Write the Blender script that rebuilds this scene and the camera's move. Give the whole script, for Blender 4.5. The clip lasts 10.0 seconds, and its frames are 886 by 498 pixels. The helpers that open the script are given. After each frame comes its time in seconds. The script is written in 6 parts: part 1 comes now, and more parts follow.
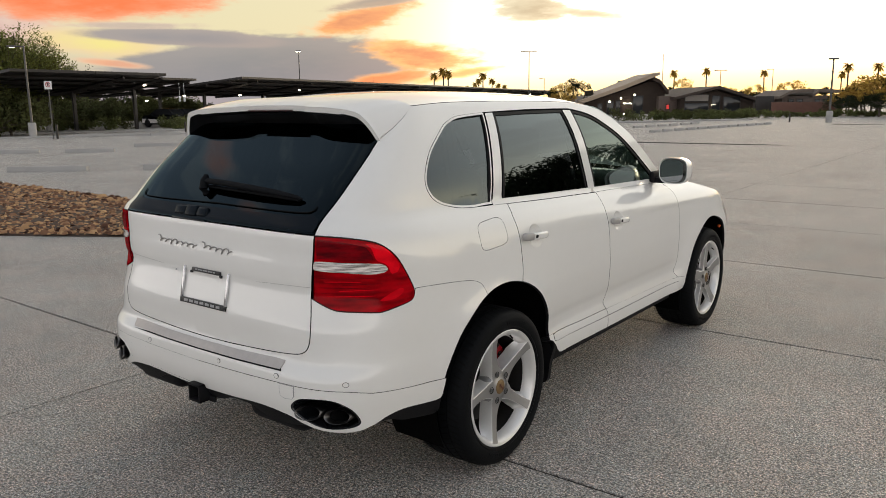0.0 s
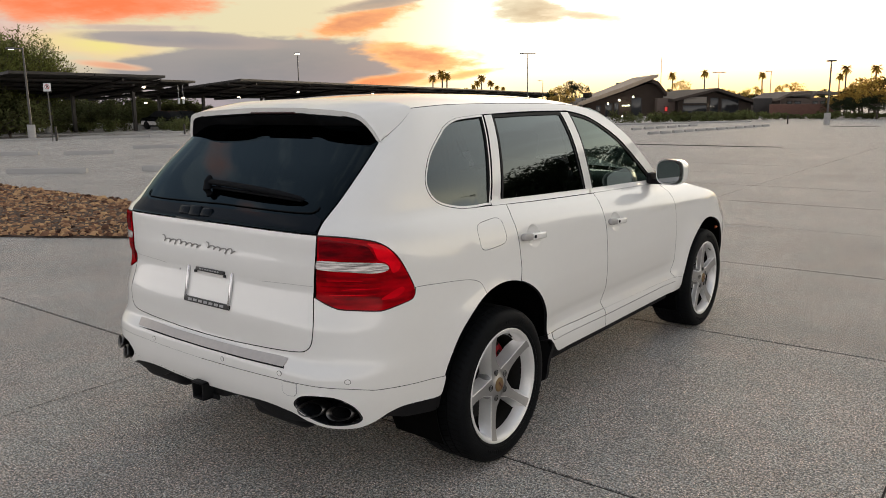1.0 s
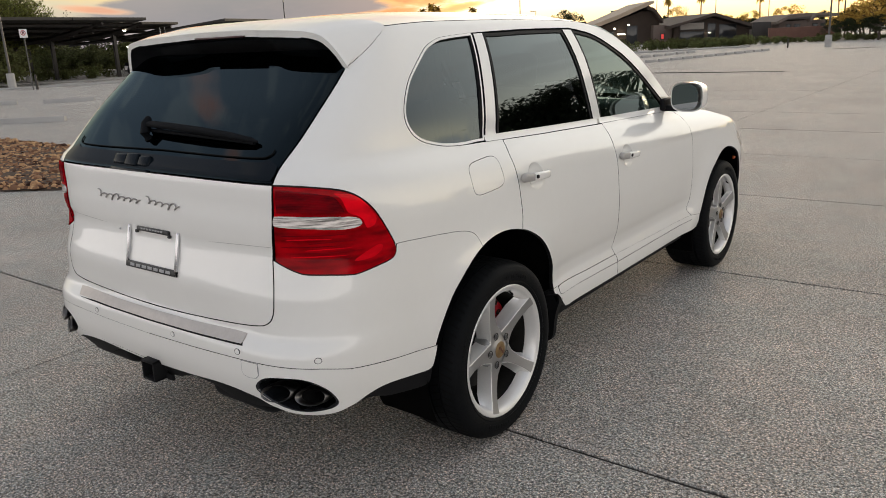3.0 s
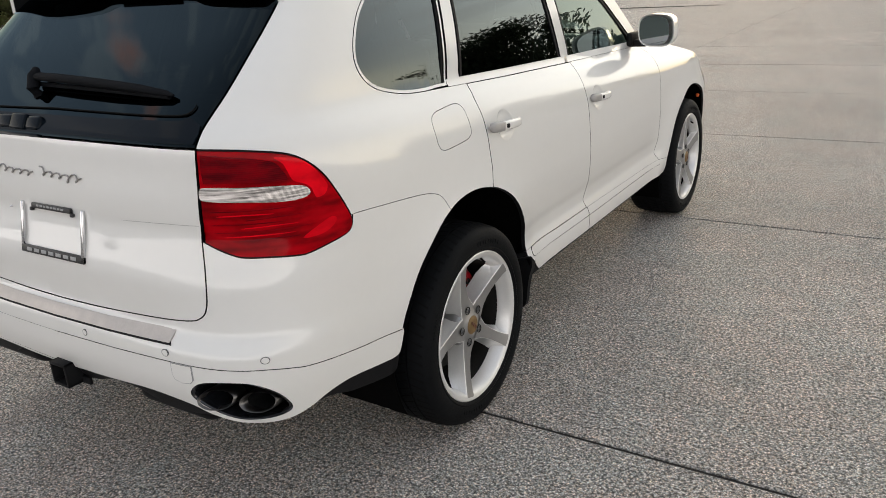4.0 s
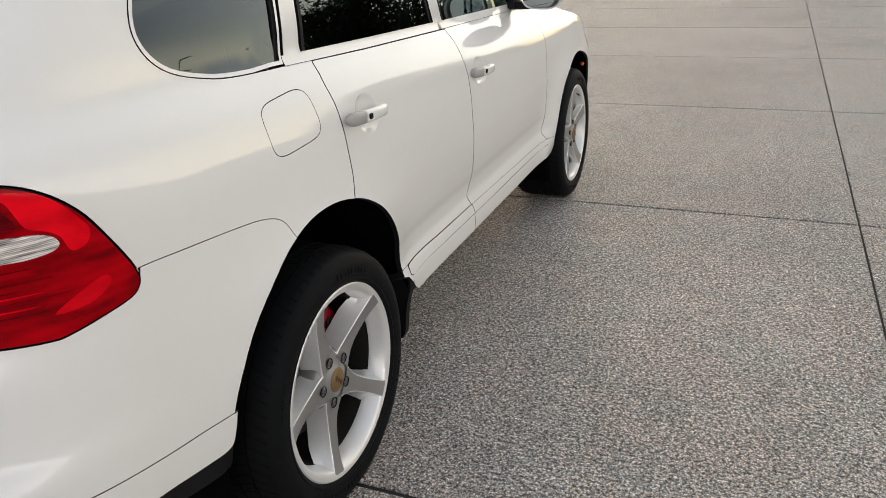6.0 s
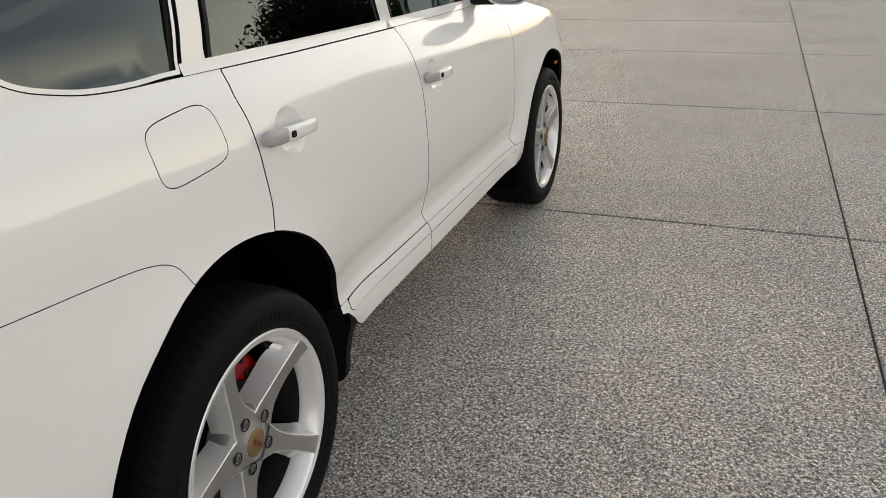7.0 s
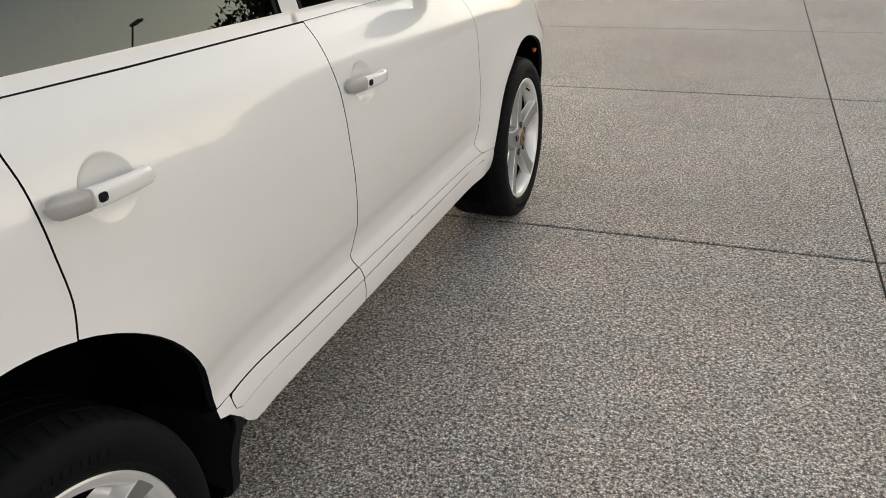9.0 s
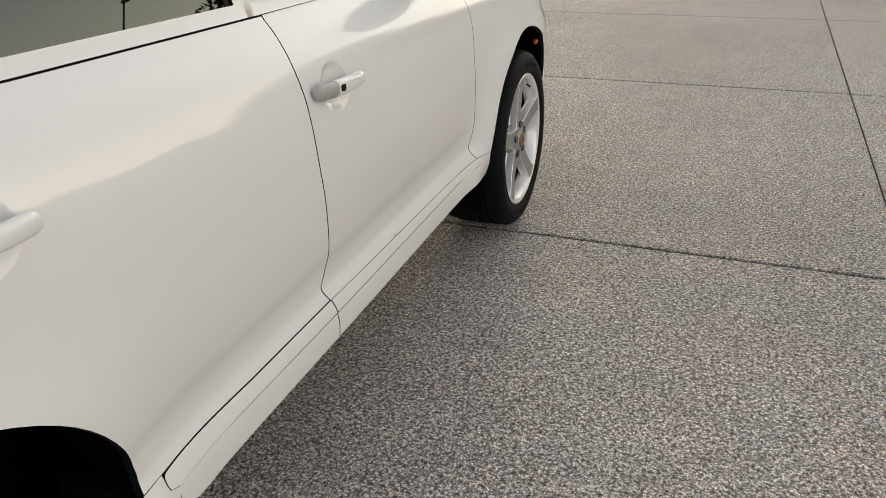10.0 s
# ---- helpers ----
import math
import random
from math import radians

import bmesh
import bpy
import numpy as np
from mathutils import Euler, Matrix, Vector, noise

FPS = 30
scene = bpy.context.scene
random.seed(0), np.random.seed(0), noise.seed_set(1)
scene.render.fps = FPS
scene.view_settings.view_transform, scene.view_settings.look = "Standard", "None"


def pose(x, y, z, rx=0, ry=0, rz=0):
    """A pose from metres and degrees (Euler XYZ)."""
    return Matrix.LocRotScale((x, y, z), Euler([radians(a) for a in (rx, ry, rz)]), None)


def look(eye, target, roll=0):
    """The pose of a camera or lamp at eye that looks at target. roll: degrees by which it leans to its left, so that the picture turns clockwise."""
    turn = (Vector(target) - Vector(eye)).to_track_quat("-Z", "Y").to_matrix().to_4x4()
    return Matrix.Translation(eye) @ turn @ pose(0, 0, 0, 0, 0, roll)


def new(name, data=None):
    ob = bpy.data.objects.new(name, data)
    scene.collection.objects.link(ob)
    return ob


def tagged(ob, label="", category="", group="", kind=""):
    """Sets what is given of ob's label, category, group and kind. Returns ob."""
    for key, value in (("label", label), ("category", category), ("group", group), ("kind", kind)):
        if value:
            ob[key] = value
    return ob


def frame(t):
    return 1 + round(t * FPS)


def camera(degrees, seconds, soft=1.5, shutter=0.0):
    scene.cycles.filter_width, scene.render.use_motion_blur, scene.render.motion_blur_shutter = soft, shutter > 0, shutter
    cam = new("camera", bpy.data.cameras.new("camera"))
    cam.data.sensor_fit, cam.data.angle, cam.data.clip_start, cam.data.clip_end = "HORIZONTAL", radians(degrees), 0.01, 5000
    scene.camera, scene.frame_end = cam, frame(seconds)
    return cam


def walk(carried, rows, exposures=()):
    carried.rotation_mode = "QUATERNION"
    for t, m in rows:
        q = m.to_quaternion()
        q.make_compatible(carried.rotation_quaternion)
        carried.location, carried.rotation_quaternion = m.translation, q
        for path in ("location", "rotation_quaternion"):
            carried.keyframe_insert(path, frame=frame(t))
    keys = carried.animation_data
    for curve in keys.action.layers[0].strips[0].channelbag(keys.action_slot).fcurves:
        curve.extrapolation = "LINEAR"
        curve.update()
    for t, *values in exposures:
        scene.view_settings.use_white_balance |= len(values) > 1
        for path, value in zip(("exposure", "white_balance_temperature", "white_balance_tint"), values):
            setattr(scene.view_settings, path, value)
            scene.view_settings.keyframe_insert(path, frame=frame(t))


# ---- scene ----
from mathutils.geometry import delaunay_2d_cdt

cam = camera(60.0, 10.0, soft=0.9)
PATH = [
    (0, (2.803, -2.852, 1.683), (1.6, -1.299, 1.307), -0.7),
    (0.5, (2.835, -2.904, 1.686), (1.634, -1.347, 1.318), -0.7),
    (1, (2.833, -2.9, 1.684), (1.632, -1.344, 1.313), -0.7),
    (1.5, (2.803, -2.859, 1.674), (1.598, -1.31, 1.289), -0.9),
    (2, (2.71, -2.731, 1.664), (1.503, -1.191, 1.248), -1.3),
    (2.5, (2.625, -2.58, 1.645), (1.43, -1.046, 1.179), -1.8),
    (2.7, (2.607, -2.531, 1.627), (1.412, -1.002, 1.141), -2.1),
    (3.8, (2.270, -2.231, 1.591), (1.212, -0.665, 0.939), -3.5),
    (4, (2.226, -2.167, 1.572), (1.199, -0.588, 0.9), -3.6),
    (4.5, (2.141, -1.968, 1.559), (1.182, -0.369, 0.834), -3.1),
    (5, (2.07, -1.824, 1.54), (1.182, -0.202, 0.777), -2.9),
    (5.5, (1.973, -1.686, 1.525), (1.176, -0.025, 0.748), -3.3),
    (6, (1.929, -1.552, 1.51), (1.2, 0.143, 0.738), -2.9),
    (6.2, (1.914, -1.478, 1.503), (1.204, 0.226, 0.734), -2.9),
    (7.3, (1.893, -1.104, 1.493), (1.215, 0.596, 0.687), -2.3),
    (7.5, (1.873, -1.032, 1.488), (1.196, 0.667, 0.68), -2.4),
    (8, (1.836, -0.899, 1.484), (1.167, 0.795, 0.658), -2.4),
    (8.5, (1.841, -0.734, 1.473), (1.173, 0.95, 0.627), -2.4),
    (9, (1.85, -0.571, 1.465), (1.179, 1.105, 0.603), -2.6),
    (9.5, (1.816, -0.41, 1.45), (1.148, 1.254, 0.565), -2.4),
    (10, (1.764, -0.26, 1.44), (1.103, 1.398, 0.539), -2.1),
]
walk(cam, [(t, look(eye, target, roll)) for t, eye, target, roll in PATH],
     [(0, 1.30, 6450, 10.5), (1.5, 1.24, 6450, 12), (2.7, 1.31, 6450, 11.5), (4.0, 1.60, 6400, 10.5), (5.0, 1.66, 6400, 10.5), (7.5, 1.58, 6480, 10.5), (10, 1.58, 6540, 11)])


# ---------------------------------------------------------------- nodes
def nd(nt, kind, **kw):
    n = nt.nodes.new(kind)
    for k, v in kw.items():
        if k in n.inputs:
            n.inputs[k].default_value = v
    return n


def mth(nt, op, a, b=None, c=None):
    n = nt.nodes.new("ShaderNodeMath")
    n.operation = op
    for k, v in enumerate((a, b, c)):
        if v is None:
            continue
        if isinstance(v, (int, float)):
            n.inputs[k].default_value = v
        else:
            nt.links.new(v, n.inputs[k])
    return n.outputs[0]


def mix(nt, fac, a, b, kind="MIX"):
    n = nt.nodes.new("ShaderNodeMix")
    n.data_type, n.blend_type = "RGBA", kind
    for k, v in ((0, fac), (6, a), (7, b)):
        if isinstance(v, (int, float)):
            n.inputs[k].default_value = v
        elif isinstance(v, tuple):
            n.inputs[k].default_value = (*v, 1) if len(v) == 3 else v
        else:
            nt.links.new(v, n.inputs[k])
    return n.outputs[2]


def ramp(nt, fac, lo, hi, a=0.0, b=1.0, smooth=True):
    n = nt.nodes.new("ShaderNodeMapRange")
    n.interpolation_type = "SMOOTHSTEP" if smooth else "LINEAR"
    nt.links.new(fac, n.inputs[0])
    for k, v in zip((1, 2, 3, 4), (lo, hi, a, b)):
        n.inputs[k].default_value = v
    return n.outputs[0]


# ---------------------------------------------------------------- sky and light
SUN_AZ = 12.0   # degrees to the left of +y, where the sun has just gone down
AHEAD, RIGHT = (-0.612, 0.791, 0.0), (0.791, 0.612, 0.0)
world = bpy.data.worlds.new("dusk_sky")
scene.world = world
world.use_nodes = True
wt = world.node_tree
wt.nodes.clear()
w_out = wt.nodes.new("ShaderNodeOutputWorld")
w_bg = wt.nodes.new("ShaderNodeBackground")
wt.links.new(w_bg.outputs[0], w_out.inputs[0])
w_co = wt.nodes.new("ShaderNodeTexCoord")
w_dir = w_co.outputs["Generated"]


def wdot(v):
    n = wt.nodes.new("ShaderNodeVectorMath")
    n.operation = "DOT_PRODUCT"
    wt.links.new(w_dir, n.inputs[0])
    n.inputs[1].default_value = v
    return n.outputs["Value"]


w_f, w_r, w_z = wdot(AHEAD), wdot(RIGHT), wdot((0, 0, 1))
w_az = mth(wt, "ARCTAN2", w_r, w_f)                 # radians to the right of the first view
w_el = mth(wt, "ARCSINE", w_z)
w_sky = wt.nodes.new("ShaderNodeTexSky")
w_sky.sky_type, w_sky.sun_disc = "NISHITA", False
w_sky.sun_elevation, w_sky.sun_rotation = radians(2.0), radians(-SUN_AZ)
w_sky.dust_density, w_sky.air_density = 2.5, 1.2
# broad dusk gradient: pale towards the zenith, warm and bright round the sunken sun, dim blue-grey opposite
w_sunside = wdot((-math.sin(radians(SUN_AZ)), math.cos(radians(SUN_AZ)), 0.0))
w_near = ramp(wt, w_sunside, -0.3, 0.95)
w_low = ramp(wt, w_el, 0.0, 0.42, 1.0, 0.0)
c_high = mix(wt, w_near, (0.178, 0.192, 0.218), (0.215, 0.214, 0.212))
c_low = mix(wt, w_near, (0.84, 0.79, 0.73), (0.80, 0.68, 0.44))
w_col = mix(wt, w_low, c_high, c_low)
w_glow = mth(wt, "MULTIPLY", ramp(wt, w_az, -0.06, 0.17), ramp(wt, w_az, 0.9, 1.4, 1.0, 0.0))
w_glow = mth(wt, "MULTIPLY", w_glow, ramp(wt, w_el, 0.02, 0.085, 0.0, 1.0))
w_glow = mth(wt, "MULTIPLY", w_glow, ramp(wt, w_el, 0.25, 0.9, 1.0, 0.0))
w_col = mix(wt, w_glow, w_col, (0.72, 0.70, 0.62))
w_band = mth(wt, "MULTIPLY", ramp(wt, w_el, 0.0, 0.048, 1.0, 0.0), ramp(wt, w_az, -0.25, 0.25))
w_band = mth(wt, "MULTIPLY", w_band, ramp(wt, w_az, 1.0, 1.5, 1.0, 0.0))
w_col = mix(wt, w_band, w_col, (0.80, 0.58, 0.22))
w_map = wt.nodes.new("ShaderNodeCombineXYZ")
wt.links.new(mth(wt, "MULTIPLY", w_az, 3.0), w_map.inputs[0])
wt.links.new(mth(wt, "MULTIPLY", w_el, 11.0), w_map.inputs[1])
w_n1 = nd(wt, "ShaderNodeTexNoise", Scale=2.2, Detail=7.0, Roughness=0.62)
w_n2 = nd(wt, "ShaderNodeTexNoise", Scale=1.1, Detail=5.0, Roughness=0.6)
w_n3 = nd(wt, "ShaderNodeTexNoise", Scale=5.5, Detail=6.0, Roughness=0.6)
w_n4 = nd(wt, "ShaderNodeTexNoise", Scale=13.0, Detail=5.0, Roughness=0.6)
for n in (w_n1, w_n2, w_n3, w_n4):
    wt.links.new(w_map.outputs[0], n.inputs["Vector"])


def cloud(under, az, el, wa, we, colour, edge, strength, tilt=0.0, rag=1.0, soft=0.5):
    """One cloud bank at its azimuth and height, with a ragged outline: a body and a lit rim."""
    da = mth(wt, "DIVIDE", mth(wt, "SUBTRACT", w_az, az), wa)
    de = mth(wt, "DIVIDE", mth(wt, "SUBTRACT", mth(wt, "SUBTRACT", w_el, el), mth(wt, "MULTIPLY", mth(wt, "SUBTRACT", w_az, az), tilt)), we)
    r = mth(wt, "SQRT", mth(wt, "ADD", mth(wt, "MULTIPLY", da, da), mth(wt, "MULTIPLY", de, de)))
    r = mth(wt, "ADD", r, mth(wt, "MULTIPLY", mth(wt, "SUBTRACT", w_n1.outputs[0], 0.5), 2.6 * rag))
    r = mth(wt, "ADD", r, mth(wt, "MULTIPLY", mth(wt, "SUBTRACT", w_n3.outputs[0], 0.5), 1.0 * rag))
    body = ramp(wt, r, 1.05 - soft, 1.05, 1.0, 0.0)
    r = mth(wt, "ADD", r, mth(wt, "MULTIPLY", mth(wt, "SUBTRACT", w_n4.outputs[0], 0.5), 0.6 * rag))
    core = mth(wt, "MULTIPLY", ramp(wt, r, 0.20, 0.85, 1.0, 0.0), ramp(wt, w_n3.outputs[0], 0.32, 0.60, 0.55, 1.0))
    c = mix(wt, core, edge, colour)
    return mix(wt, mth(wt, "MULTIPLY", body, strength), under, c)


# the west sky left of the glow: dull rose-grey below, pale yellow gaps, banks of lit cloud
w_left = mth(wt, "MULTIPLY", ramp(wt, w_az, -0.16, 0.08, 1.0, 0.0), ramp(wt, w_az, -1.3, -0.8))
w_left = mth(wt, "MULTIPLY", w_left, ramp(wt, w_el, 0.16, 0.5, 1.0, 0.0))
w_col = mix(wt, w_left, w_col, mix(wt, ramp(wt, w_el, 0.01, 0.075), (0.195, 0.175, 0.178), (0.365, 0.335, 0.215)))
w_col = cloud(w_col, -0.58, 0.085, 0.16, 0.045, (0.30, 0.195, 0.19), (0.36, 0.26, 0.23), 0.9, 0.0, 0.5)
w_col = cloud(w_col, -0.40, 0.072, 0.10, 0.020, (0.42, 0.37, 0.130), (0.40, 0.31, 0.18), 0.9, -0.06, 0.5)
w_col = cloud(w_col, -0.215, 0.046, 0.185, 0.040, (0.108, 0.126, 0.138), (0.140, 0.145, 0.150), 1.0, 0.02, 0.34, 0.22)
w_col = cloud(w_col, -0.315, 0.079, 0.13, 0.0115, (0.125, 0.130, 0.145), (0.165, 0.155, 0.155), 1.0, -0.03, 0.30, 0.3)
w_col = cloud(w_col, -0.40, 0.050, 0.045, 0.005, (0.42, 0.19, 0.11), (0.40, 0.27, 0.18), 0.8, -0.10, 0.6)
w_col = cloud(w_col, -0.020, 0.058, 0.085, 0.021, (0.34, 0.125, 0.065), (0.56, 0.30, 0.12), 0.97, -0.10, 0.9)
w_col = cloud(w_col, -0.085, 0.027, 0.09, 0.011, (0.52, 0.14, 0.055), (0.50, 0.25, 0.11), 0.95, 0.14, 0.9)
w_col = cloud(w_col, 0.03, 0.036, 0.07, 0.006, (0.46, 0.19, 0.065), (0.60, 0.38, 0.15), 0.9, 0.16, 1.0)
w_col = cloud(w_col, -0.41, 0.118, 0.165, 0.026, (0.52, 0.085, 0.030), (0.44, 0.165, 0.09), 1.0, 0.05, 0.7)
w_col = cloud(w_col, -0.37, 0.092, 0.08, 0.005, (0.20, 0.165, 0.165), (0.30, 0.24, 0.20), 0.8, 0.02, 0.8)
w_col = cloud(w_col, -0.105, 0.103, 0.080, 0.017, (0.32, 0.115, 0.060), (0.52, 0.21, 0.08), 0.97, 0.20, 0.9)
w_col = cloud(w_col, -0.075, 0.124, 0.090, 0.008, (0.135, 0.125, 0.120), (0.26, 0.21, 0.16), 0.95, 0.16, 0.8)
w_col = cloud(w_col, 0.115, 0.112, 0.075, 0.015, (0.150, 0.155, 0.120), (0.30, 0.30, 0.225), 0.95, -0.10, 1.1, 0.45)
w_col = cloud(w_col, 0.185, 0.104, 0.060, 0.008, (0.20, 0.205, 0.165), (0.34, 0.335, 0.26), 0.95, -0.12, 0.9)
w_col = cloud(w_col, -0.30, 0.24, 0.5, 0.05, (0.38, 0.25, 0.22), (0.50, 0.36, 0.30), 0.7)
w_col = mix(wt, mth(wt, "MULTIPLY", ramp(wt, w_az, -0.10, 0.10, 1.0, 0.0), ramp(wt, w_el, 0.2, 0.4, 1.0, 0.0)), w_col, (0.86, 0.86, 0.88), "MULTIPLY")
# a rosy bar of cloud high over the south-west
w_col = cloud(w_col, -0.915, 0.632, 0.085, 0.026, (0.74, 0.30, 0.20), (0.48, 0.33, 0.29), 0.7, -0.10, 0.4)
w_col = cloud(w_col, -1.09, 0.66, 0.05, 0.022, (0.74, 0.30, 0.20), (0.48, 0.33, 0.29), 0.7, 0.0, 0.4)
# thin high cloud all round the sky
w_veil = mth(wt, "MULTIPLY", ramp(wt, w_n2.outputs[0], 0.5, 0.60), ramp(wt, w_el, 0.16, 0.3))
w_col = mix(wt, mth(wt, "MULTIPLY", w_veil, 0.4), w_col, (0.42, 0.385, 0.345))
w_col = mix(wt, 0.02, w_col, w_sky.outputs[0])
wt.links.new(w_col, w_bg.inputs[0])
w_bg.inputs[1].default_value = 1.0

sun_data = bpy.data.lights.new("low_sun", "SUN")
sun_data.energy, sun_data.angle, sun_data.color = 0.42, radians(14), (1.0, 0.78, 0.5)
sun = new("low_sun", sun_data)
sun.matrix_world = look((0, 0, 10), (math.sin(radians(SUN_AZ)) * 10, -math.cos(radians(SUN_AZ)) * 10, 10 - 10 * math.tan(radians(6))))


# ---------------------------------------------------------------- materials
def mat(name, colour, rough=0.5, metal=0.0, var=0.12, scale=8.0, bump=0.0, bscale=60.0, coat=0.0, spec=0.5, fine=None, coord="Object", trans=0.0, rvar=0.0):
    """A principled surface with broad and fine variation of colour, and relief."""
    m = bpy.data.materials.new(name)
    m.use_nodes = True
    nt = m.node_tree
    b = nt.nodes["Principled BSDF"]
    co = nt.nodes.new("ShaderNodeTexCoord").outputs[coord]
    n1 = nd(nt, "ShaderNodeTexNoise", Scale=scale, Detail=6.0, Roughness=0.6)
    n2 = nd(nt, "ShaderNodeTexNoise", Scale=fine or scale * 12, Detail=4.0, Roughness=0.6)
    for n in (n1, n2):
        nt.links.new(co, n.inputs["Vector"])
    f = mth(nt, "ADD", mth(nt, "MULTIPLY", n1.outputs[0], 0.6), mth(nt, "MULTIPLY", n2.outputs[0], 0.4))
    f = ramp(nt, f, 0.3, 0.7, 1 - var, 1 + var, False)
    hsv = nd(nt, "ShaderNodeHueSaturation", Color=(*colour, 1))
    nt.links.new(f, hsv.inputs["Value"])
    nt.links.new(hsv.outputs[0], b.inputs["Base Color"])
    b.inputs["Roughness"].default_value, b.inputs["Metallic"].default_value = rough, metal
    b.inputs["Specular IOR Level"].default_value = spec
    b.inputs["Coat Weight"].default_value, b.inputs["Coat Roughness"].default_value = coat, 0.03
    b.inputs["Transmission Weight"].default_value = trans
    if rvar:
        nt.links.new(ramp(nt, n1.outputs[0], 0.3, 0.7, rough - rvar, rough + rvar, False), b.inputs["Roughness"])
    if bump:
        n3 = nd(nt, "ShaderNodeTexNoise", Scale=bscale, Detail=5.0, Roughness=0.65)
        nt.links.new(co, n3.inputs["Vector"])
        bp = nd(nt, "ShaderNodeBump", Strength=bump, Distance=0.01)
        nt.links.new(n3.outputs[0], bp.inputs["Height"])
        nt.links.new(bp.outputs[0], b.inputs["Normal"])
    return m


def glass(name, tint, alpha, rough=0.0, ior=1.55, shine=(1.0, 1.0, 1.0)):
    """Tinted window glass: a dark film that passes some light, with a clear reflecting face."""
    m = bpy.data.materials.new(name)
    m.use_nodes = True
    nt = m.node_tree
    nt.nodes.clear()
    out = nt.nodes.new("ShaderNodeOutputMaterial")
    tr = nd(nt, "ShaderNodeBsdfTransparent", Color=(*[c * alpha for c in tint], 1))
    gl = nd(nt, "ShaderNodeBsdfGlossy", Color=(*shine, 1), Roughness=rough)
    fr = nd(nt, "ShaderNodeFresnel", IOR=ior)
    ms = nt.nodes.new("ShaderNodeMixShader")
    nt.links.new(ramp(nt, fr.outputs[0], 0.0, 1.0, 0.0, 1.0, False), ms.inputs[0])
    nt.links.new(tr.outputs[0], ms.inputs[1])
    nt.links.new(gl.outputs[0], ms.inputs[2])
    nt.links.new(ms.outputs[0], out.inputs[0])
    return m


def glow(name, colour, strength):
    m = mat(name, colour, 0.4, var=0.02)
    b = m.node_tree.nodes["Principled BSDF"]
    b.inputs["Emission Color"].default_value, b.inputs["Emission Strength"].default_value = (*colour, 1), strength
    return m


PAINT = mat("pearl_white_paint", (0.80, 0.787, 0.755), 0.30, var=0.015, scale=2.0, coat=1.0, spec=0.3)
PAINT.node_tree.nodes["Principled BSDF"].inputs["Coat IOR"].default_value = 1.58
SILVER = mat("silver_wheel_paint", (0.76, 0.75, 0.735), 0.34, 0.45, var=0.06, scale=12, coat=0.4, rvar=0.05)
# satin faces turned from the bright sky: their dimness put into the colour
SATINSHADE = mat("satin_shaded_wheel_face", (0.36, 0.355, 0.35), 0.36, 0.75, var=0.06, scale=16, coat=0.2)
HANDLEEND = mat("grey_handle_end", (0.40, 0.385, 0.37), 0.38, 0.25, var=0.06, scale=16, coat=0.3)
BOLTGREY = mat("grey_bolt_steel", (0.16, 0.16, 0.16), 0.4, 0.7, var=0.15, scale=40)
# brake dust and the shade behind the spokes, both put into the colour
DUSTSHADE = mat("dusty_shaded_metal", (0.016, 0.015, 0.014), 0.75, 0.1, var=0.3, scale=10, spec=0.1)
CHROME = mat("polished_chrome", (0.62, 0.62, 0.64), 0.12, 1.0, var=0.04)
BRUSHED = mat("brushed_steel", (0.50, 0.46, 0.43), 0.33, 1.0, var=0.10, scale=30, bump=0.05, bscale=300)
BADGE = mat("satin_grey_metal", (0.30, 0.29, 0.28), 0.35, 0.8, var=0.06)
TIP = mat("sooty_steel", (0.13, 0.125, 0.12), 0.33, 1.0, var=0.3, scale=14)
# pipe soot; also the painted shade in tread cuts and hitch bore
DEEPBLACK = mat("deep_black", (0.006, 0.006, 0.006), 0.9, var=0.2, spec=0.1)
RUBBER = mat("tyre_rubber", (0.0050, 0.0056, 0.0064), 0.60, var=0.35, scale=9, bump=0.12, bscale=180, spec=0.08)
TRIM = mat("black_trim", (0.009, 0.009, 0.010), 0.55, spec=0.12, var=0.15, scale=20, bump=0.05, bscale=400)
BAND = mat("dark_glass_edge", (0.005, 0.008, 0.012), 0.08, var=0.05, spec=0.08)
WIPERBLACK = mat("wiper_plastic", (0.006, 0.0065, 0.008), 0.75, var=0.15, spec=0.08)
GLOSS = mat("gloss_black", (0.008, 0.009, 0.011), 0.06, var=0.05, coat=0.6)
LINER = mat("wheel_liner", (0.004, 0.004, 0.004), 0.95, var=0.3, bump=0.2, bscale=80, spec=0.0)
CABIN = mat("grey_cabin_leather", (0.075, 0.075, 0.075), 0.55, var=0.15, bump=0.1, bscale=120)
CABIN2 = mat("pale_cabin_trim", (0.11, 0.12, 0.115), 0.55, var=0.10)
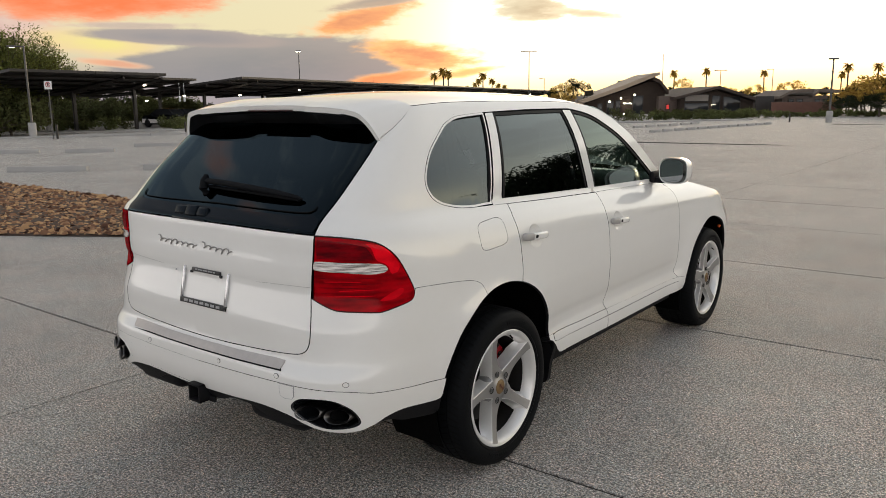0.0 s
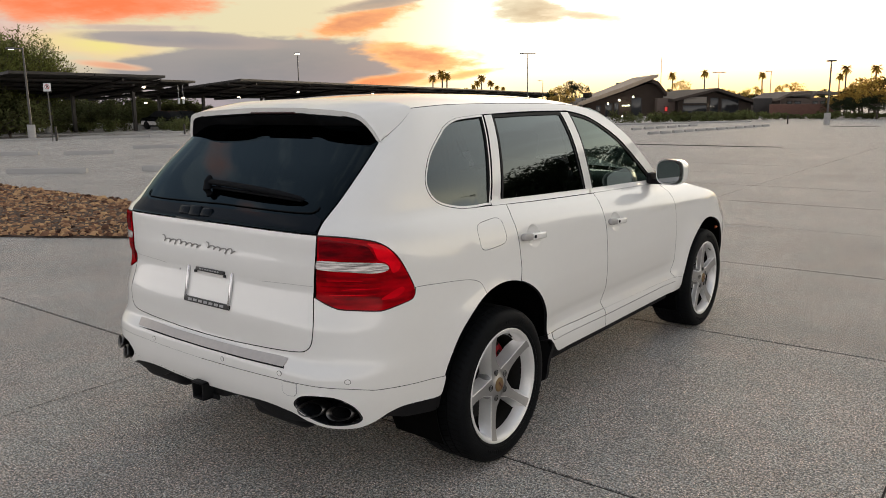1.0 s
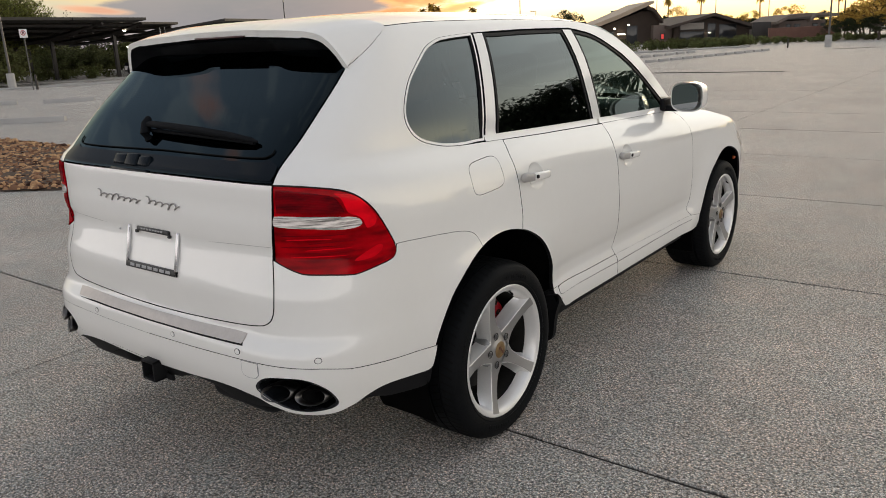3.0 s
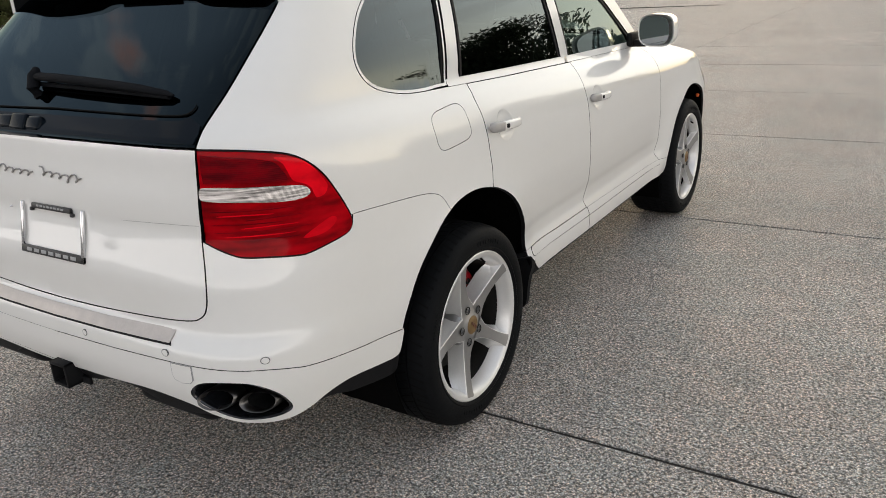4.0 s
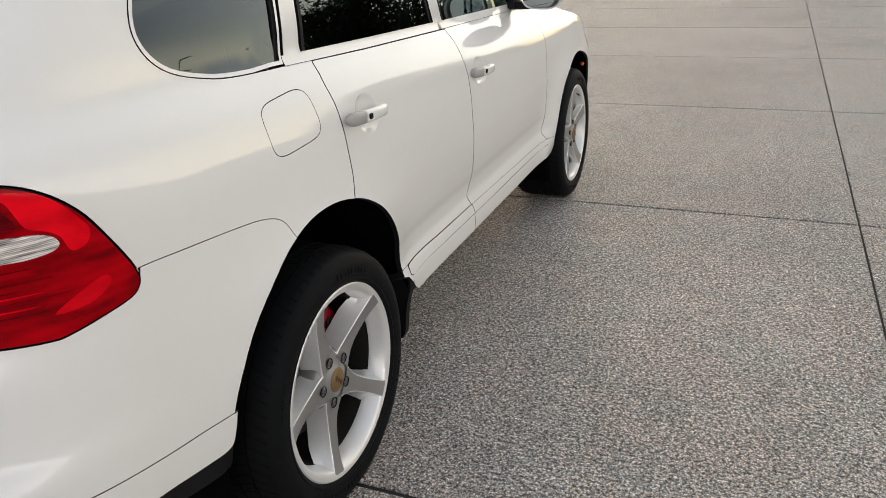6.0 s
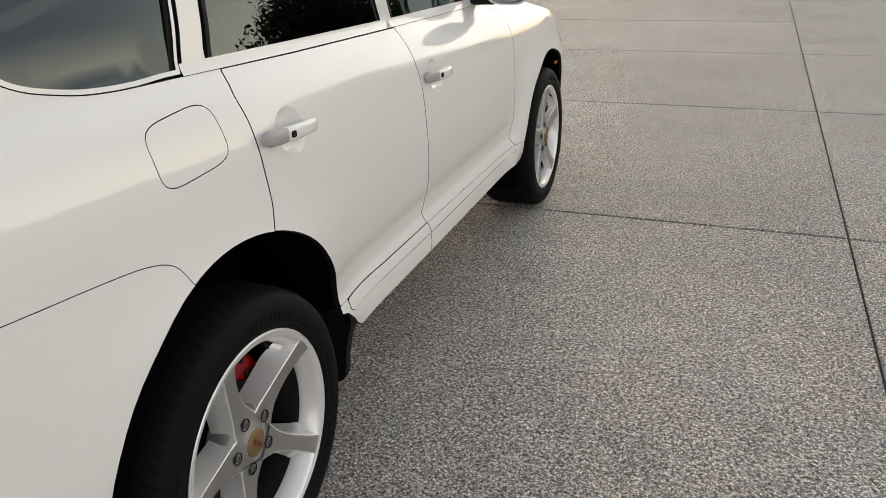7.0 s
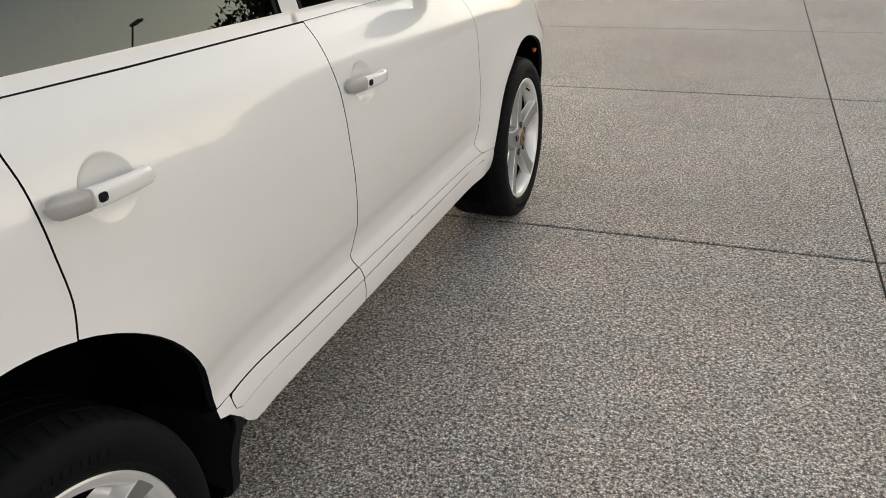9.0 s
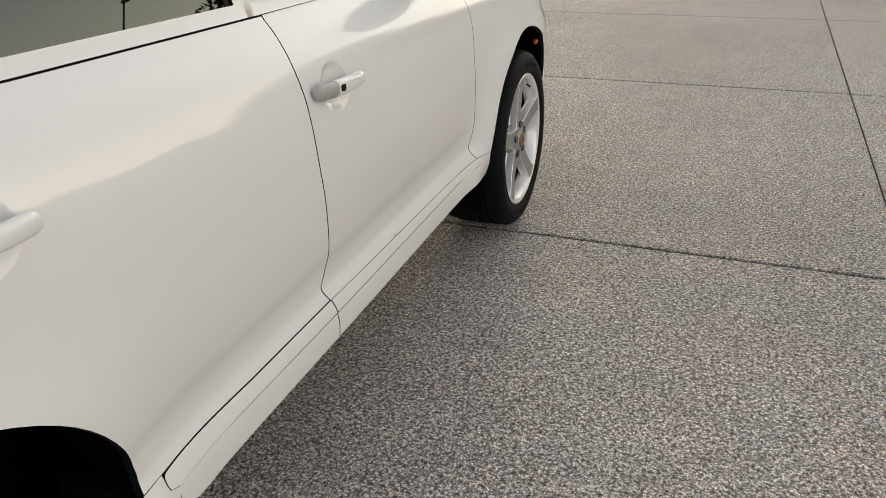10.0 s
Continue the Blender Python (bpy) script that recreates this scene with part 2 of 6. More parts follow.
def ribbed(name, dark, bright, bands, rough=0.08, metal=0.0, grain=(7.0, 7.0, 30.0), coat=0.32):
    """Ribbed lamp plastic under a clear outer skin: fine level ribs; the broad light and dark pockets inside the lens
    are put into the colour.
    """
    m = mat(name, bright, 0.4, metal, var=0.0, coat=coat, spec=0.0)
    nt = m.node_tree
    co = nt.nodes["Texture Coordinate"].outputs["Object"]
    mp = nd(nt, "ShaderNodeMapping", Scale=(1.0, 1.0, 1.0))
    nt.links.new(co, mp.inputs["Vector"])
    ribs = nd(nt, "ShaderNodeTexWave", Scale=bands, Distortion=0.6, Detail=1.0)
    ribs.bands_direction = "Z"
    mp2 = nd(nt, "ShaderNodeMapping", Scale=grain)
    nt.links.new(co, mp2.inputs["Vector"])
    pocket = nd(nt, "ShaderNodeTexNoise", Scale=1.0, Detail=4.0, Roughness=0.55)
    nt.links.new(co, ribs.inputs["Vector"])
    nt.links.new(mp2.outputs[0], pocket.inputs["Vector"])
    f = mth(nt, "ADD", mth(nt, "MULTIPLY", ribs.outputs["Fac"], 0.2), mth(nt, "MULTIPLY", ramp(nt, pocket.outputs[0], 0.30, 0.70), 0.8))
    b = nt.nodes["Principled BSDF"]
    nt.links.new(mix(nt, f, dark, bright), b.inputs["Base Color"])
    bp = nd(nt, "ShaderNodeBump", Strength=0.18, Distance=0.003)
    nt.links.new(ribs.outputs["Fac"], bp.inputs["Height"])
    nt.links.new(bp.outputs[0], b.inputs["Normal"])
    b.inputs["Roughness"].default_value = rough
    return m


# dark and bright reds and silvers: the lamps' inner gleam put into the colour
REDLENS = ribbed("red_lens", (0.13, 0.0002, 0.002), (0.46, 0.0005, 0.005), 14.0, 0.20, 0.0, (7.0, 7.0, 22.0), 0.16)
BRIGHTRED = ribbed("bright_red_gleam", (0.50, 0.0005, 0.006), (0.92, 0.002, 0.012), 6.0, 0.22, 0.0, (8.0, 8.0, 14.0), 0.2)
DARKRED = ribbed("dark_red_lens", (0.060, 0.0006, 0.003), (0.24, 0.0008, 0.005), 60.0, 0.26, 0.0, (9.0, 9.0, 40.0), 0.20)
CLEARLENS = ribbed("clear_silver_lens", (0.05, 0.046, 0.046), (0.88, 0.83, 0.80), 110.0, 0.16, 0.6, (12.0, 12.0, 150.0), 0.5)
AMBER = mat("amber_lens", (0.62, 0.09, 0.009), 0.12, var=0.1, coat=1.0)
CALIPER = mat("red_caliper_paint", (0.23, 0.002, 0.006), 0.40, var=0.08, spec=0.2)
DISC = mat("brake_disc_steel", (0.035, 0.034, 0.033), 0.5, 0.6, var=0.2, scale=20)
GOLD = mat("gold_crest", (0.20, 0.125, 0.05), 0.5, 0.3, var=0.2, scale=60)
CRESTDARK = mat("crest_dark_red", (0.10, 0.03, 0.015), 0.5, var=0.1)
DARKLAMP = mat("unlit_red_lamp", (0.035, 0.002, 0.004), 0.25, var=0.1)
CREASE = mat("shaded_white_paint_edge", (0.40, 0.39, 0.37), 0.5, var=0.05)
SENSORGREY = mat("sensor_ring_grey", (0.10, 0.10, 0.10), 0.5, var=0.05)
BLACKPLATE = mat("black_plate_strip", (0.015, 0.015, 0.016), 0.4, var=0.1)
GREYINK = mat("grey_ink", (0.34, 0.34, 0.34), 0.5, var=0.05)
DARKGLASS = glass("privacy_glass", (0.85, 0.92, 1.0), 0.08, ior=1.92, shine=(0.82, 0.94, 1.0))
REARGLASS = glass("dark_rear_glass", (0.6, 0.85, 1.0), 0.012, ior=1.25, shine=(0.66, 0.92, 1.10))
SCREEN = glass("windscreen_glass", (0.9, 1.0, 0.97), 0.85)
CLEARGLASS = glass("door_glass", (0.70, 1.0, 0.93), 0.26, ior=1.85, shine=(0.85, 1.0, 0.97))


# ---------------------------------------------------------------- mesh helpers
def mesh_of(name, bm, material, smooth=35.0):
    me = bpy.data.meshes.new(name)
    bm.normal_update()
    if smooth:
        for e in bm.edges:
            if len(e.link_faces) == 2 and e.calc_face_angle(0.0) > radians(smooth):
                e.smooth = False
        for f in bm.faces:
            f.smooth = True
    bm.to_mesh(me)
    bm.free()
    me.materials.append(material)
    return me


def part(name, bm, material, parent=None, label="", smooth=35.0):
    ob = new(name, mesh_of(name, bm, material, smooth))
    if parent:
        ob.parent = parent
    if label:
        ob["label"] = label
    return ob


def thing(name, label, category, at=None, group="", kind=""):
    ob = new(name)
    if at is not None:
        ob.matrix_world = at
    return tagged(ob, label, category, group, kind)


def box(bm, cx, cy, cz, sx, sy, sz, bevel=0.0, m=None, seg=2):
    """Adds a box by its middle and sizes, with rounded edges."""
    r = bmesh.ops.create_cube(bm, size=1.0)
    vs = r["verts"]
    for v in vs:
        v.co = Vector((cx + v.co.x * sx, cy + v.co.y * sy, cz + v.co.z * sz))
    if bevel:
        es = {e for v in vs for e in v.link_edges}
        q = bmesh.ops.bevel(bm, geom=list(es), offset=bevel, segments=seg, profile=0.5, affect="EDGES")
        vs = list({v for f in q["faces"] for v in f.verts} | {v for v in vs if v.is_valid})
    if m is not None:
        for v in vs:
            v.co = m @ v.co
    return vs


def tube(bm, pts, radii, sides=10, cap=True, flat=1.0):
    """A tapered tube along points."""
    rings = []
    up = Vector((0, 0, 1))
    pts = [Vector(p) for p in pts]
    if isinstance(radii, (int, float)):
        radii = [radii] * len(pts)
    for i, p in enumerate(pts):
        d = (pts[min(i + 1, len(pts) - 1)] - pts[max(i - 1, 0)]).normalized()
        a = d.cross(up)
        a = (a if a.length > 0.05 else d.cross(Vector((1, 0, 0)))).normalized()
        b = a.cross(d).normalized()
        rings.append([bm.verts.new(p + (a * math.cos(2 * math.pi * k / sides) + b * math.sin(2 * math.pi * k / sides) * flat) * radii[i]) for k in range(sides)])
    for r0, r1 in zip(rings, rings[1:]):
        for k in range(sides):
            bm.faces.new((r0[k], r0[(k + 1) % sides], r1[(k + 1) % sides], r1[k]))
    if cap:
        bm.faces.new(rings[0][::-1])
        bm.faces.new(rings[-1])
    return rings


def lathe(bm, profile, sides=64, closed=False, start=0.0, axis="x"):
    """Turns a profile of (radius, along) round the x axis."""
    rings = []
    for k in range(sides):
        a = start + 2 * math.pi * k / sides
        rings.append([bm.verts.new((x, r * math.cos(a), r * math.sin(a))) for r, x in profile])
    n = len(profile)
    for k in range(sides):
        r0, r1 = rings[k], rings[(k + 1) % sides]
        for j in range(n if closed else n - 1):
            a, b = j, (j + 1) % n
            vs = [r0[a], r0[b], r1[b], r1[a]]
            try:
                bm.faces.new(vs)
            except ValueError:
                pass
    return rings


# ---------------------------------------------------------------- the car's outer skin
def curve(pairs):
    """A smooth curve through pairs, with no overshoot."""
    xs, ys = [p[0] for p in pairs], [p[1] for p in pairs]
    h = [b - a for a, b in zip(xs, xs[1:])]
    d = [(b - a) / k for a, b, k in zip(ys, ys[1:], h)]
    m = [d[0]] + [0.0 if a * b <= 0 else 2 * a * b / (a + b) for a, b in zip(d, d[1:])] + [d[-1]]

    def f(x):
        x = min(max(x, xs[0]), xs[-1])
        i = 0
        while i < len(h) - 1 and x > xs[i + 1]:
            i += 1
        t = (x - xs[i]) / h[i]
        return (1 + 2 * t) * (1 - t) ** 2 * ys[i] + t * (1 - t) ** 2 * h[i] * m[i] + t * t * (3 - 2 * t) * ys[i + 1] + t * t * (t - 1) * h[i] * m[i + 1]
    return f


def ease(t):
    t = min(max(t, 0.0), 1.0)
    return t * t * (3 - 2 * t)


WHEELBASE, NOSE_AT, WRAP = 2.775, 2.68, 0.95
WID = curve([(.18, .80), (.25, .865), (.30, .893), (.36, .905), (.43, .909), (.46, .907), (.49, .900), (.53, .889), (.57, .892), (.62, .904), (.70, .917), (.80, .926), (.90, .927), (1.0, .922), (1.06, .912), (1.12, .893), (1.17, .862), (1.205, .828), (1.23, .814), (1.30, .801), (1.40, .774), (1.50, .738), (1.57, .706), (1.62, .678), (1.66, .648), (1.69, .610), (1.72, .55)])
REAR = curve([(.20, .76), (.30, .87), (.38, .935), (.45, .965), (.55, .985), (.63, .982), (.66, .965), (.70, .94), (.73, .94), (.80, .943), (.90, .920), (.975, .9055), (.985, .9065), (1.0, .911), (1.04, .909), (1.1, .90), (1.19, .89), (1.25, .84), (1.3, .79), (1.4, .685), (1.5, .57), (1.555, .508), (1.62, .43), (1.72, .32)])
WID_TAIL = curve([(.18, .80), (.25, .84), (.32, .868), (.40, .889), (.46, .899), (.50, .905), (.56, .911), (.62, .914), (.70, .918), (.80, .926), (.90, .927)])
EXPO = curve([(.2, 6.5), (.65, 6.5), (.8, 5.5), (.95, 5.2), (1.05, 5.6), (1.19, 7.0), (1.5, 9.0), (1.72, 10.0)])
NOSE = curve([(.2, .85), (.35, .98), (.5, 1.04), (.65, 1.04), (.8, .98), (.95, .82), (1.05, .60), (1.15, .45), (1.8, .4)])
HANDLES = ((0.322, 1.037), (1.243, 0.991))


def half(y, z):
    """Half the body's width."""
    k = ease((z - .88) / .25) * ease((1.5 - z) / .25)
    w = WID(z + .042 * (y - .2) * k)
    if z < .80:
        w += (WID_TAIL(z) - WID(z)) * max(ease((-.20 - y) / .18), ease((y - 2.20) / .16))
    w -= .012 * ease((.3 - y) / .5) * ease((1.3 - z) / .2)
    for c, a in ((0.0, .034), (WHEELBASE, .030)):
        r = math.hypot(y - c, z - .38)
        w += a * (1 - .35 * ease((-.22 - y) / .22) * ease((.66 - z) / .14)) * math.exp(-((max(r, .40) - .40) / .16) ** 2) * math.exp(-max(z - .75, 0.0) ** 2 / .02)
    for hy, hz in HANDLES:
        r = math.hypot((y - hy) / 1.12, z - hz - .004) / .056
        if r < 1:
            w -= .021 * (1 - r ** 3.2) * (1 - .74 * ease((hz + .004 - z) / .045))
    return w


def skin(u, z, off=0.0):
    """The outer skin: u runs along the side (metres ahead of the rear axle), below 0 round the tail to the other side."""
    if u < -WRAP * math.pi:
        x, y, z = skin(-WRAP * math.pi - u, z, off)
        return Vector((-x - .052 * ease((x - .48) / .36), y, z))
    if u < 0:
        a, n, d = -u / WRAP, EXPO(z), REAR(z)
        c, s, y = abs(math.cos(a)), math.sin(a), 0.0
        for _ in range(3):
            r = ((c / half(y, z)) ** n + (s / d) ** n) ** (-1 / n)
            y = -r * s
        p = Vector((r * math.cos(a), y, z))
    elif u > NOSE_AT:
        a, n, d = (u - NOSE_AT) / WRAP, 3.4, NOSE(z)
        c, s = abs(math.cos(a)), math.sin(a)
        r = ((c / half(NOSE_AT, z)) ** n + (s / d) ** n) ** (-1 / n)
        p = Vector((r * math.cos(a), NOSE_AT + r * s, z))
    else:
        p = Vector((half(u, z), u, z))
    return p + skin_normal(u, z) * off if off else p


def skin_normal(u, z, e=0.003):
    a = skin(u + e, z) - skin(u - e, z)
    b = skin(u, z + e) - skin(u, z - e)
    n = a.cross(b).normalized()
    mid = skin(u, z) - Vector((0, min(max(u, 0.3), 2.4), z))
    return n if n.dot(mid) > 0 else -n


def pane(u, z):
    """The window glass: follows the skin, but runs straight down behind the shoulder."""
    if z >= 1.31:
        return skin(u, z)
    a, b = skin(u, 1.31), skin(u, 1.316)
    return a + (a - b) * ((1.31 - z) / .006)


def pane_normal(u, z, e=0.004):
    n = (pane(u + e, z) - pane(u - e, z)).cross(pane(u, z + e) - pane(u, z - e)).normalized()
    return n if n.x > 0 else -n


def dense(pts, step=0.022, closed=True):
    """Points along straight runs, no farther apart than step."""
    out = []
    n = len(pts)
    for i in range(n if closed else n - 1):
        a, b = Vector(pts[i]), Vector(pts[(i + 1) % n])
        k = max(1, math.ceil((b - a).length / step))
        out += [a.lerp(b, j / k) for j in range(k)]
    if not closed:
        out.append(Vector(pts[-1]))
    return out


def bend(pts, closed=False, k=5):
    """A smooth line through points."""
    n, out = len(pts), []
    v = [Vector(p) for p in pts]
    for i in range(n if closed else n - 1):
        p = [v[(i + j) % n] if closed else v[min(max(i + j, 0), n - 1)] for j in (-1, 0, 1, 2)]
        for j in range(k):
            t = j / k
            out.append(0.5 * (2 * p[1] + (p[2] - p[0]) * t + (2 * p[0] - 5 * p[1] + 4 * p[2] - p[3]) * t * t + (3 * p[1] - p[0] - 3 * p[2] + p[3]) * t ** 3))
    if not closed:
        out.append(v[-1])
    return [tuple(q) for q in out]


def arc(cx, cz, r, a0, a1, n=14):
    return [(cx + r * math.cos(radians(a0 + (a1 - a0) * i / n)), cz + r * math.sin(radians(a0 + (a1 - a0) * i / n))) for i in range(n + 1)]


def oval(cx, cz, rx, rz, n=36, power=2.0, turn=0.0):
    out = []
    for i in range(n):
        a = 2 * math.pi * i / n
        c, s = math.cos(a), math.sin(a)
        x, z = rx * math.copysign(abs(c) ** (2 / power), c), rz * math.copysign(abs(s) ** (2 / power), s)
        out.append((cx + x * math.cos(turn) - z * math.sin(turn), cz + x * math.sin(turn) + z * math.cos(turn)))
    return out


def inside(p, poly):
    x, y, hit = p[0], p[1], False
    n = len(poly)
    for i in range(n):
        (x0, y0), (x1, y1) = poly[i][:2], poly[(i + 1) % n][:2]
        if (y0 > y) != (y1 > y) and x < (x1 - x0) * (y - y0) / (y1 - y0) + x0:
            hit = not hit
    return hit


def shrunk(poly, d):
    """The outline drawn in by d."""
    n = len(poly)
    area = sum(poly[i][0] * poly[(i + 1) % n][1] - poly[(i + 1) % n][0] * poly[i][1] for i in range(n))
    s = 1 if area > 0 else -1
    out = []
    for i in range(n):
        a, b, c = Vector(poly[i - 1][:2]), Vector(poly[i][:2]), Vector(poly[(i + 1) % n][:2])
        n0, n1 = Vector((-(b - a).y, (b - a).x)).normalized(), Vector((-(c - b).y, (c - b).x)).normalized()
        m = n0 + n1
        m = m / max(m.length_squared / 2, 0.35) if m.length > 1e-6 else n0
        out.append(b + m * d * s)
    return out


def sheet(name, outline, material, parent, surface, normal, holes=(), gap=0.002, lip=0.016, step=0.03, off=0.0, label="", flip=False, edge=0.022, dishes=()):
    """A panel cut to an outline in a surface's own two directions, with turned-in edges and exact normals."""
    loops = [shrunk(dense(outline, edge), gap)] + [shrunk(dense(h, edge), -gap) for h in holes]
    pts, edges = [], []
    for lp in loops:
        k = len(pts)
        pts += [Vector((p[0], p[1])) for p in lp]
        edges += [(k + i, k + (i + 1) % len(lp)) for i in range(len(lp))]
    ring = [Vector((p[0], p[1])) for p in pts]
    grid = {}
    for q in ring:
        grid.setdefault((int(q.x // step), int(q.y // step)), []).append(q)
    x0, x1 = min(p.x for p in ring), max(p.x for p in ring)
    y0, y1 = min(p.y for p in ring), max(p.y for p in ring)
    for i in range(int((x1 - x0) / step) + 1):
        for j in range(int((y1 - y0) / step) + 1):
            q = Vector((x0 + (i + 0.5 + 0.25 * (j % 2)) * step, y0 + (j + 0.5) * step))
            if not inside(q, loops[0]) or any(inside(q, h) for h in loops[1:]):
                continue
            if any(math.hypot((q.x - dx) / rx, (q.y - dz) / rz) < 1.10 for dx, dz, rx, rz in dishes):
                continue
            c = (int(q.x // step), int(q.y // step))
            if any((q - w).length < step * 0.5 for a in (-1, 0, 1) for b in (-1, 0, 1) for w in grid.get((c[0] + a, c[1] + b), ())):
                continue
            pts.append(q)
    for dx, dz, rx, rz in dishes:
        for f in (.12, .3, .45, .58, .68, .77, .85, .92, .97, .995, 1.012, 1.05):
            pts += [Vector((dx + rx * f * math.cos(a * math.pi / 36), dz + rz * f * math.sin(a * math.pi / 36))) for a in range(0, 72, 1 if f > .5 else 4)]
    from_cdt = delaunay_2d_cdt(pts, edges, [], 0, 1e-6)
    vs2, faces = from_cdt[0], from_cdt[2]
    tris = []
    for f in faces:
        c = (vs2[f[0]] + vs2[f[1]] + vs2[f[2]]) / 3
        if inside(c, loops[0]) and not any(inside(c, h) for h in loops[1:]):
            tris.append(tuple(f))
    verts, norms = [], []
    for q in vs2:
        n = normal(q.x, q.y)
        verts.append(surface(q.x, q.y) + n * off)
        norms.append(n)
    if sum((verts[t[1]] - verts[t[0]]).cross(verts[t[2]] - verts[t[0]]).dot(norms[t[0]]) for t in tris) < 0:
        tris = [t[::-1] for t in tris]
    # turned-in edge, black on painted panels to put shade into the gaps
    faced, dark_lip = len(tris), material == PAINT and lip
    uses = {}
    for t in tris:
        for i in range(3):
            uses.setdefault(tuple(sorted((t[i], t[(i + 1) % 3]))), []).append((t[i], t[(i + 1) % 3]))
    if lip:
        made = {}
        for es in uses.values():
            if len(es) == 1:
                i, j = es[0]
                side = (verts[j] - verts[i]).cross(norms[i]).normalized()
                k = len(verts)
                verts += [verts[i], verts[j], verts[j] - norms[j] * lip, verts[i] - norms[i] * lip]
                norms += [side] * 4
                tris += [(k, k + 3, k + 2), (k, k + 2, k + 1)]
    obs = []
    for mirror in ((False, True) if flip else (False,)):
        me = bpy.data.meshes.new(name)
        v = [(-p.x, p.y, p.z) if mirror else tuple(p) for p in verts]
        nn = [(-p.x, p.y, p.z) if mirror else tuple(p) for p in norms]
        me.from_pydata(v, [], [t[::-1] for t in tris] if mirror else tris)
        me.polygons.foreach_set("use_smooth", [True] * len(me.polygons))
        me.normals_split_custom_set_from_vertices(nn)
        me.materials.append(material)
        if dark_lip:
            me.materials.append(TRIM)
            me.polygons.foreach_set("material_index", [0] * faced + [1] * (len(tris) - faced))
        ob = new(name, me)
        ob.parent = parent
        if label:
            ob["label"] = label
        obs.append(ob)
    return obs


def panel(name, outline, material, parent, **kw):
    return sheet(name, outline, material, parent, skin, skin_normal, **kw)


def soft_box(name, parent, material, at, size, bevel, m=None, label=""):
    bm = bmesh.new()
    box(bm, *at, *size, bevel=bevel, m=m, seg=3)
    return part(name, bm, material, parent, label)


CAR = thing("car", "pearl white sport utility car with dark glass and silver wheels", "car", Matrix.Identity(4))

# outlines on the skin: (u, z)
ARCH_R, ARCH_F = (0.03, 0.415, 0.452), (2.79, 0.400, 0.434)
DISHES = [(hy, hz + .004, .056 * 1.12, .056) for hy, hz in HANDLES]
rear_door_back = bend([(.205, 1.207), (.176, 1.152), (.178, 1.09), (.181, 1.0), (.184, .905), (.165, .846)])
b_line = bend([(1.130, 1.170), (1.110, 1.088), (1.112, .99), (1.126, .85), (1.150, .70), (1.163, .61), (1.150, .56), (1.132, .53), (1.150, .487)])
front_line = bend([(2.09, 1.142), (2.145, 1.10), (2.172, 1.01), (2.185, .87), (2.212, .69), (2.226, .58), (2.196, .52), (2.232, .474)])
belt = [(.205, 1.207), (.5, 1.193), (.8, 1.182), (1.130, 1.170)]
belt_f = [(1.130, 1.170), (1.6, 1.157), (2.09, 1.142)]
arch_rd = arc(*ARCH_R, 72.5, 26, 10) + [(.447, .585), (.453, .548), (.452, .520), (.449, .503)]
panel("rear_door", rear_door_back + arch_rd[1:] + [(.52, .4985), (.8, .490)] + b_line[::-1] + belt[::-1][1:-1], PAINT, CAR, flip=True, step=.012, gap=.0030, dishes=[DISHES[0]])
panel("front_door", b_line + [(1.6, .481), (1.9, .477)] + front_line[::-1] + belt_f[::-1][1:-1], PAINT, CAR, flip=True, step=.012, gap=.0008, dishes=[DISHES[1]])
fuel = oval(-.022, 1.098, .108, .062, 40, 4.5, 0.06)
dlo_low = [(.205, 1.207), (.066, 1.213), (-.043, 1.217)]
dlo_back = bend([(-.043, 1.217), (-.14, 1.222), (-.231, 1.233), (-.336, 1.260), (-.396, 1.300), (-.417, 1.355), (-.390, 1.424), (-.325, 1.494), (-.19, 1.573), (-.10, 1.602), (.011, 1.620), (.214, 1.632)])
dlo_top = bend([(.214, 1.632), (.6, 1.640), (1.0, 1.640), (1.12, 1.634), (1.317, 1.596), (1.528, 1.503), (1.706, 1.398), (1.907, 1.262), (2.06, 1.146)])
rail_top = bend([(2.18, 1.135), (2.0, 1.29), (1.82, 1.42), (1.64, 1.535), (1.42, 1.632), (1.15, 1.672), (.6, 1.684), (.1, 1.683), (-.2, 1.676), (-.385, 1.668)])
gate_edge = bend([(-.624, 1.533), (-.729, 1.414), (-.81, 1.308), (-.862, 1.239), (-.883, 1.190)])
lamp_top = bend([(-.883, 1.190), (-.795, 1.187), (-.705, 1.170), (-.653, 1.142), (-.611, 1.096), (-.58, 1.038), (-.552, .975), (-.543, .945)])
lamp_low = bend([(-.543, .945), (-.546, .928), (-.562, .911), (-.615, .898), (-.668, .887), (-.690, .887), (-.750, .894), (-.805, .898), (-.828, .903), (-.865, .919), (-.904, .940)])
bumper_top = bend([(-.545, .957), (-.495, .955), (-.329, .938), (-.215, .921), (-.150, .894), (-.118, .842)])
panel("side_panel", gate_edge + lamp_top[1:-1] + bumper_top + arc(*ARCH_R, 109, 72.5, 8)[1:] + rear_door_back[::-1][1:] + dlo_low[1:] + dlo_back[1:] + dlo_top[1:] + rail_top, PAINT, CAR, holes=[fuel], flip=True, step=.024, gap=.0011)
panel("fuel_door", fuel, PAINT, CAR, gap=.0010, step=.02, flip=True)

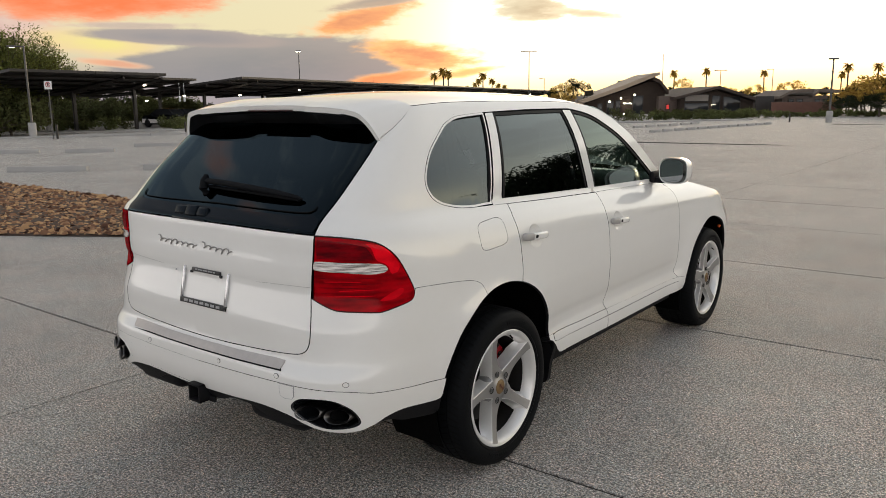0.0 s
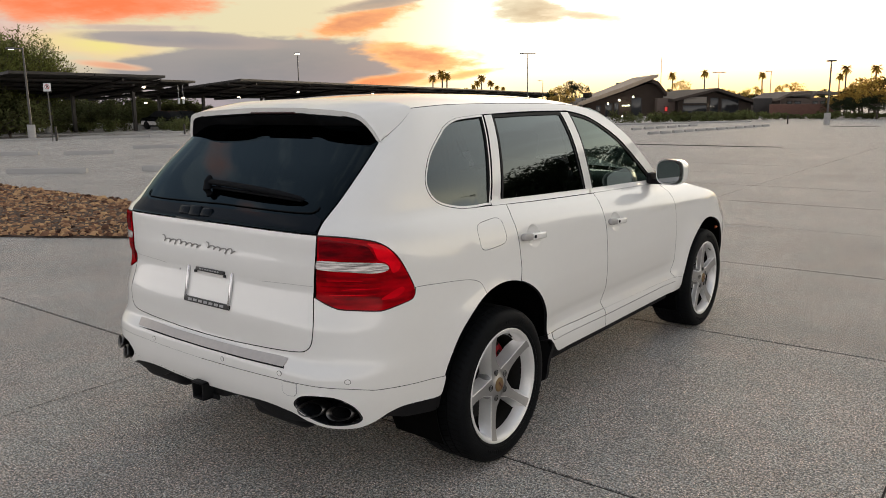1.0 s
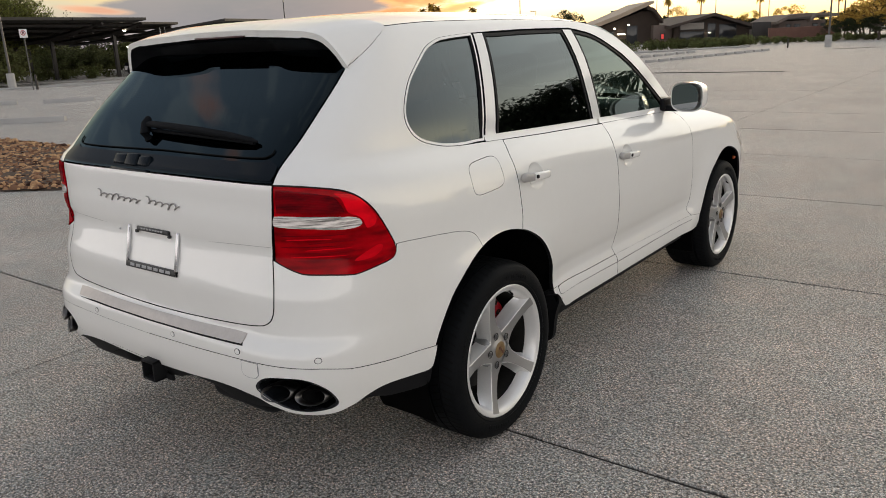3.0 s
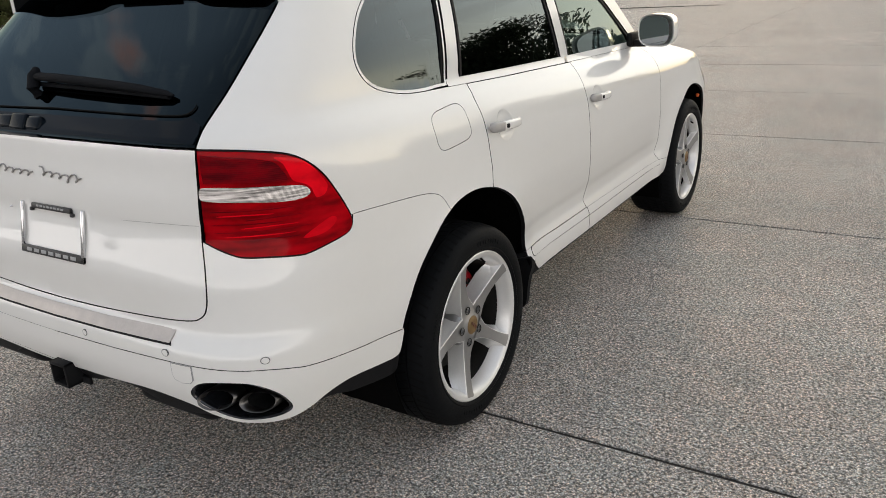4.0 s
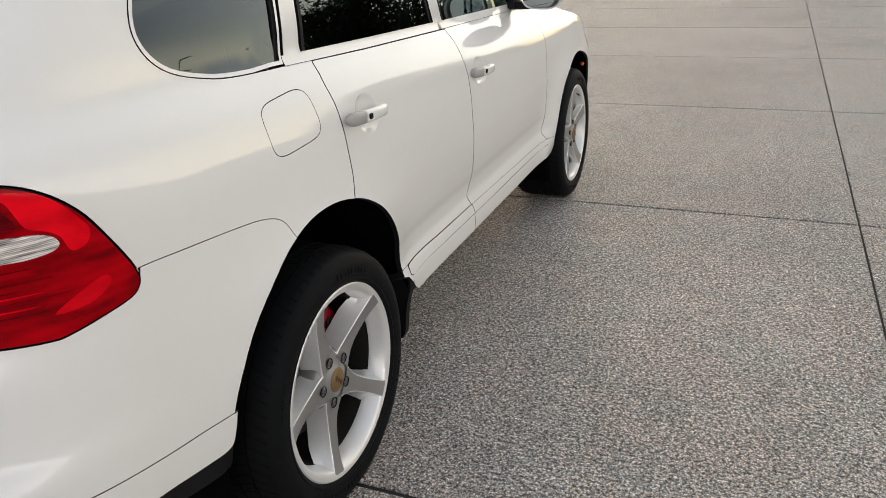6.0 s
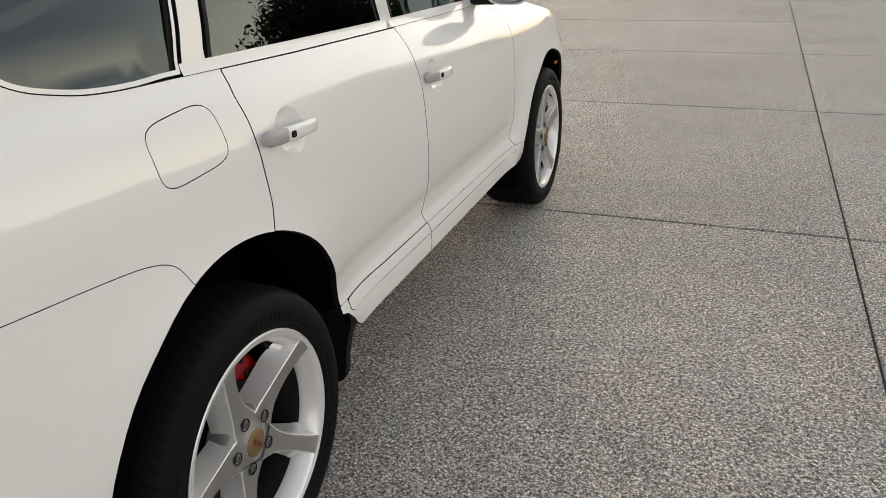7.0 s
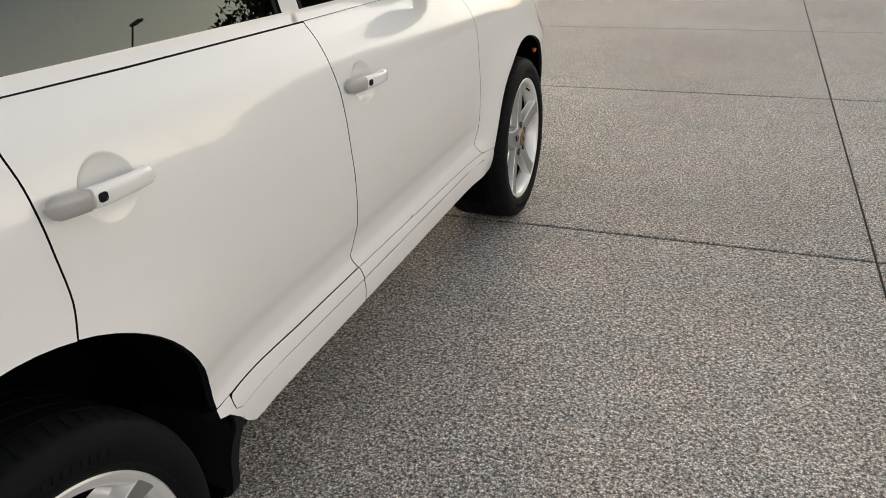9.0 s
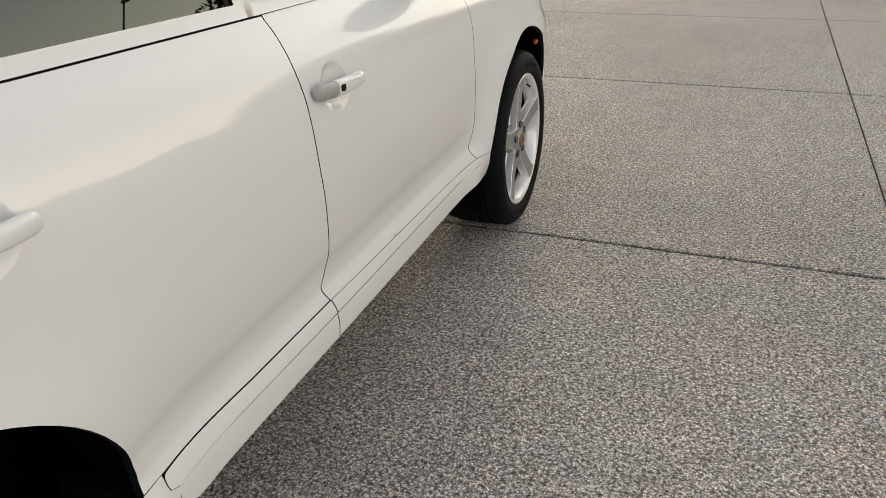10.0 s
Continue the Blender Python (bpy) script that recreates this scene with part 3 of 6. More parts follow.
# front wings, bonnet and nose
wing_top = bend([(2.09, 1.142), (2.3, 1.135), (2.55, 1.105), (2.78, 1.055), (2.98, 1.01), (3.13, .955)])
panel("front_wing", front_line + arc(*ARCH_F, 172, 20, 22) + [(3.25, .62), (3.15, .75), (3.09, .86)] + wing_top[::-1][:-1], PAINT, CAR, flip=True)
panel("headlight", [(3.09, .86), (3.15, .75), (3.43, .72), (3.55, .78), (3.51, .88), (3.28, .935), (3.13, .955)], CLEARLENS, CAR, flip=True, label="clear headlight lens")
nose_mid = NOSE_AT + WRAP * math.pi / 2
panel("front_bumper", arc(*ARCH_F, 20, -18, 8) + [(3.25, .27), (nose_mid, .25), (2 * nose_mid - 3.25, .27)] + [(2 * nose_mid - a, b) for a, b in arc(*ARCH_F, 20, -18, 8)[::-1]] + [(2 * nose_mid - 3.25, .62), (2 * nose_mid - 3.15, .75), (2 * nose_mid - 3.43, .72), (nose_mid, .80), (3.43, .72), (3.15, .75), (3.25, .62)], PAINT, CAR, step=.05)
grille = [(3.13, .955), (3.28, .935), (3.51, .88), (3.55, .78), (nose_mid, .80)]
panel("nose_panel", grille + [(2 * nose_mid - a, b) for a, b in grille[::-1][1:]], PAINT, CAR, step=.06)


def wing_edge(y):
    best = min(wing_top, key=lambda q: abs(skin(*q).y - y))
    return skin(*best)


def hood(s, t):
    y = 2.02 + t * 1.06
    e = wing_edge(min(max(y, 2.09), 3.29))
    w = e.x - .004
    drop = ease((y - 3.13) / .35) * .10
    x = s * w
    lip = ease((t - .8) / .2) * (1 - abs(s) ** 7)
    y += (.055 + .06 * s * s) * lip
    drop += .17 * lip
    return Vector((x, y + .36 * t * (1 - s * s) + .10 * (1 - t) * (1 - s * s), e.z - .004 - drop * 0.3 + .055 * (1 - abs(s) ** 2.4) * (1 - .4 * t)))


def numeric(surface, e=0.004, up=Vector((0, 0, 1))):
    def f(a, b):
        n = (surface(a + e, b) - surface(a - e, b)).cross(surface(a, b + e) - surface(a, b - e))
        n = n.normalized() if n.length > 0 else up
        return n if n.dot(up) > 0 else -n
    return f


sheet("bonnet", [(-.995, 0), (.995, 0), (.995, 1), (-.995, 1)], PAINT, CAR, hood, numeric(hood), step=.08, edge=.05)
RAIL = [skin(*q) for q in rail_top]


def cant(y):
    """The roof's edge at y, from the rail's top line."""
    for a, b in zip(RAIL, RAIL[1:]):
        if b.y <= y <= a.y:
            return a.lerp(b, (a.y - y) / max(a.y - b.y, 1e-6))
    return RAIL[-1] if y < RAIL[-1].y else RAIL[0]


def roof(s, y):
    e = cant(y)
    back = 1 - .25 * ease((.2 - y) / .5)
    return Vector((s * (e.x - .003), y - .07 * (1 - s * s) * ease((.1 - y) / .4) + .06 * (1 - s * s) * ease((y - 1.0) / .4), e.z + .001 + .058 * back * (1 - abs(s) ** 2.6)))


sheet("roof", [(-1, -.268), (1, -.268), (1, 1.395), (-1, 1.395)], PAINT, CAR, roof, numeric(roof), step=.06, edge=.04, gap=.003)


def screen(s, t):
    y = 1.405 + t * .74
    e = cant(y)
    return Vector((s * (e.x - .012), y + .12 * (1 - s * s), e.z + .012 + .045 * (1 - s * s)))


sheet("windscreen", [(-1, 0), (1, 0), (1, 1), (-1, 1)], SCREEN, CAR, screen, numeric(screen), step=.09, edge=.06)

# tail: bumper in two pieces, tailgate, lamps
TAIL = -WRAP * math.pi / 2


def over(pts):
    """The same outline on the far side of the tail."""
    return [(2 * TAIL - a, b) for a, b in pts[::-1]]


gate_low = bend([(-.904, .940), (-.904, .83), (-.912, .762), (-.932, .730), (-.975, .715), (-1.11, .703), (-1.3, .693), (TAIL, .690)])
seam = bend([(-.393, .536), (-.47, .546), (-.556, .554), (-.66, .571), (-.695, .577), (-.715, .581), (-.745, .590), (-.80, .601), (-.9, .605), (-1.05, .604), (-1.25, .597), (TAIL, .593)])
pipe_hole = bend([(-.978, .505), (-.965, .540), (-.925, .560), (-.84, .563), (-.785, .530), (-.755, .480), (-.757, .452), (-.80, .440), (-.87, .441), (-.935, .468)], True)
bump_edge = bend([(-.396, .532), (-.405, .49), (-.425, .452), (-.50, .456), (-.60, .468), (-.66, .460), (-.71, .437), (-.77, .420), (-.87, .424), (-.94, .445), (-1.0, .470), (-1.12, .482), (-1.3, .470), (TAIL, .463)])
upper = bumper_top[::-1][:-1] + lamp_low[1:] + gate_low[1:]
panel("rear_bumper", upper + over(upper)[1:] + [(2 * TAIL - a, b) for a, b in arc(*ARCH_R, 109, 164, 10)] + over(seam)[:-1] + seam[::-1] + arc(*ARCH_R, 164, 109, 10), PAINT, CAR, gap=.0007, step=.025)
panel("lower_bumper", seam + over(seam)[1:] + over(bump_edge) + bump_edge[::-1][1:], PAINT, CAR, gap=.0018, holes=[pipe_hole, over(pipe_hole)], step=.025)
panel("tailgate", [(-.883, 1.190)] + gate_low + over(gate_low)[1:] + [(2 * TAIL + .883, 1.190)], PAINT, CAR, gap=.003, step=.03)
glass_edge = gate_edge[::-1] + [(-.60, 1.56), (-.585, 1.60)]
panel("rear_window", glass_edge + over(glass_edge), REARGLASS, CAR, gap=.004, step=.03, label="dark tinted rear window")
low_band = [(-.887, 1.197), (-.872, 1.222), (-.868, 1.243), (-.90, 1.262), (-.93, 1.252), (-1.2, 1.249), (TAIL, 1.249)]
panel("window_band", low_band + over(low_band)[1:], BAND, CAR, off=.004, gap=.003, lip=.008, label="gloss black band under the rear window")

# the fold's shade, painted as a thin grey strip on the skin
crease = [(-.908, .984), (-1.0, .982), (-1.1, .977), (-1.22, .969), (-1.34, .965), (TAIL, .964)]
crease_low = [(a, b - .0016) for a, b in crease]
panel("tailgate_crease", crease + over(crease)[1:] + [(2 * TAIL - a, b) for a, b in crease_low] + crease_low[::-1][1:], CREASE, CAR, off=.0006, gap=0, lip=0, label="fine grey strip painting the shade of the tailgate fold")
glass_line = bend([(-.884, 1.287), (-.889, 1.278), (-.904, 1.268), (-.935, 1.2625), (-1.06, 1.2605), (-1.3, 1.262), (TAIL, 1.264)])
line_low = [(a, b - .0020) for a, b in glass_line]
panel("window_seal", glass_line + over(glass_line)[1:] + [(2 * TAIL - a, b) for a, b in line_low] + line_low[::-1][1:], DEEPBLACK, CAR, off=.0052, gap=0, lip=.004, label="thin black seal at the rear window's foot")


def tail_lamp():
    lamp = new("taillight")
    lamp.parent = CAR
    lamp["label"] = "red taillight with a clear strip"
    whole = lamp_top + lamp_low[1:-1]
    return lamp, whole


for side in (1, -1):
    lamp, whole = tail_lamp()

    def lens(name, outline, material, off, gap=0.0, label="", lip=.006):
        ob, far = panel(name, outline, material, lamp, off=off, gap=gap, lip=lip, flip=True, step=.02, label=label)
        bpy.data.objects.remove(far if side == 1 else ob)

    lens("gasket", whole, TRIM, -.003, .002, lip=.012)
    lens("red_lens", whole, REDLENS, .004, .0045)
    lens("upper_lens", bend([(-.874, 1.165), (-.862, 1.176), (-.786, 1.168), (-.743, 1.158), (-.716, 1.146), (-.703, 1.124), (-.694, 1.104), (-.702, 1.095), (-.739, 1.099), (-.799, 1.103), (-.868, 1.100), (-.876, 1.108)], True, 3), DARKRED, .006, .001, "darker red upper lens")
    # brighter red zone: glow round the strip's end, put into the colour
    lens("reflector", bend([(-.720, 1.160), (-.690, 1.155), (-.664, 1.146), (-.638, 1.122), (-.616, 1.088), (-.604, 1.062), (-.612, 1.040), (-.634, 1.034), (-.642, 1.050), (-.646, 1.064), (-.660, 1.078), (-.684, 1.092), (-.694, 1.118), (-.702, 1.140)], True, 3), BRIGHTRED, .0058, .001, "bright red side of the lens, its glow put into the colour")
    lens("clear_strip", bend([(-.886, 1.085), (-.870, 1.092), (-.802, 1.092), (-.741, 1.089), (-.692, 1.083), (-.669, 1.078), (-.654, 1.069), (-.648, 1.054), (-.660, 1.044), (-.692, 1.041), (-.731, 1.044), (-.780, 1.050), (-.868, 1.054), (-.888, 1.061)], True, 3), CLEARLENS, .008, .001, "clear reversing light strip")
    # bright and dark streaks inside the lens, painted as thin strips
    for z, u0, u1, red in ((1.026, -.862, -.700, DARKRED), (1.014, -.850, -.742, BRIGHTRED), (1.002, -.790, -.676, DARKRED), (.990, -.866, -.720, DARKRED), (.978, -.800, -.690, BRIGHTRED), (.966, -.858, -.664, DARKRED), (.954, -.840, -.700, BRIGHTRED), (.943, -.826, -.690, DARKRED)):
        lens("lens_streak", bend([(u0, z + .001), (u0 * .5 + u1 * .5, z + .0036), (u1, z + .001), (u1 + .004, z - .001), (u0 * .5 + u1 * .5, z + .0004), (u0, z - .0015)], True, 2), red, .0052, 0.0, lip=.002)
    # brighter spot low in the lens, its glow put into the colour
    lens("lower_gleam", bend([(-.676, .932), (-.630, .932), (-.600, .946), (-.590, .964), (-.604, .972), (-.644, .954)], True, 3), BRIGHTRED, .0048, 0.0, "bright red spot low in the lens, its glow put into the colour", lip=.002)

# window glass, dark frames and bright strips
sheet("quarter_window", shrunk([(.030, 1.218)] + dlo_back[1:] + [(.216, 1.629), (.067, 1.218)], .013), DARKGLASS, CAR, pane, lambda u, z: ((skin_normal(u, z) if u < 0 else pane_normal(u, z)) + Vector((0, 0, .075))).normalized(), off=-.007, gap=-.004, lip=.004, flip=True, label="dark tinted quarter window")
q_edge = [(.030, 1.218)] + dlo_back[1:] + [(.222, 1.629), (.078, 1.216)]
panel("window_trim", shrunk(q_edge, .0006), PAINT, CAR, holes=[shrunk(q_edge, .0095)], off=.0022, gap=0, lip=.002, flip=True, label="bright strip round the quarter window")
panel("window_rubber", [(.030, 1.218)] + dlo_back[1:] + [(.222, 1.629), (.078, 1.216)], TRIM, CAR, holes=[shrunk([(.030, 1.218)] + dlo_back[1:] + [(.216, 1.629), (.067, 1.218)], .013)], off=-.002, gap=.003, flip=True)
panel("pillar_cover", [(.236, 1.630), (.306, 1.632), (.166, 1.211), (.090, 1.216)], PAINT, CAR, off=.001, gap=.002, flip=True, label="white centre pillar strip")


def side_window(outline, rim, material, label):
    inner = shrunk(outline, rim)
    panel("window_rubber", outline, TRIM, CAR, holes=[inner], off=-.002, gap=.002, flip=True)
    sheet("door_window", inner, material, CAR, pane, pane_normal, off=-.007, gap=-.004, flip=True, label=label, lip=.004)


top_r = [q for q in dlo_top if q[0] < .985]
side_window([(.312, 1.633)] + [(a, b - .004) for a, b in top_r if a > .35] + [(.995, 1.634), (1.052, 1.185), (.6, 1.200), (.182, 1.216)], .017, DARKGLASS, "dark tinted rear door window")
panel("pillar_cover", [(1.000, 1.634), (1.088, 1.632), (1.140, 1.181), (1.057, 1.184)], PAINT, CAR, off=.001, gap=.002, flip=True, label="white door pillar strip")
front_top = [q for q in dlo_top if q[0] > 1.12]
side_window([(1.094, 1.630)] + [(a - .003, b - .005) for a, b in front_top[:-1]] + [(2.02, 1.160), (1.6, 1.170), (1.145, 1.181)], .016, CLEARGLASS, "lightly tinted front door window")
panel("window_ledge", [(.085, 1.236), (.5, 1.220), (1.13, 1.198), (1.6, 1.185), (2.00, 1.174), (2.06, 1.158), (2.06, 1.141), (1.6, 1.1552), (1.13, 1.1692), (.5, 1.1918), (.080, 1.2105)], PAINT, CAR, off=.003, gap=.0005, flip=True)

# sills
panel("sill_strip", [(.5035, .478), (.5040, .4900), (.5056, .4955), (.5090, .4982), (.5150, .4995), (.545, .4992)] + [(.8, .4912), (1.1485, .4886), (1.160, .4478), (.6, .4540), (.53, .4575), (.5065, .4675)], PAINT, CAR, off=.0025, gap=.0006, lip=.006, flip=True)
panel("sill_strip", [(1.1515, .4886), (1.6, .4824), (2.233, .4748), (2.243, .4478), (1.163, .4478)], PAINT, CAR, off=.0025, gap=.0006, lip=.006, flip=True)
panel("sill", [(.449, .5046), (.5050, .5020), (.5045, .477), (.508, .4665), (.530, .4560), (.60, .4520), (1.161, .4445), (1.166, .41), (1.163, .375), (.62, .378), (.575, .385), (.540, .410), (.515, .440), (.480, .472), (.448, .484)], PAINT, CAR, gap=.0005, flip=True, lip=.05)
panel("sill", [(1.1635, .4445), (2.243, .4445), (2.236, .474), (2.357, .462), (2.362, .41), (2.34, .375), (1.166, .375), (1.1685, .41)], PAINT, CAR, gap=.0005, flip=True, lip=.05)

# dark underside, wheel housings
bm = bmesh.new()
box(bm, 0, 1.43, .34, 1.66, 1.80, .10, .02)
box(bm, 0, .05, .42, 1.06, 1.30, .14, .03)
box(bm, 0, 2.95, .40, 1.04, 1.30, .16, .03)
box(bm, 0, -.64, .44, 1.16, .36, .10, .03)
part("underbody", bm, TRIM, CAR)
bm = bmesh.new()
drop_at = curve([(-1.6, .75), (-1.42, .70), (-1.30, .25), (-1.20, .40), (-1.10, 1.0), (-1.0, .80), (-.93, .25), (-.72, .12), (-.66, .35), (-.58, .85), (-.40, 1.0)])
edge = bump_edge[8:] + over(bump_edge[8:])[1:]
rows = []
for down, back in ((-.012, .006), (.030, .008), (.075, .014), (.100, .05), (.112, .14)):
    rows.append([bm.verts.new(skin(u, z - down * drop_at(max(u, 2 * TAIL - u)), -back)) for u, z in edge])
for a, b in zip(rows, rows[1:]):
    for i in range(len(a) - 1):
        bm.faces.new((a[i], a[i + 1], b[i + 1], b[i]))
part("rear_valance", bm, TRIM, CAR, "black plastic rear valance")
for side in (1, -1):
    bm = bmesh.new()
    box(bm, side * .42, -.83, .445, .36, .20, .15, .06, None, 5)
    part("silencer", bm, TRIM, CAR, "dark exhaust silencer behind the bumper")


def side_x(y, z):
    """How far out the skin stands at y, also where it turns in round the tail and the nose."""
    if 0 <= y <= NOSE_AT:
        return half(y, z)
    lo, hi = (-1.0, 0.0) if y < 0 else (NOSE_AT, NOSE_AT + 1.0)
    for _ in range(22):
        mid = (lo + hi) / 2
        lo, hi = (mid, hi) if skin(mid, z).y < y else (lo, mid)
    return skin(lo, z).x


for ay, az, ar in (ARCH_R, ARCH_F):
    for s in (1, -1):
        bm = bmesh.new()
        rows = []
        edge = [(ay + ar * 1.026 * math.cos(radians(a)), az + ar * 1.026 * math.sin(radians(a))) for a in range(-28, 209, 4)]
        rows.append([bm.verts.new((s * (side_x(y, z) - .012), y, z)) for y, z in edge])
        for x, k in ((.88, 1.024), (.60, 1.015), (.58, .97), (.58, .30), (.58, .01)):
            rows.append([bm.verts.new((s * x, ay + ar * k * math.cos(radians(a)), az + ar * k * math.sin(radians(a)))) for a in range(-28, 209, 4)])
        for a, b in zip(rows, rows[1:]):
            for i in range(len(a) - 1):
                bm.faces.new((a[i], a[i + 1], b[i + 1], b[i]))
        part("wheel_housing", bm, LINER, CAR)
# added amber bulge stands in for the glow through the side marker
for s in (1, -1):
    bm = bmesh.new()
    soft = Matrix.Translation((s * .903, 3.098, .722)) @ Matrix.Rotation(radians(-38), 4, "X")
    bmesh.ops.create_uvsphere(bm, u_segments=20, v_segments=12, radius=1.0, matrix=soft @ Matrix.Diagonal((.012, .010, .020, 1)))
    part("marker_back", bm, AMBER, CAR, "amber back of the side marker inside the front arch", 60)
for s in (1, -1):
    bm = bmesh.new()
    flap = bend([(.70, .236), (.84, .234), (.890, .243), (.908, .270), (.915, .33), (.921, .39), (.927, .425), (.922, .450), (.905, .462), (.85, .466), (.70, .466)], k=4)
    near = [bm.verts.new((s * x, .468 + .03 * ease((z - .34) / .12) * ease((x - .82) / .06), z)) for x, z in flap]
    far_side = [bm.verts.new((s * x, .494 + .036 * ease((z - .32) / .14) * ease((x - .82) / .06), z)) for x, z in flap]
    n = len(flap)
    for i in range(n):
        bm.faces.new((near[i], near[(i + 1) % n], far_side[(i + 1) % n], far_side[i]))
    bm.faces.new(near)
    bm.faces.new(far_side[::-1])
    part("mud_flap", bm, TRIM, CAR, "black rubber mud flap")


# roof spoiler
def spoiler():
    def line(pts):
        half_pts = bend(pts, k=6)
        return [Vector((-x, y, z)) for x, y, z in half_pts[::-1]] + [Vector(q) for q in half_pts[1:]]

    seam_pts = [tuple(skin(-.385 - .239 * t, 1.668 - .135 * t, .001)) for t in (0, .2, .4, .6, .8, 1.0)]
    front = line([(0, -.342, 1.716), (.19, -.340, 1.7145), (.27, -.338, 1.713), (.38, -.33, 1.710), (.5, -.31, 1.702), (.585, -.285, 1.690)] + seam_pts)
    trail = line([(0, -.516, 1.678), (.19, -.515, 1.676), (.27, -.534, 1.672), (.38, -.545, 1.668), (.5, -.550, 1.660), (.575, -.547, 1.646), (.605, -.537, 1.626), (.624, -.528, 1.604), (.638, -.521, 1.584), (.650, -.514, 1.562), (.660, -.508, 1.543), (.668, -.503, 1.528)])
    mid = [a.lerp(b, .5) + Vector((0, 0, .006)) for a, b in zip(front, trail)]
    lower = [Vector((p.x * .985, p.y + .006, p.z - .020 - .004 * (abs(p.x) < .5))) for p in trail]
    under = [Vector((p.x * .95, p.y + .07, p.z - .034)) for p in trail]
    inner = [Vector((p.x * .93, p.y + .13, p.z - .10)) for p in trail]
    bm = bmesh.new()
    rows = [[bm.verts.new(p) for p in r] for r in (front, [a.lerp(b, .5) + Vector((0, 0, .004)) for a, b in zip(front, mid)], mid, [a.lerp(b, .5) + Vector((0, 0, .003)) for a, b in zip(mid, trail)], trail, lower)]
    for a, b in zip(rows, rows[1:]):
        for i in range(len(a) - 1):
            bm.faces.new((a[i], b[i], b[i + 1], a[i + 1]))
    sp = part("roof_spoiler", bm, PAINT, CAR, "white roof spoiler", 50)
    bm = bmesh.new()
    rows = [[bm.verts.new(p) for p in r] for r in (lower, under, inner)]
    for a, b in zip(rows, rows[1:]):
        for i in range(len(a) - 1):
            bm.faces.new((a[i], b[i], b[i + 1], a[i + 1]))
    part("underside", bm, TRIM, sp)
    bm = bmesh.new()
    box(bm, 0, -.514, 1.6545, .30, .012, .007, .002)
    part("brake_light", bm, DARKLAMP, sp, "dark red high brake light strip")


spoiler()


# ---------------------------------------------------------------- wheels
TYRE_R = 0.372


def tread_tyre(parent):
    bm = bmesh.new()
    # from the inner bead over the tread to the outer bead; x is out from the car
    prof = [(.262, -.275), (.285, -.288), (.325, -.291), (.352, -.284), (.365, -.268)]
    lanes = [-.268, -.226, -.220, -.176, -.170, -.122, -.116, -.072, -.066, -.030]
    for k, x in enumerate(lanes[1:-1]):
        deep = .007
        prof += [(TYRE_R - .0005, x - .0005), (TYRE_R - deep, x)] if k % 2 == 0 else [(TYRE_R - deep, x), (TYRE_R - .0005, x + .0005)]
    prof += [(.3665, -.030), (.358, -.012), (.346, -.002), (.343, -.001), (.341, .001), (.322, .0045), (.300, .004), (.292, .0005), (.288, .002), (.284, .0005), (.276, -.006), (.270, -.018)]
    lathe(bm, prof, 110)
    return part("tyre", bm, RUBBER, parent, "black rubber tyre", 40)


def sipes(parent):
    """Slanted cuts across the tyre's shoulders: their shade painted as thin dark strips laid on the tread."""
    bm = bmesh.new()
    n = 72
    for k in range(n):
        a = 2 * math.pi * k / n
        for x0, x1, slant in ((-.064, -.010, .045), (-.114, -.074, -.04), (-.168, -.124, .04), (-.288, -.228, -.045)):
            vs = []
            for x, da, r in ((x0, 0, TYRE_R), (x1, slant, TYRE_R - (.006 if x1 > -.02 else 0))):
                for w in (-.0022, .0022):
                    b = a + da + w / TYRE_R * 1.2
                    vs.append(bm.verts.new((x, (r + .0006) * math.cos(b), (r + .0006) * math.sin(b))))
            bm.faces.new((vs[0], vs[1], vs[3], vs[2]))
    part("tread_cut", bm, DEEPBLACK, parent, "", 0)["kind"] = "stuff"


def sidewall_marks(parent):
    """Low raised blocks in two arcs on the tyre's outer wall, where its moulded marks are."""
    bm = bmesh.new()
    for base, n in ((62, 9), (150, 5), (242, 9), (330, 5)):
        for k in range(n):
            a = radians(base + k * 3.4)
            m = Matrix.Rotation(a, 4, "X") @ Matrix.Translation((.0048, .3125 if n == 9 else .322, 0))
            box(bm, 0, 0, 0, .0022, .015 if n == 9 else .007, .011 if k % 3 else .008, .0004, m)
    part("moulded_mark", bm, RUBBER, parent, "", 20)["kind"] = "stuff"


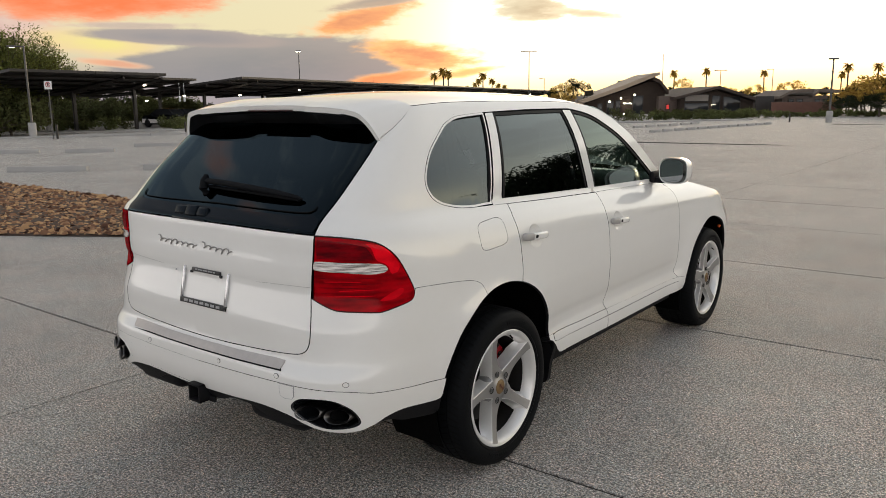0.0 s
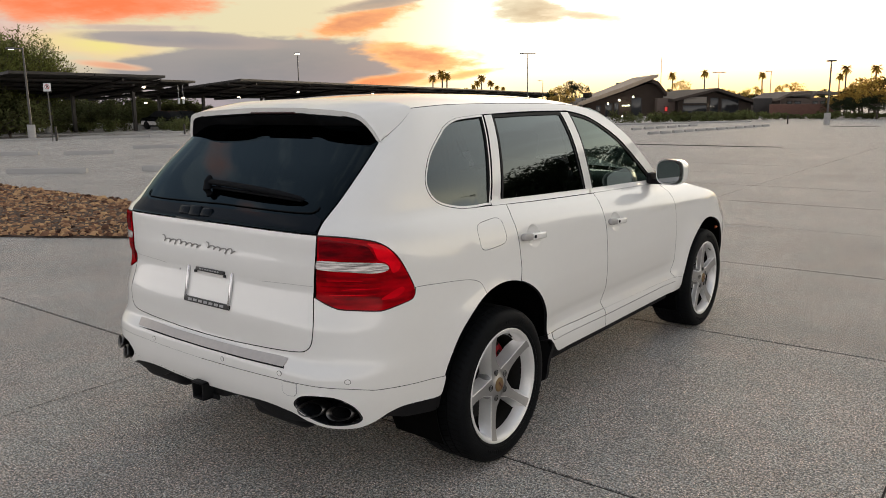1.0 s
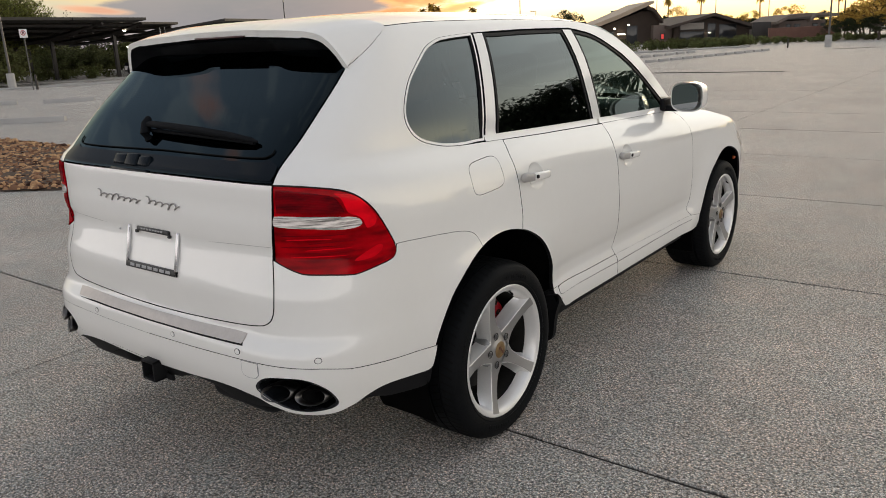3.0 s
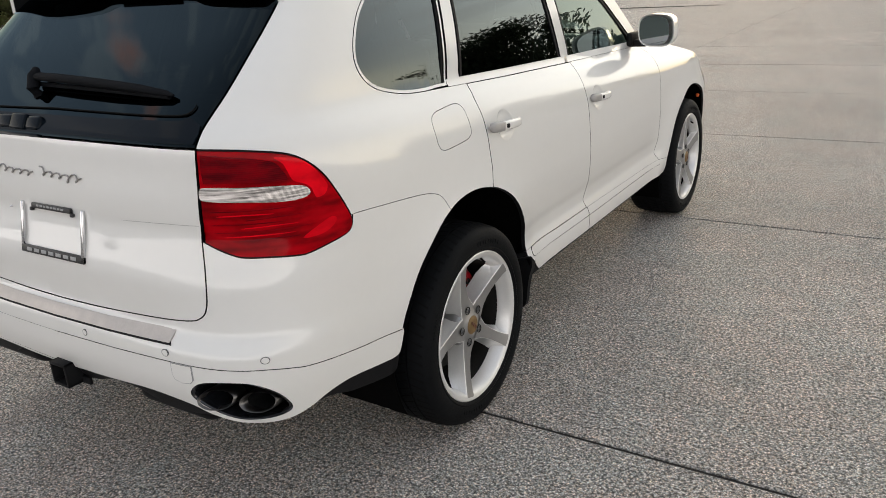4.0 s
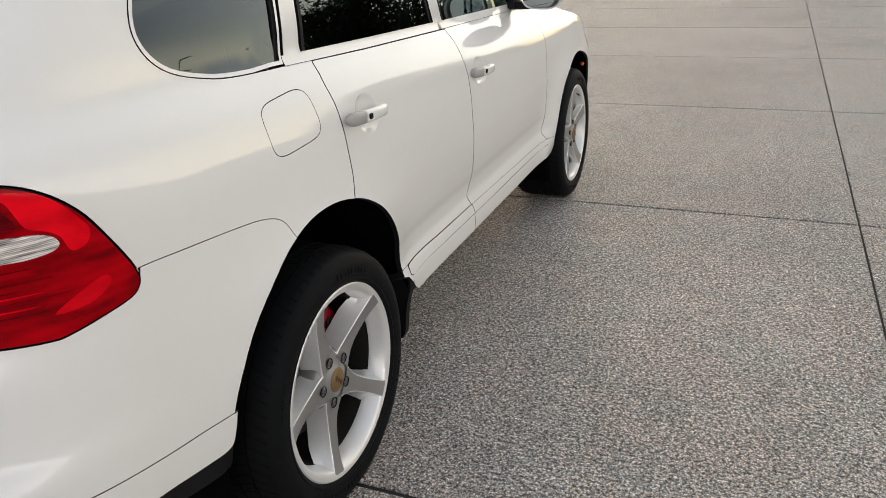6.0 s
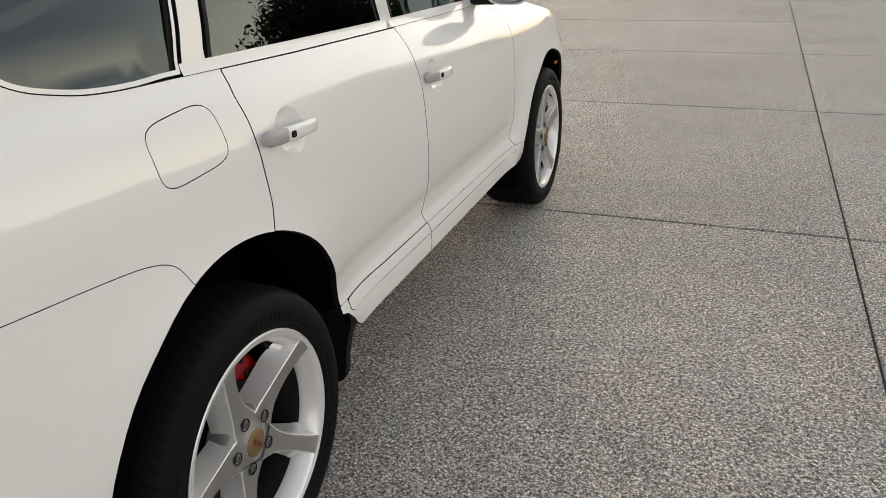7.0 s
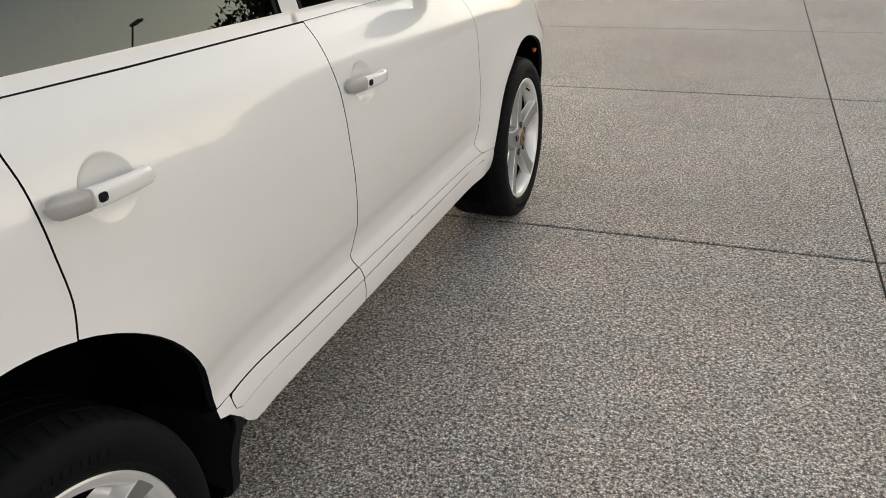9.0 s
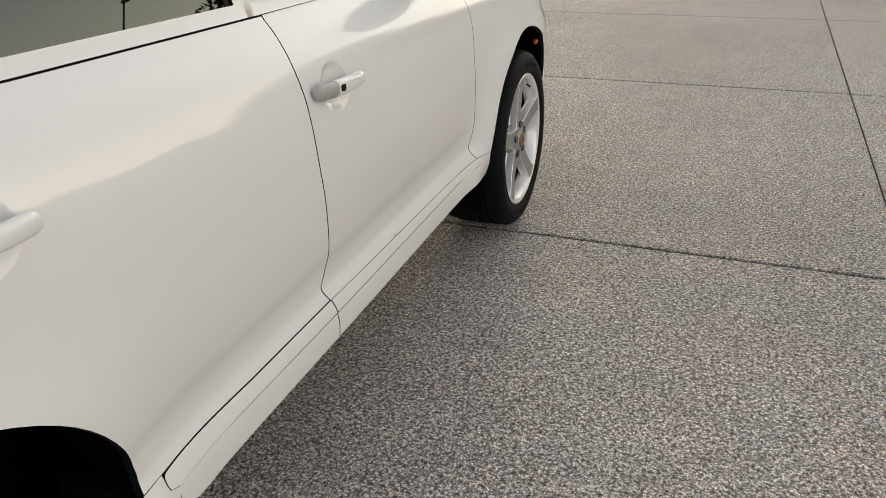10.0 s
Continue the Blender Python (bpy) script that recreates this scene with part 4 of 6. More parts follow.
def wheel(at, turn, label, bulge=0.0):
    """A five-spoke wheel; bulge brings the hub out past the rim's face."""
    w = new("wheel")
    w.parent = CAR
    w.matrix_world = at
    w["label"] = label
    tread_tyre(w)
    sipes(w)
    sidewall_marks(w)
    bm = bmesh.new()
    lathe(bm, [(.238, -.060), (.2385, -.050), (.246, -.030), (.250, -.018), (.2560, -.010), (.2640, -.006), (.2725, -.0035), (.2765, -.006), (.277, -.016)], 96)
    part("rim", bm, SILVER, w, "silver rim of a five-spoke alloy wheel", 30)
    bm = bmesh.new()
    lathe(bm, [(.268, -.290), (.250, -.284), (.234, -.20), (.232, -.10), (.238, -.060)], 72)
    part("inner_barrel", bm, DUSTSHADE, w, "dusty inside of the rim, its shade put into the colour", 30)
    bm = bmesh.new()
    lathe(bm, [(.001, -.034), (.036, -.034), (.040, -.036), (.052, -.0395), (.078, -.0445), (.086, -.058), (.088, -.11)], 60)
    part("hub", bm, SATINSHADE, w, "", 40)
    # lug holes, each with its bolt head
    for k in range(5):
        a = turn + 2 * math.pi * k / 5
        at_hole = Vector((0, .0655 * math.cos(a), .0655 * math.sin(a)))
        bm = bmesh.new()
        lathe(bm, [(.0155, -.0376), (.0145, -.0366), (.0132, -.0372), (.0128, -.0420), (.001, -.0424)], 28)
        for v in bm.verts:
            v.co += at_hole
        hole = part("lug_hole", bm, DUSTSHADE, w, "", 40)
        bm = bmesh.new()
        lathe(bm, [(.0088, -.0425), (.0088, -.0372), (.0078, -.0362), (.0050, -.0360), (.0046, -.0385), (.001, -.0388)], 18)
        for v in bm.verts:
            v.co += at_hole
        part("lug_bolt", bm, BOLTGREY, hole, "grey lug bolt", 40)
    bm = bmesh.new()
    lathe(bm, [(.001, -.0275), (.022, -.028), (.030, -.0295), (.0345, -.033), (.036, -.037)], 40)
    part("centre_cap", bm, GOLD, w, "brown-gold crested centre cap", 40)
    bm = bmesh.new()
    for y, z, ly, lz in ((-.010, .011, .011, .013), (.010, -.010, .011, .013), (0, .001, .009, .012)):
        box(bm, -.0270, y, z, .002, ly, lz, .0006)
    part("crest", bm, CRESTDARK, w, "", 30)
    for k in range(5):
        a = turn + 2 * math.pi * k / 5
        bm = bmesh.new()
        rows = []
        for r, wf, wb, x in ((.055, .044, .050, -.0385), (.080, .036, .044, -.041), (.105, .0275, .038, -.041), (.135, .0225, .036, -.038), (.165, .0205, .036, -.033), (.195, .0200, .038, -.027), (.220, .0208, .042, -.020), (.240, .0222, .050, -.0145), (.254, .0240, .062, -.0095), (.2625, .0265, .080, -.0065)):
            ring = []
            deep = -.062 + .026 * ease((r - .20) / .06)
            if bulge:
                wf, deep = wf * (1.1 + .35 * ease((r - .09) / .08)), -.034
                wb = wf + .005 + .25 * (wb - .036) * ease((r - .22) / .04)
            for s, xx in ((-wb, x + deep), (-wf - .35 * (wb - wf), x - .030), (-wf - .0012, x - .0016), (-wf * .95, x), (wf * .95, x), (wf + .0012, x - .0016), (wf + .35 * (wb - wf), x - .030), (wb, x + deep)):
                ring.append(bm.verts.new((xx, r * math.cos(a) - s * math.sin(a), r * math.sin(a) + s * math.cos(a))))
            rows.append(ring)
        for q0, q1 in zip(rows, rows[1:]):
            for i in range(7):
                bm.faces.new((q0[i], q0[i + 1], q1[i + 1], q1[i])).material_index = 1 if i == 3 else 0
        spoke = part("spoke", bm, SILVER, w, "", 24)
        spoke.data.materials.append(SATINSHADE)
    # valve, brake disc and its dust shield behind the spokes
    bm = bmesh.new()
    av = turn + math.pi / 5
    tube(bm, [(-.03, .244 * math.cos(av), .244 * math.sin(av)), (-.012, .232 * math.cos(av), .232 * math.sin(av))], .004, 8)
    part("valve", bm, TRIM, w)
    bm = bmesh.new()
    lathe(bm, [(.03, -.128), (.10, -.128), (.105, -.142), (.178, -.142), (.180, -.146), (.180, -.170), (.10, -.172)], 64)
    part("brake_disc", bm, DISC, w, "dark steel brake disc", 40)
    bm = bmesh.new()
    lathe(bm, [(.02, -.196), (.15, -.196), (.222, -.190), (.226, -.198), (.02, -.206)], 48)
    part("dust_shield", bm, DUSTSHADE, w, "", 40)
    for ob in w.children_recursive if bulge else ():
        if ob.name.split(".")[0] in ("spoke", "hub", "lug_hole", "lug_bolt", "centre_cap", "crest"):
            for v in ob.data.vertices:
                v.co.x += bulge * max(0.0, 1 - (v.co.yz.length / .265) ** 2)
    return w


def caliper(parent, angle):
    bm = bmesh.new()
    m = Matrix.Rotation(angle, 4, "X")
    rows = []
    for k in range(11):
        b = radians(-29 + 58 * k / 10)
        fat = 1 - .35 * abs(k - 5) ** 3 / 125
        ring = []
        for r, x in ((.130, -.128), (.136, -.114), (.162, -.106), (.190, -.108), (.202, -.120), (.206, -.150), (.198, -.19), (.135, -.19)):
            rr = .165 + (r - .165) * fat
            ring.append(bm.verts.new(m @ Vector((x, rr * math.sin(b), rr * math.cos(b)))))
        rows.append(ring)
    for a, b in zip(rows, rows[1:]):
        for i in range(8):
            bm.faces.new((a[i], a[(i + 1) % 8], b[(i + 1) % 8], b[i]))
    bm.faces.new(rows[0][::-1])
    bm.faces.new(rows[-1])
    part("brake_caliper", bm, CALIPER, parent, "red brake caliper", 40)
    for b, r in ((-15, .158), (13, .158), (-1, .186)):
        bm = bmesh.new()
        q = m @ Vector((-.1065, r * math.sin(radians(b)), r * math.cos(radians(b))))
        lathe(bm, [(.012, -.004), (.011, .004), (.006, .004), (.005, -.002), (.001, -.002)], 16)
        for v in bm.verts:
            v.co += q
        part("bolt", bm, DUSTSHADE, parent, "", 30)


FACE = 0.957
for s in (1, -1):
    for y, turn, name in ((0.0, 36, "rear"), (WHEELBASE, 20, "front")):
        flip = Matrix.Identity(4) if s == 1 else Matrix.Rotation(math.pi, 4, "Z")
        w = wheel(Matrix.Translation((s * (FACE - (.012 if name == "front" else 0)), y, TYRE_R)) @ flip, radians(turn), f"{name} wheel with a low-profile tyre", .022 if name == "front" else 0.0)
        caliper(w, radians(-27 if s == 1 else 27) if name == "rear" else radians(40 if s == 1 else -40))


# ---------------------------------------------------------------- fittings on the body
def door_handle(hy, hz, lock):
    """A grip bar over a shallow dished recess; the rear end is a bare satin piece, the front carries the lock."""
    for s in (1, -1):
        h = new("door_handle")
        h.parent = CAR
        h["label"] = "white door handle with a silver end"
        slope = -.065

        def bar(name, y0, y1, material, blunt0, blunt1):
            bm = bmesh.new()
            rings = []
            for k in range(15):
                t = k / 14
                y = y0 + (y1 - y0) * (.5 - .5 * math.cos(math.pi * t))
                g = (y - (lock - .083)) / .222
                x = .925 + .018 * math.sin(math.pi * min(max(g, 0.0), 1.0)) ** .5
                e0, e1 = min((y - y0) / blunt0, 1.0), min((y1 - y) / blunt1, 1.0)
                r = math.sqrt(max(1 - (1 - e0) ** 2, .06)) * math.sqrt(max(1 - (1 - e1) ** 2, .06))
                tall, deep = (.0190 - .0035 * g) * r, .0125 * r
                rings.append([bm.verts.new((s * (x + a), y, hz + .012 + slope * (y - lock) + b)) for a, b in oval(0, 0, deep, tall, 28, 2.8)])
            for a, b in zip(rings, rings[1:]):
                for i in range(28):
                    bm.faces.new((a[i], a[(i + 1) % 28], b[(i + 1) % 28], b[i]))
            bm.faces.new(rings[0])
            bm.faces.new(rings[-1])
            return part(name, bm, material, h, "", 50)

        bar("grip_end", lock - .083, lock - .017, HANDLEEND, .016, .003)
        bar("grip", lock - .015, lock + .139, PAINT, .003, .018)
        if s == 1:
            bm = bmesh.new()
            box(bm, .9548, lock, hz + .0125, .003, .017, .015, .004)
            part("lock", bm, TRIM, h, "black key lock")


for (hy, hz), lock in zip(HANDLES, (.268, 1.215)):
    door_handle(hy, hz, lock)


def door_mirror(s):
    m = new("door_mirror")
    m.parent = CAR
    m["label"] = "white door mirror with dark glass"
    bm = bmesh.new()
    rows = []
    for k in range(9):
        t = k / 8
        y = 1.925 + .15 * t
        f = (1 - .50 * t ** 3)
        rows.append([bm.verts.new((s * (.975 + a * f), y - .22 * (1 - t) * (a + .10), 1.236 + b * f)) for a, b in oval(0, 0, .100, .083, 32, 3.2)])
    for a, b in zip(rows, rows[1:]):
        for i in range(32):
            bm.faces.new((a[i], a[(i + 1) % 32], b[(i + 1) % 32], b[i]))
    bm.faces.new(rows[-1])
    inner = [bm.verts.new((s * (.975 + a * .9), 1.934 - .22 * (a * .9 + .10), 1.236 + b * .9)) for a, b in oval(0, 0, .100, .083, 32, 3.2)]
    for i in range(32):
        bm.faces.new((rows[0][i], rows[0][(i + 1) % 32], inner[(i + 1) % 32], inner[i]))
    part("shell", bm, PAINT, m, "", 40)
    bm = bmesh.new()
    bm.faces.new([bm.verts.new((s * (.962 + a * .84), 1.931 - .22 * (a * .84 + .10), 1.235 + b * .86)) for a, b in oval(0, 0, .100, .083, 32, 3.0)])
    part("mirror_glass", bm, mat("mirror_glass", (0.35, 0.37, 0.38), 0.03, 1.0, var=0.02), m, "dark mirror glass", 0)
    bm = bmesh.new()
    box(bm, s * .865, 1.965, 1.168, .11, .07, .035, .012, seg=3)
    box(bm, s * .83, 1.97, 1.19, .03, .13, .07, .012, seg=3)
    part("mount", bm, TRIM, m, "black mirror mount")


for s in (1, -1):
    door_mirror(s)


# step trim, sensors, towing cover, exhausts, hitch
step_edge = [(-1.022, .654), (-1.25, .648), (TAIL, .646)]
step_top = [(-1.002, .689), (-1.25, .679), (TAIL, .677)]
panel("step_trim", step_edge + over(step_edge)[1:] + [(2 * TAIL - a, b) for a, b in step_top] + step_top[::-1][1:], BRUSHED, CAR, off=.004, gap=0, lip=.006, label="brushed steel loading sill trim")
panel("trim_gasket", [(a + .004, b - .005) for a, b in step_edge[:2]] + [(TAIL, .641)] + over([(a + .004, b - .005) for a, b in step_edge[:2]]) + over([(-1.022, .660), (-1.25, .654)])[::-1][::-1] + [(TAIL, .652), (-1.25, .654), (-1.020, .660)], TRIM, CAR, off=.002, gap=0, lip=.003)
for u in (-.793, -1.036, -1.352, -1.836):
    z = .628 if u > -1.2 else .618
    panel("parking_sensor", oval(u, z, .0085, .0085, 24), PAINT, CAR, off=.0012, gap=0, lip=.004, step=.01, edge=.005)
    panel("sensor_ring", oval(u, z, .0105, .0105, 28), SENSORGREY, CAR, holes=[oval(u, z, .0088, .0088, 24)], off=.0008, gap=0, lip=.003, step=.01, edge=.005)
cover = [(-1.022, .601), (-.966, .602), (-.966, .562), (-.975, .550), (-1.0, .547), (-1.017, .553), (-1.022, .566)]
panel("towing_cover", cover, PAINT, CAR, off=.0022, gap=0, lip=.003)
# no gap is cut: a grey margin paints its shade round the cover
panel("cover_gap", shrunk(dense(cover), -.0022), GREYINK, CAR, off=.0012, gap=0, lip=.002)


def exhaust(s):
    e = new("exhaust")
    e.parent = CAR
    e["label"] = "twin oval exhaust pipes in a black surround"
    bm = bmesh.new()
    ring0 = [skin(u if s > 0 else 2 * TAIL - u, z, -.003) for u, z in pipe_hole]
    c = sum(ring0, Vector()) / len(ring0)
    rows = []
    for k, d in ((1.03, 0), (.985, .004), (.95, .0), (.93, .05), (.90, .16)):
        rows.append([bm.verts.new(Vector((c.x + (p.x - c.x) * k, c.y + (p.y - c.y) * k + d, c.z + (p.z - c.z) * k))) for p in ring0])
    n = len(ring0)
    for a, b in zip(rows, rows[1:]):
        for i in range(n):
            bm.faces.new((a[i], a[(i + 1) % n], b[(i + 1) % n], b[i]))
    bm.faces.new(rows[-1])
    part("surround", bm, GLOSS, e)
    for px, py, pz in ((.640, -.956, .491), (.747, -.901, .483)) if s == 1 else ((.712, -.958, .476), (.830, -.916, .498)):
        bm = bmesh.new()
        rows = []
        for d, k in ((.04, .98), (.006, 1.0), (-.003, .97), (-.006, .92), (-.004, .86), (.004, .81), (.016, .78), (.14, .76)):
            rows.append([bm.verts.new((s * (px + (.050 if s == 1 else .062) * k * math.cos(a)), py + d + .020 + .027 * k * math.cos(a) + .010 * math.sin(a), pz + .030 * k * math.sin(a))) for a in [2 * math.pi * i / 36 for i in range(36)]])
        for a, b in zip(rows[:-1], rows[1:-1]):
            for i in range(36):
                bm.faces.new((a[i], a[(i + 1) % 36], b[(i + 1) % 36], b[i]))
        pipe_end = rows[-1]
        bm2 = bmesh.new()
        q = [[bm2.verts.new(v.co) for v in r] for r in (rows[-2], rows[-1])]
        for i in range(36):
            bm2.faces.new((q[0][i], q[0][(i + 1) % 36], q[1][(i + 1) % 36], q[1][i]))
        bm2.faces.new(q[1])
        for v in pipe_end:
            bm.verts.remove(v)
        tip = part("tailpipe", bm, TIP, e, "steel oval tailpipe", 50)
        part("bore", bm2, DEEPBLACK, tip)


exhaust(1)
exhaust(-1)
hitch = new("tow_hitch")
hitch.parent = CAR
hitch["label"] = "black square tow hitch receiver"
bm = bmesh.new()
for dx, dz, sx, sz in ((-.036, 0, .010, .082), (.036, 0, .010, .082), (0, .036, .082, .010), (0, -.036, .082, .010)):
    box(bm, -.02 + dx, -.905, .443 + dz, sx, .20, sz, .003)
part("receiver", bm, TRIM, hitch)
bm = bmesh.new()
box(bm, -.02, -.80, .43, .50, .08, .08, .01)
box(bm, -.02, -.95, .412, .16, .012, .025, .004)
part("crossbar", bm, TRIM, hitch)
# black plug stands in for the shade inside the receiver
bm = bmesh.new()
box(bm, -.02, -.86, .445, .07, .02, .07, .002)
part("bore", bm, DEEPBLACK, hitch)

# number plate holder, left empty, and the script badge
plate = new("plate_frame")
plate.parent = CAR
plate["label"] = "chrome number plate frame, empty, with black strips"
PL = Matrix.Translation((0, -REAR(.905) - .007, .905)) @ Matrix.Rotation(radians(-12), 4, "X")


def on_plate(bm, x, z, sx, sz, y=0.0, sy=.012, bevel=.003):
    box(bm, x, y, z, sx, sy, sz, bevel, PL)


for x in (-.155, .155):
    bm = bmesh.new()
    on_plate(bm, x, 0, .012, .160)
    part("frame_side", bm, CHROME, plate, "chrome side rail")
bm = bmesh.new()
on_plate(bm, 0, -.069, .322, .024)
part("lower_strip", bm, BLACKPLATE, plate, "black strip with grey lettering")
bm = bmesh.new()
on_plate(bm, 0, .072, .200, .017)
on_plate(bm, -.104, .060, .012, .012)
on_plate(bm, .104, .060, .012, .012)
part("upper_strip", bm, BLACKPLATE, plate, "small black strip with grey lettering")
bm = bmesh.new()
for i in range(7):
    on_plate(bm, -.114 + .038 * i, -.069, .026, .011, -.007, .002, .0006)
part("lettering", bm, GREYINK, plate)
bm = bmesh.new()
for i in range(8):
    on_plate(bm, -.063 + .018 * i, .073, .012, .006, -.007, .002, .0006)
part("lettering", bm, GREYINK, plate)
bm = bmesh.new()
on_plate(bm, -.225, .055, .008, .008, .004, .006, .002)
part("bolt", bm, CHROME, plate)


def script_badge():
    """Two flowing strokes of raised metal, a long and a shorter one, in place of the badge's words."""
    badge = new("badge")
    badge.parent = CAR
    badge["label"] = "flowing grey metal script badge"
    rng = random.Random(8)

    def wave(x0, x1, z0, z1, humps, lead):
        pts, tall = [], [lead] + [rng.choice((.007, .007, .008, .013)) for _ in range(humps)]
        for k in range(humps * 6 + 1):
            t = k / (humps * 6)
            a = 2 * math.pi * humps * t + 1.2
            amp = tall[min(int(humps * t + .5), humps)]
            pts.append((x0 + (x1 - x0) * t - .010 * math.cos(a) + .006 * math.sin(a), z0 + (z1 - z0) * t + amp * math.sin(a)))
        return pts

    strokes = (wave(-.358, -.066, 1.084, 1.076, 7, .020), wave(-.026, .178, 1.084, 1.074, 5, .018))
    for pts in strokes:
        bm = bmesh.new()
        line = bend(pts, k=5)
        p3 = []
        for x, z in line:
            u = TAIL + x * 1.045 * -1 * -1
            p3.append(skin(-WRAP * math.atan2(REAR(z), x), z, .004))
        tube(bm, p3, .0026, 8)
        part("stroke", bm, BADGE, badge, "", 60)


script_badge()


# rear wiper and tailgate handle
wiper = new("rear_wiper")
wiper.parent = CAR
wiper["label"] = "black rear wiper with a broad arm"
bm = bmesh.new()
arm = [skin(-WRAP * math.atan2(REAR(z), x), z, o) for x, z, o in ((-.150, 1.330, .026), (-.11, 1.327, .032), (.0, 1.323, .034), (.2, 1.315, .032), (.36, 1.309, .026), (.47, 1.304, .018), (.505, 1.302, .012))]
rings = tube(bm, arm, [.018, .021, .022, .0215, .0195, .014, .005], 14, flat=.6)
part("arm", bm, WIPERBLACK, wiper, "", 50)
bm = bmesh.new()
tube(bm, [skin(-WRAP * math.atan2(REAR(z), x), z, o) for x, z, o in ((-.128, 1.296, .000), (-.128, 1.300, .024), (-.140, 1.326, .034), (-.158, 1.345, .032))], [.017, .019, .020, .012], 14)
part("pivot", bm, WIPERBLACK, wiper, "", 50)
bm = bmesh.new()
tube(bm, [skin(-WRAP * math.atan2(REAR(z), x), z, .010) for x, z in ((-.14, 1.319), (.1, 1.312), (.3, 1.306), (.49, 1.299))], .007, 8)
part("blade", bm, WIPERBLACK, wiper, "", 50)
bm = bmesh.new()
m = Matrix.Translation((-.150, -REAR(1.215) + .006, 1.222)) @ Matrix.Rotation(radians(-28), 4, "X")
box(bm, -.055, 0, .002, .085, .026, .044, .010, m, 3)
box(bm, .025, -.002, .002, .076, .029, .048, .006, m, 3)
box(bm, .098, 0, .001, .072, .026, .044, .010, m, 3)
box(bm, .02, -.004, -.036, .24, .018, .008, .003, m, 2)
part("tailgate_handle", bm, BAND, CAR, "gloss black tailgate handle", 40)

# cabin
for s in (1, -1):
    for y, name in ((1.30, "front_seat"), (.38, "rear_seat")):
        seat = new(name)
        seat.parent = CAR
        soft_box("cushion", seat, CABIN, (s * (.37 if y > 1 else .29), y + .12, .72), (.52, .52, .20), .07)
        soft_box("backrest", seat, CABIN, (0, 0, 0), (.50, .16, .62), .07, Matrix.Translation((s * .37, y - .17, 1.05)) @ Matrix.Rotation(radians(-14), 4, "X"))
        soft_box("headrest", seat, CABIN, (0, 0, 0), (.27, .10, .18), .045, Matrix.Translation((s * .37, y - .27, 1.44)) @ Matrix.Rotation(radians(-10), 4, "X"))
soft_box("cabin_floor", CAR, CABIN, (0, 1.42, .55), (1.56, 1.70, .10), .03)
soft_box("load_floor", CAR, CABIN, (0, -.05, .78), (1.06, 1.30, .10), .03)
soft_box("load_cover", CAR, CABIN, (0, -.36, 1.17), (1.30, .62, .03), .01)
soft_box("dashboard", CAR, CABIN2, (0, 2.03, 1.05), (1.50, .40, .30), .07)
bm = bmesh.new()
ringp = [Vector((-.37 + .185 * math.cos(a), 1.72 + .06 * math.sin(a), 1.06 + .175 * math.sin(a))) for a in [2 * math.pi * i / 28 for i in range(29)]]
tube(bm, ringp, .016, 8, False)
box(bm, -.37, 1.73, 1.06, .30, .03, .05, .012)
box(bm, -.37, 1.80, 1.05, .10, .14, .10, .03)
part("steering_wheel", bm, TRIM, CAR)
for s in (1, -1):
    bm = bmesh.new()
    box(bm, s * .80, 1.32, .84, .05, 1.52, .60, .02)
    box(bm, s * .77, .30, 1.06, .05, .56, .20, .02)
    part("door_lining", bm, CABIN, CAR)
    for y0, z0, y1, z1 in ((-.10, 1.17, -.02, 1.62), (1.16, 1.14, 1.06, 1.62)):
        bm = bmesh.new()
        tube(bm, [(s * .765, y0, z0), (s * .64, y1, z1)], .035, 8)
        part("inner_pillar", bm, CABIN, CAR)


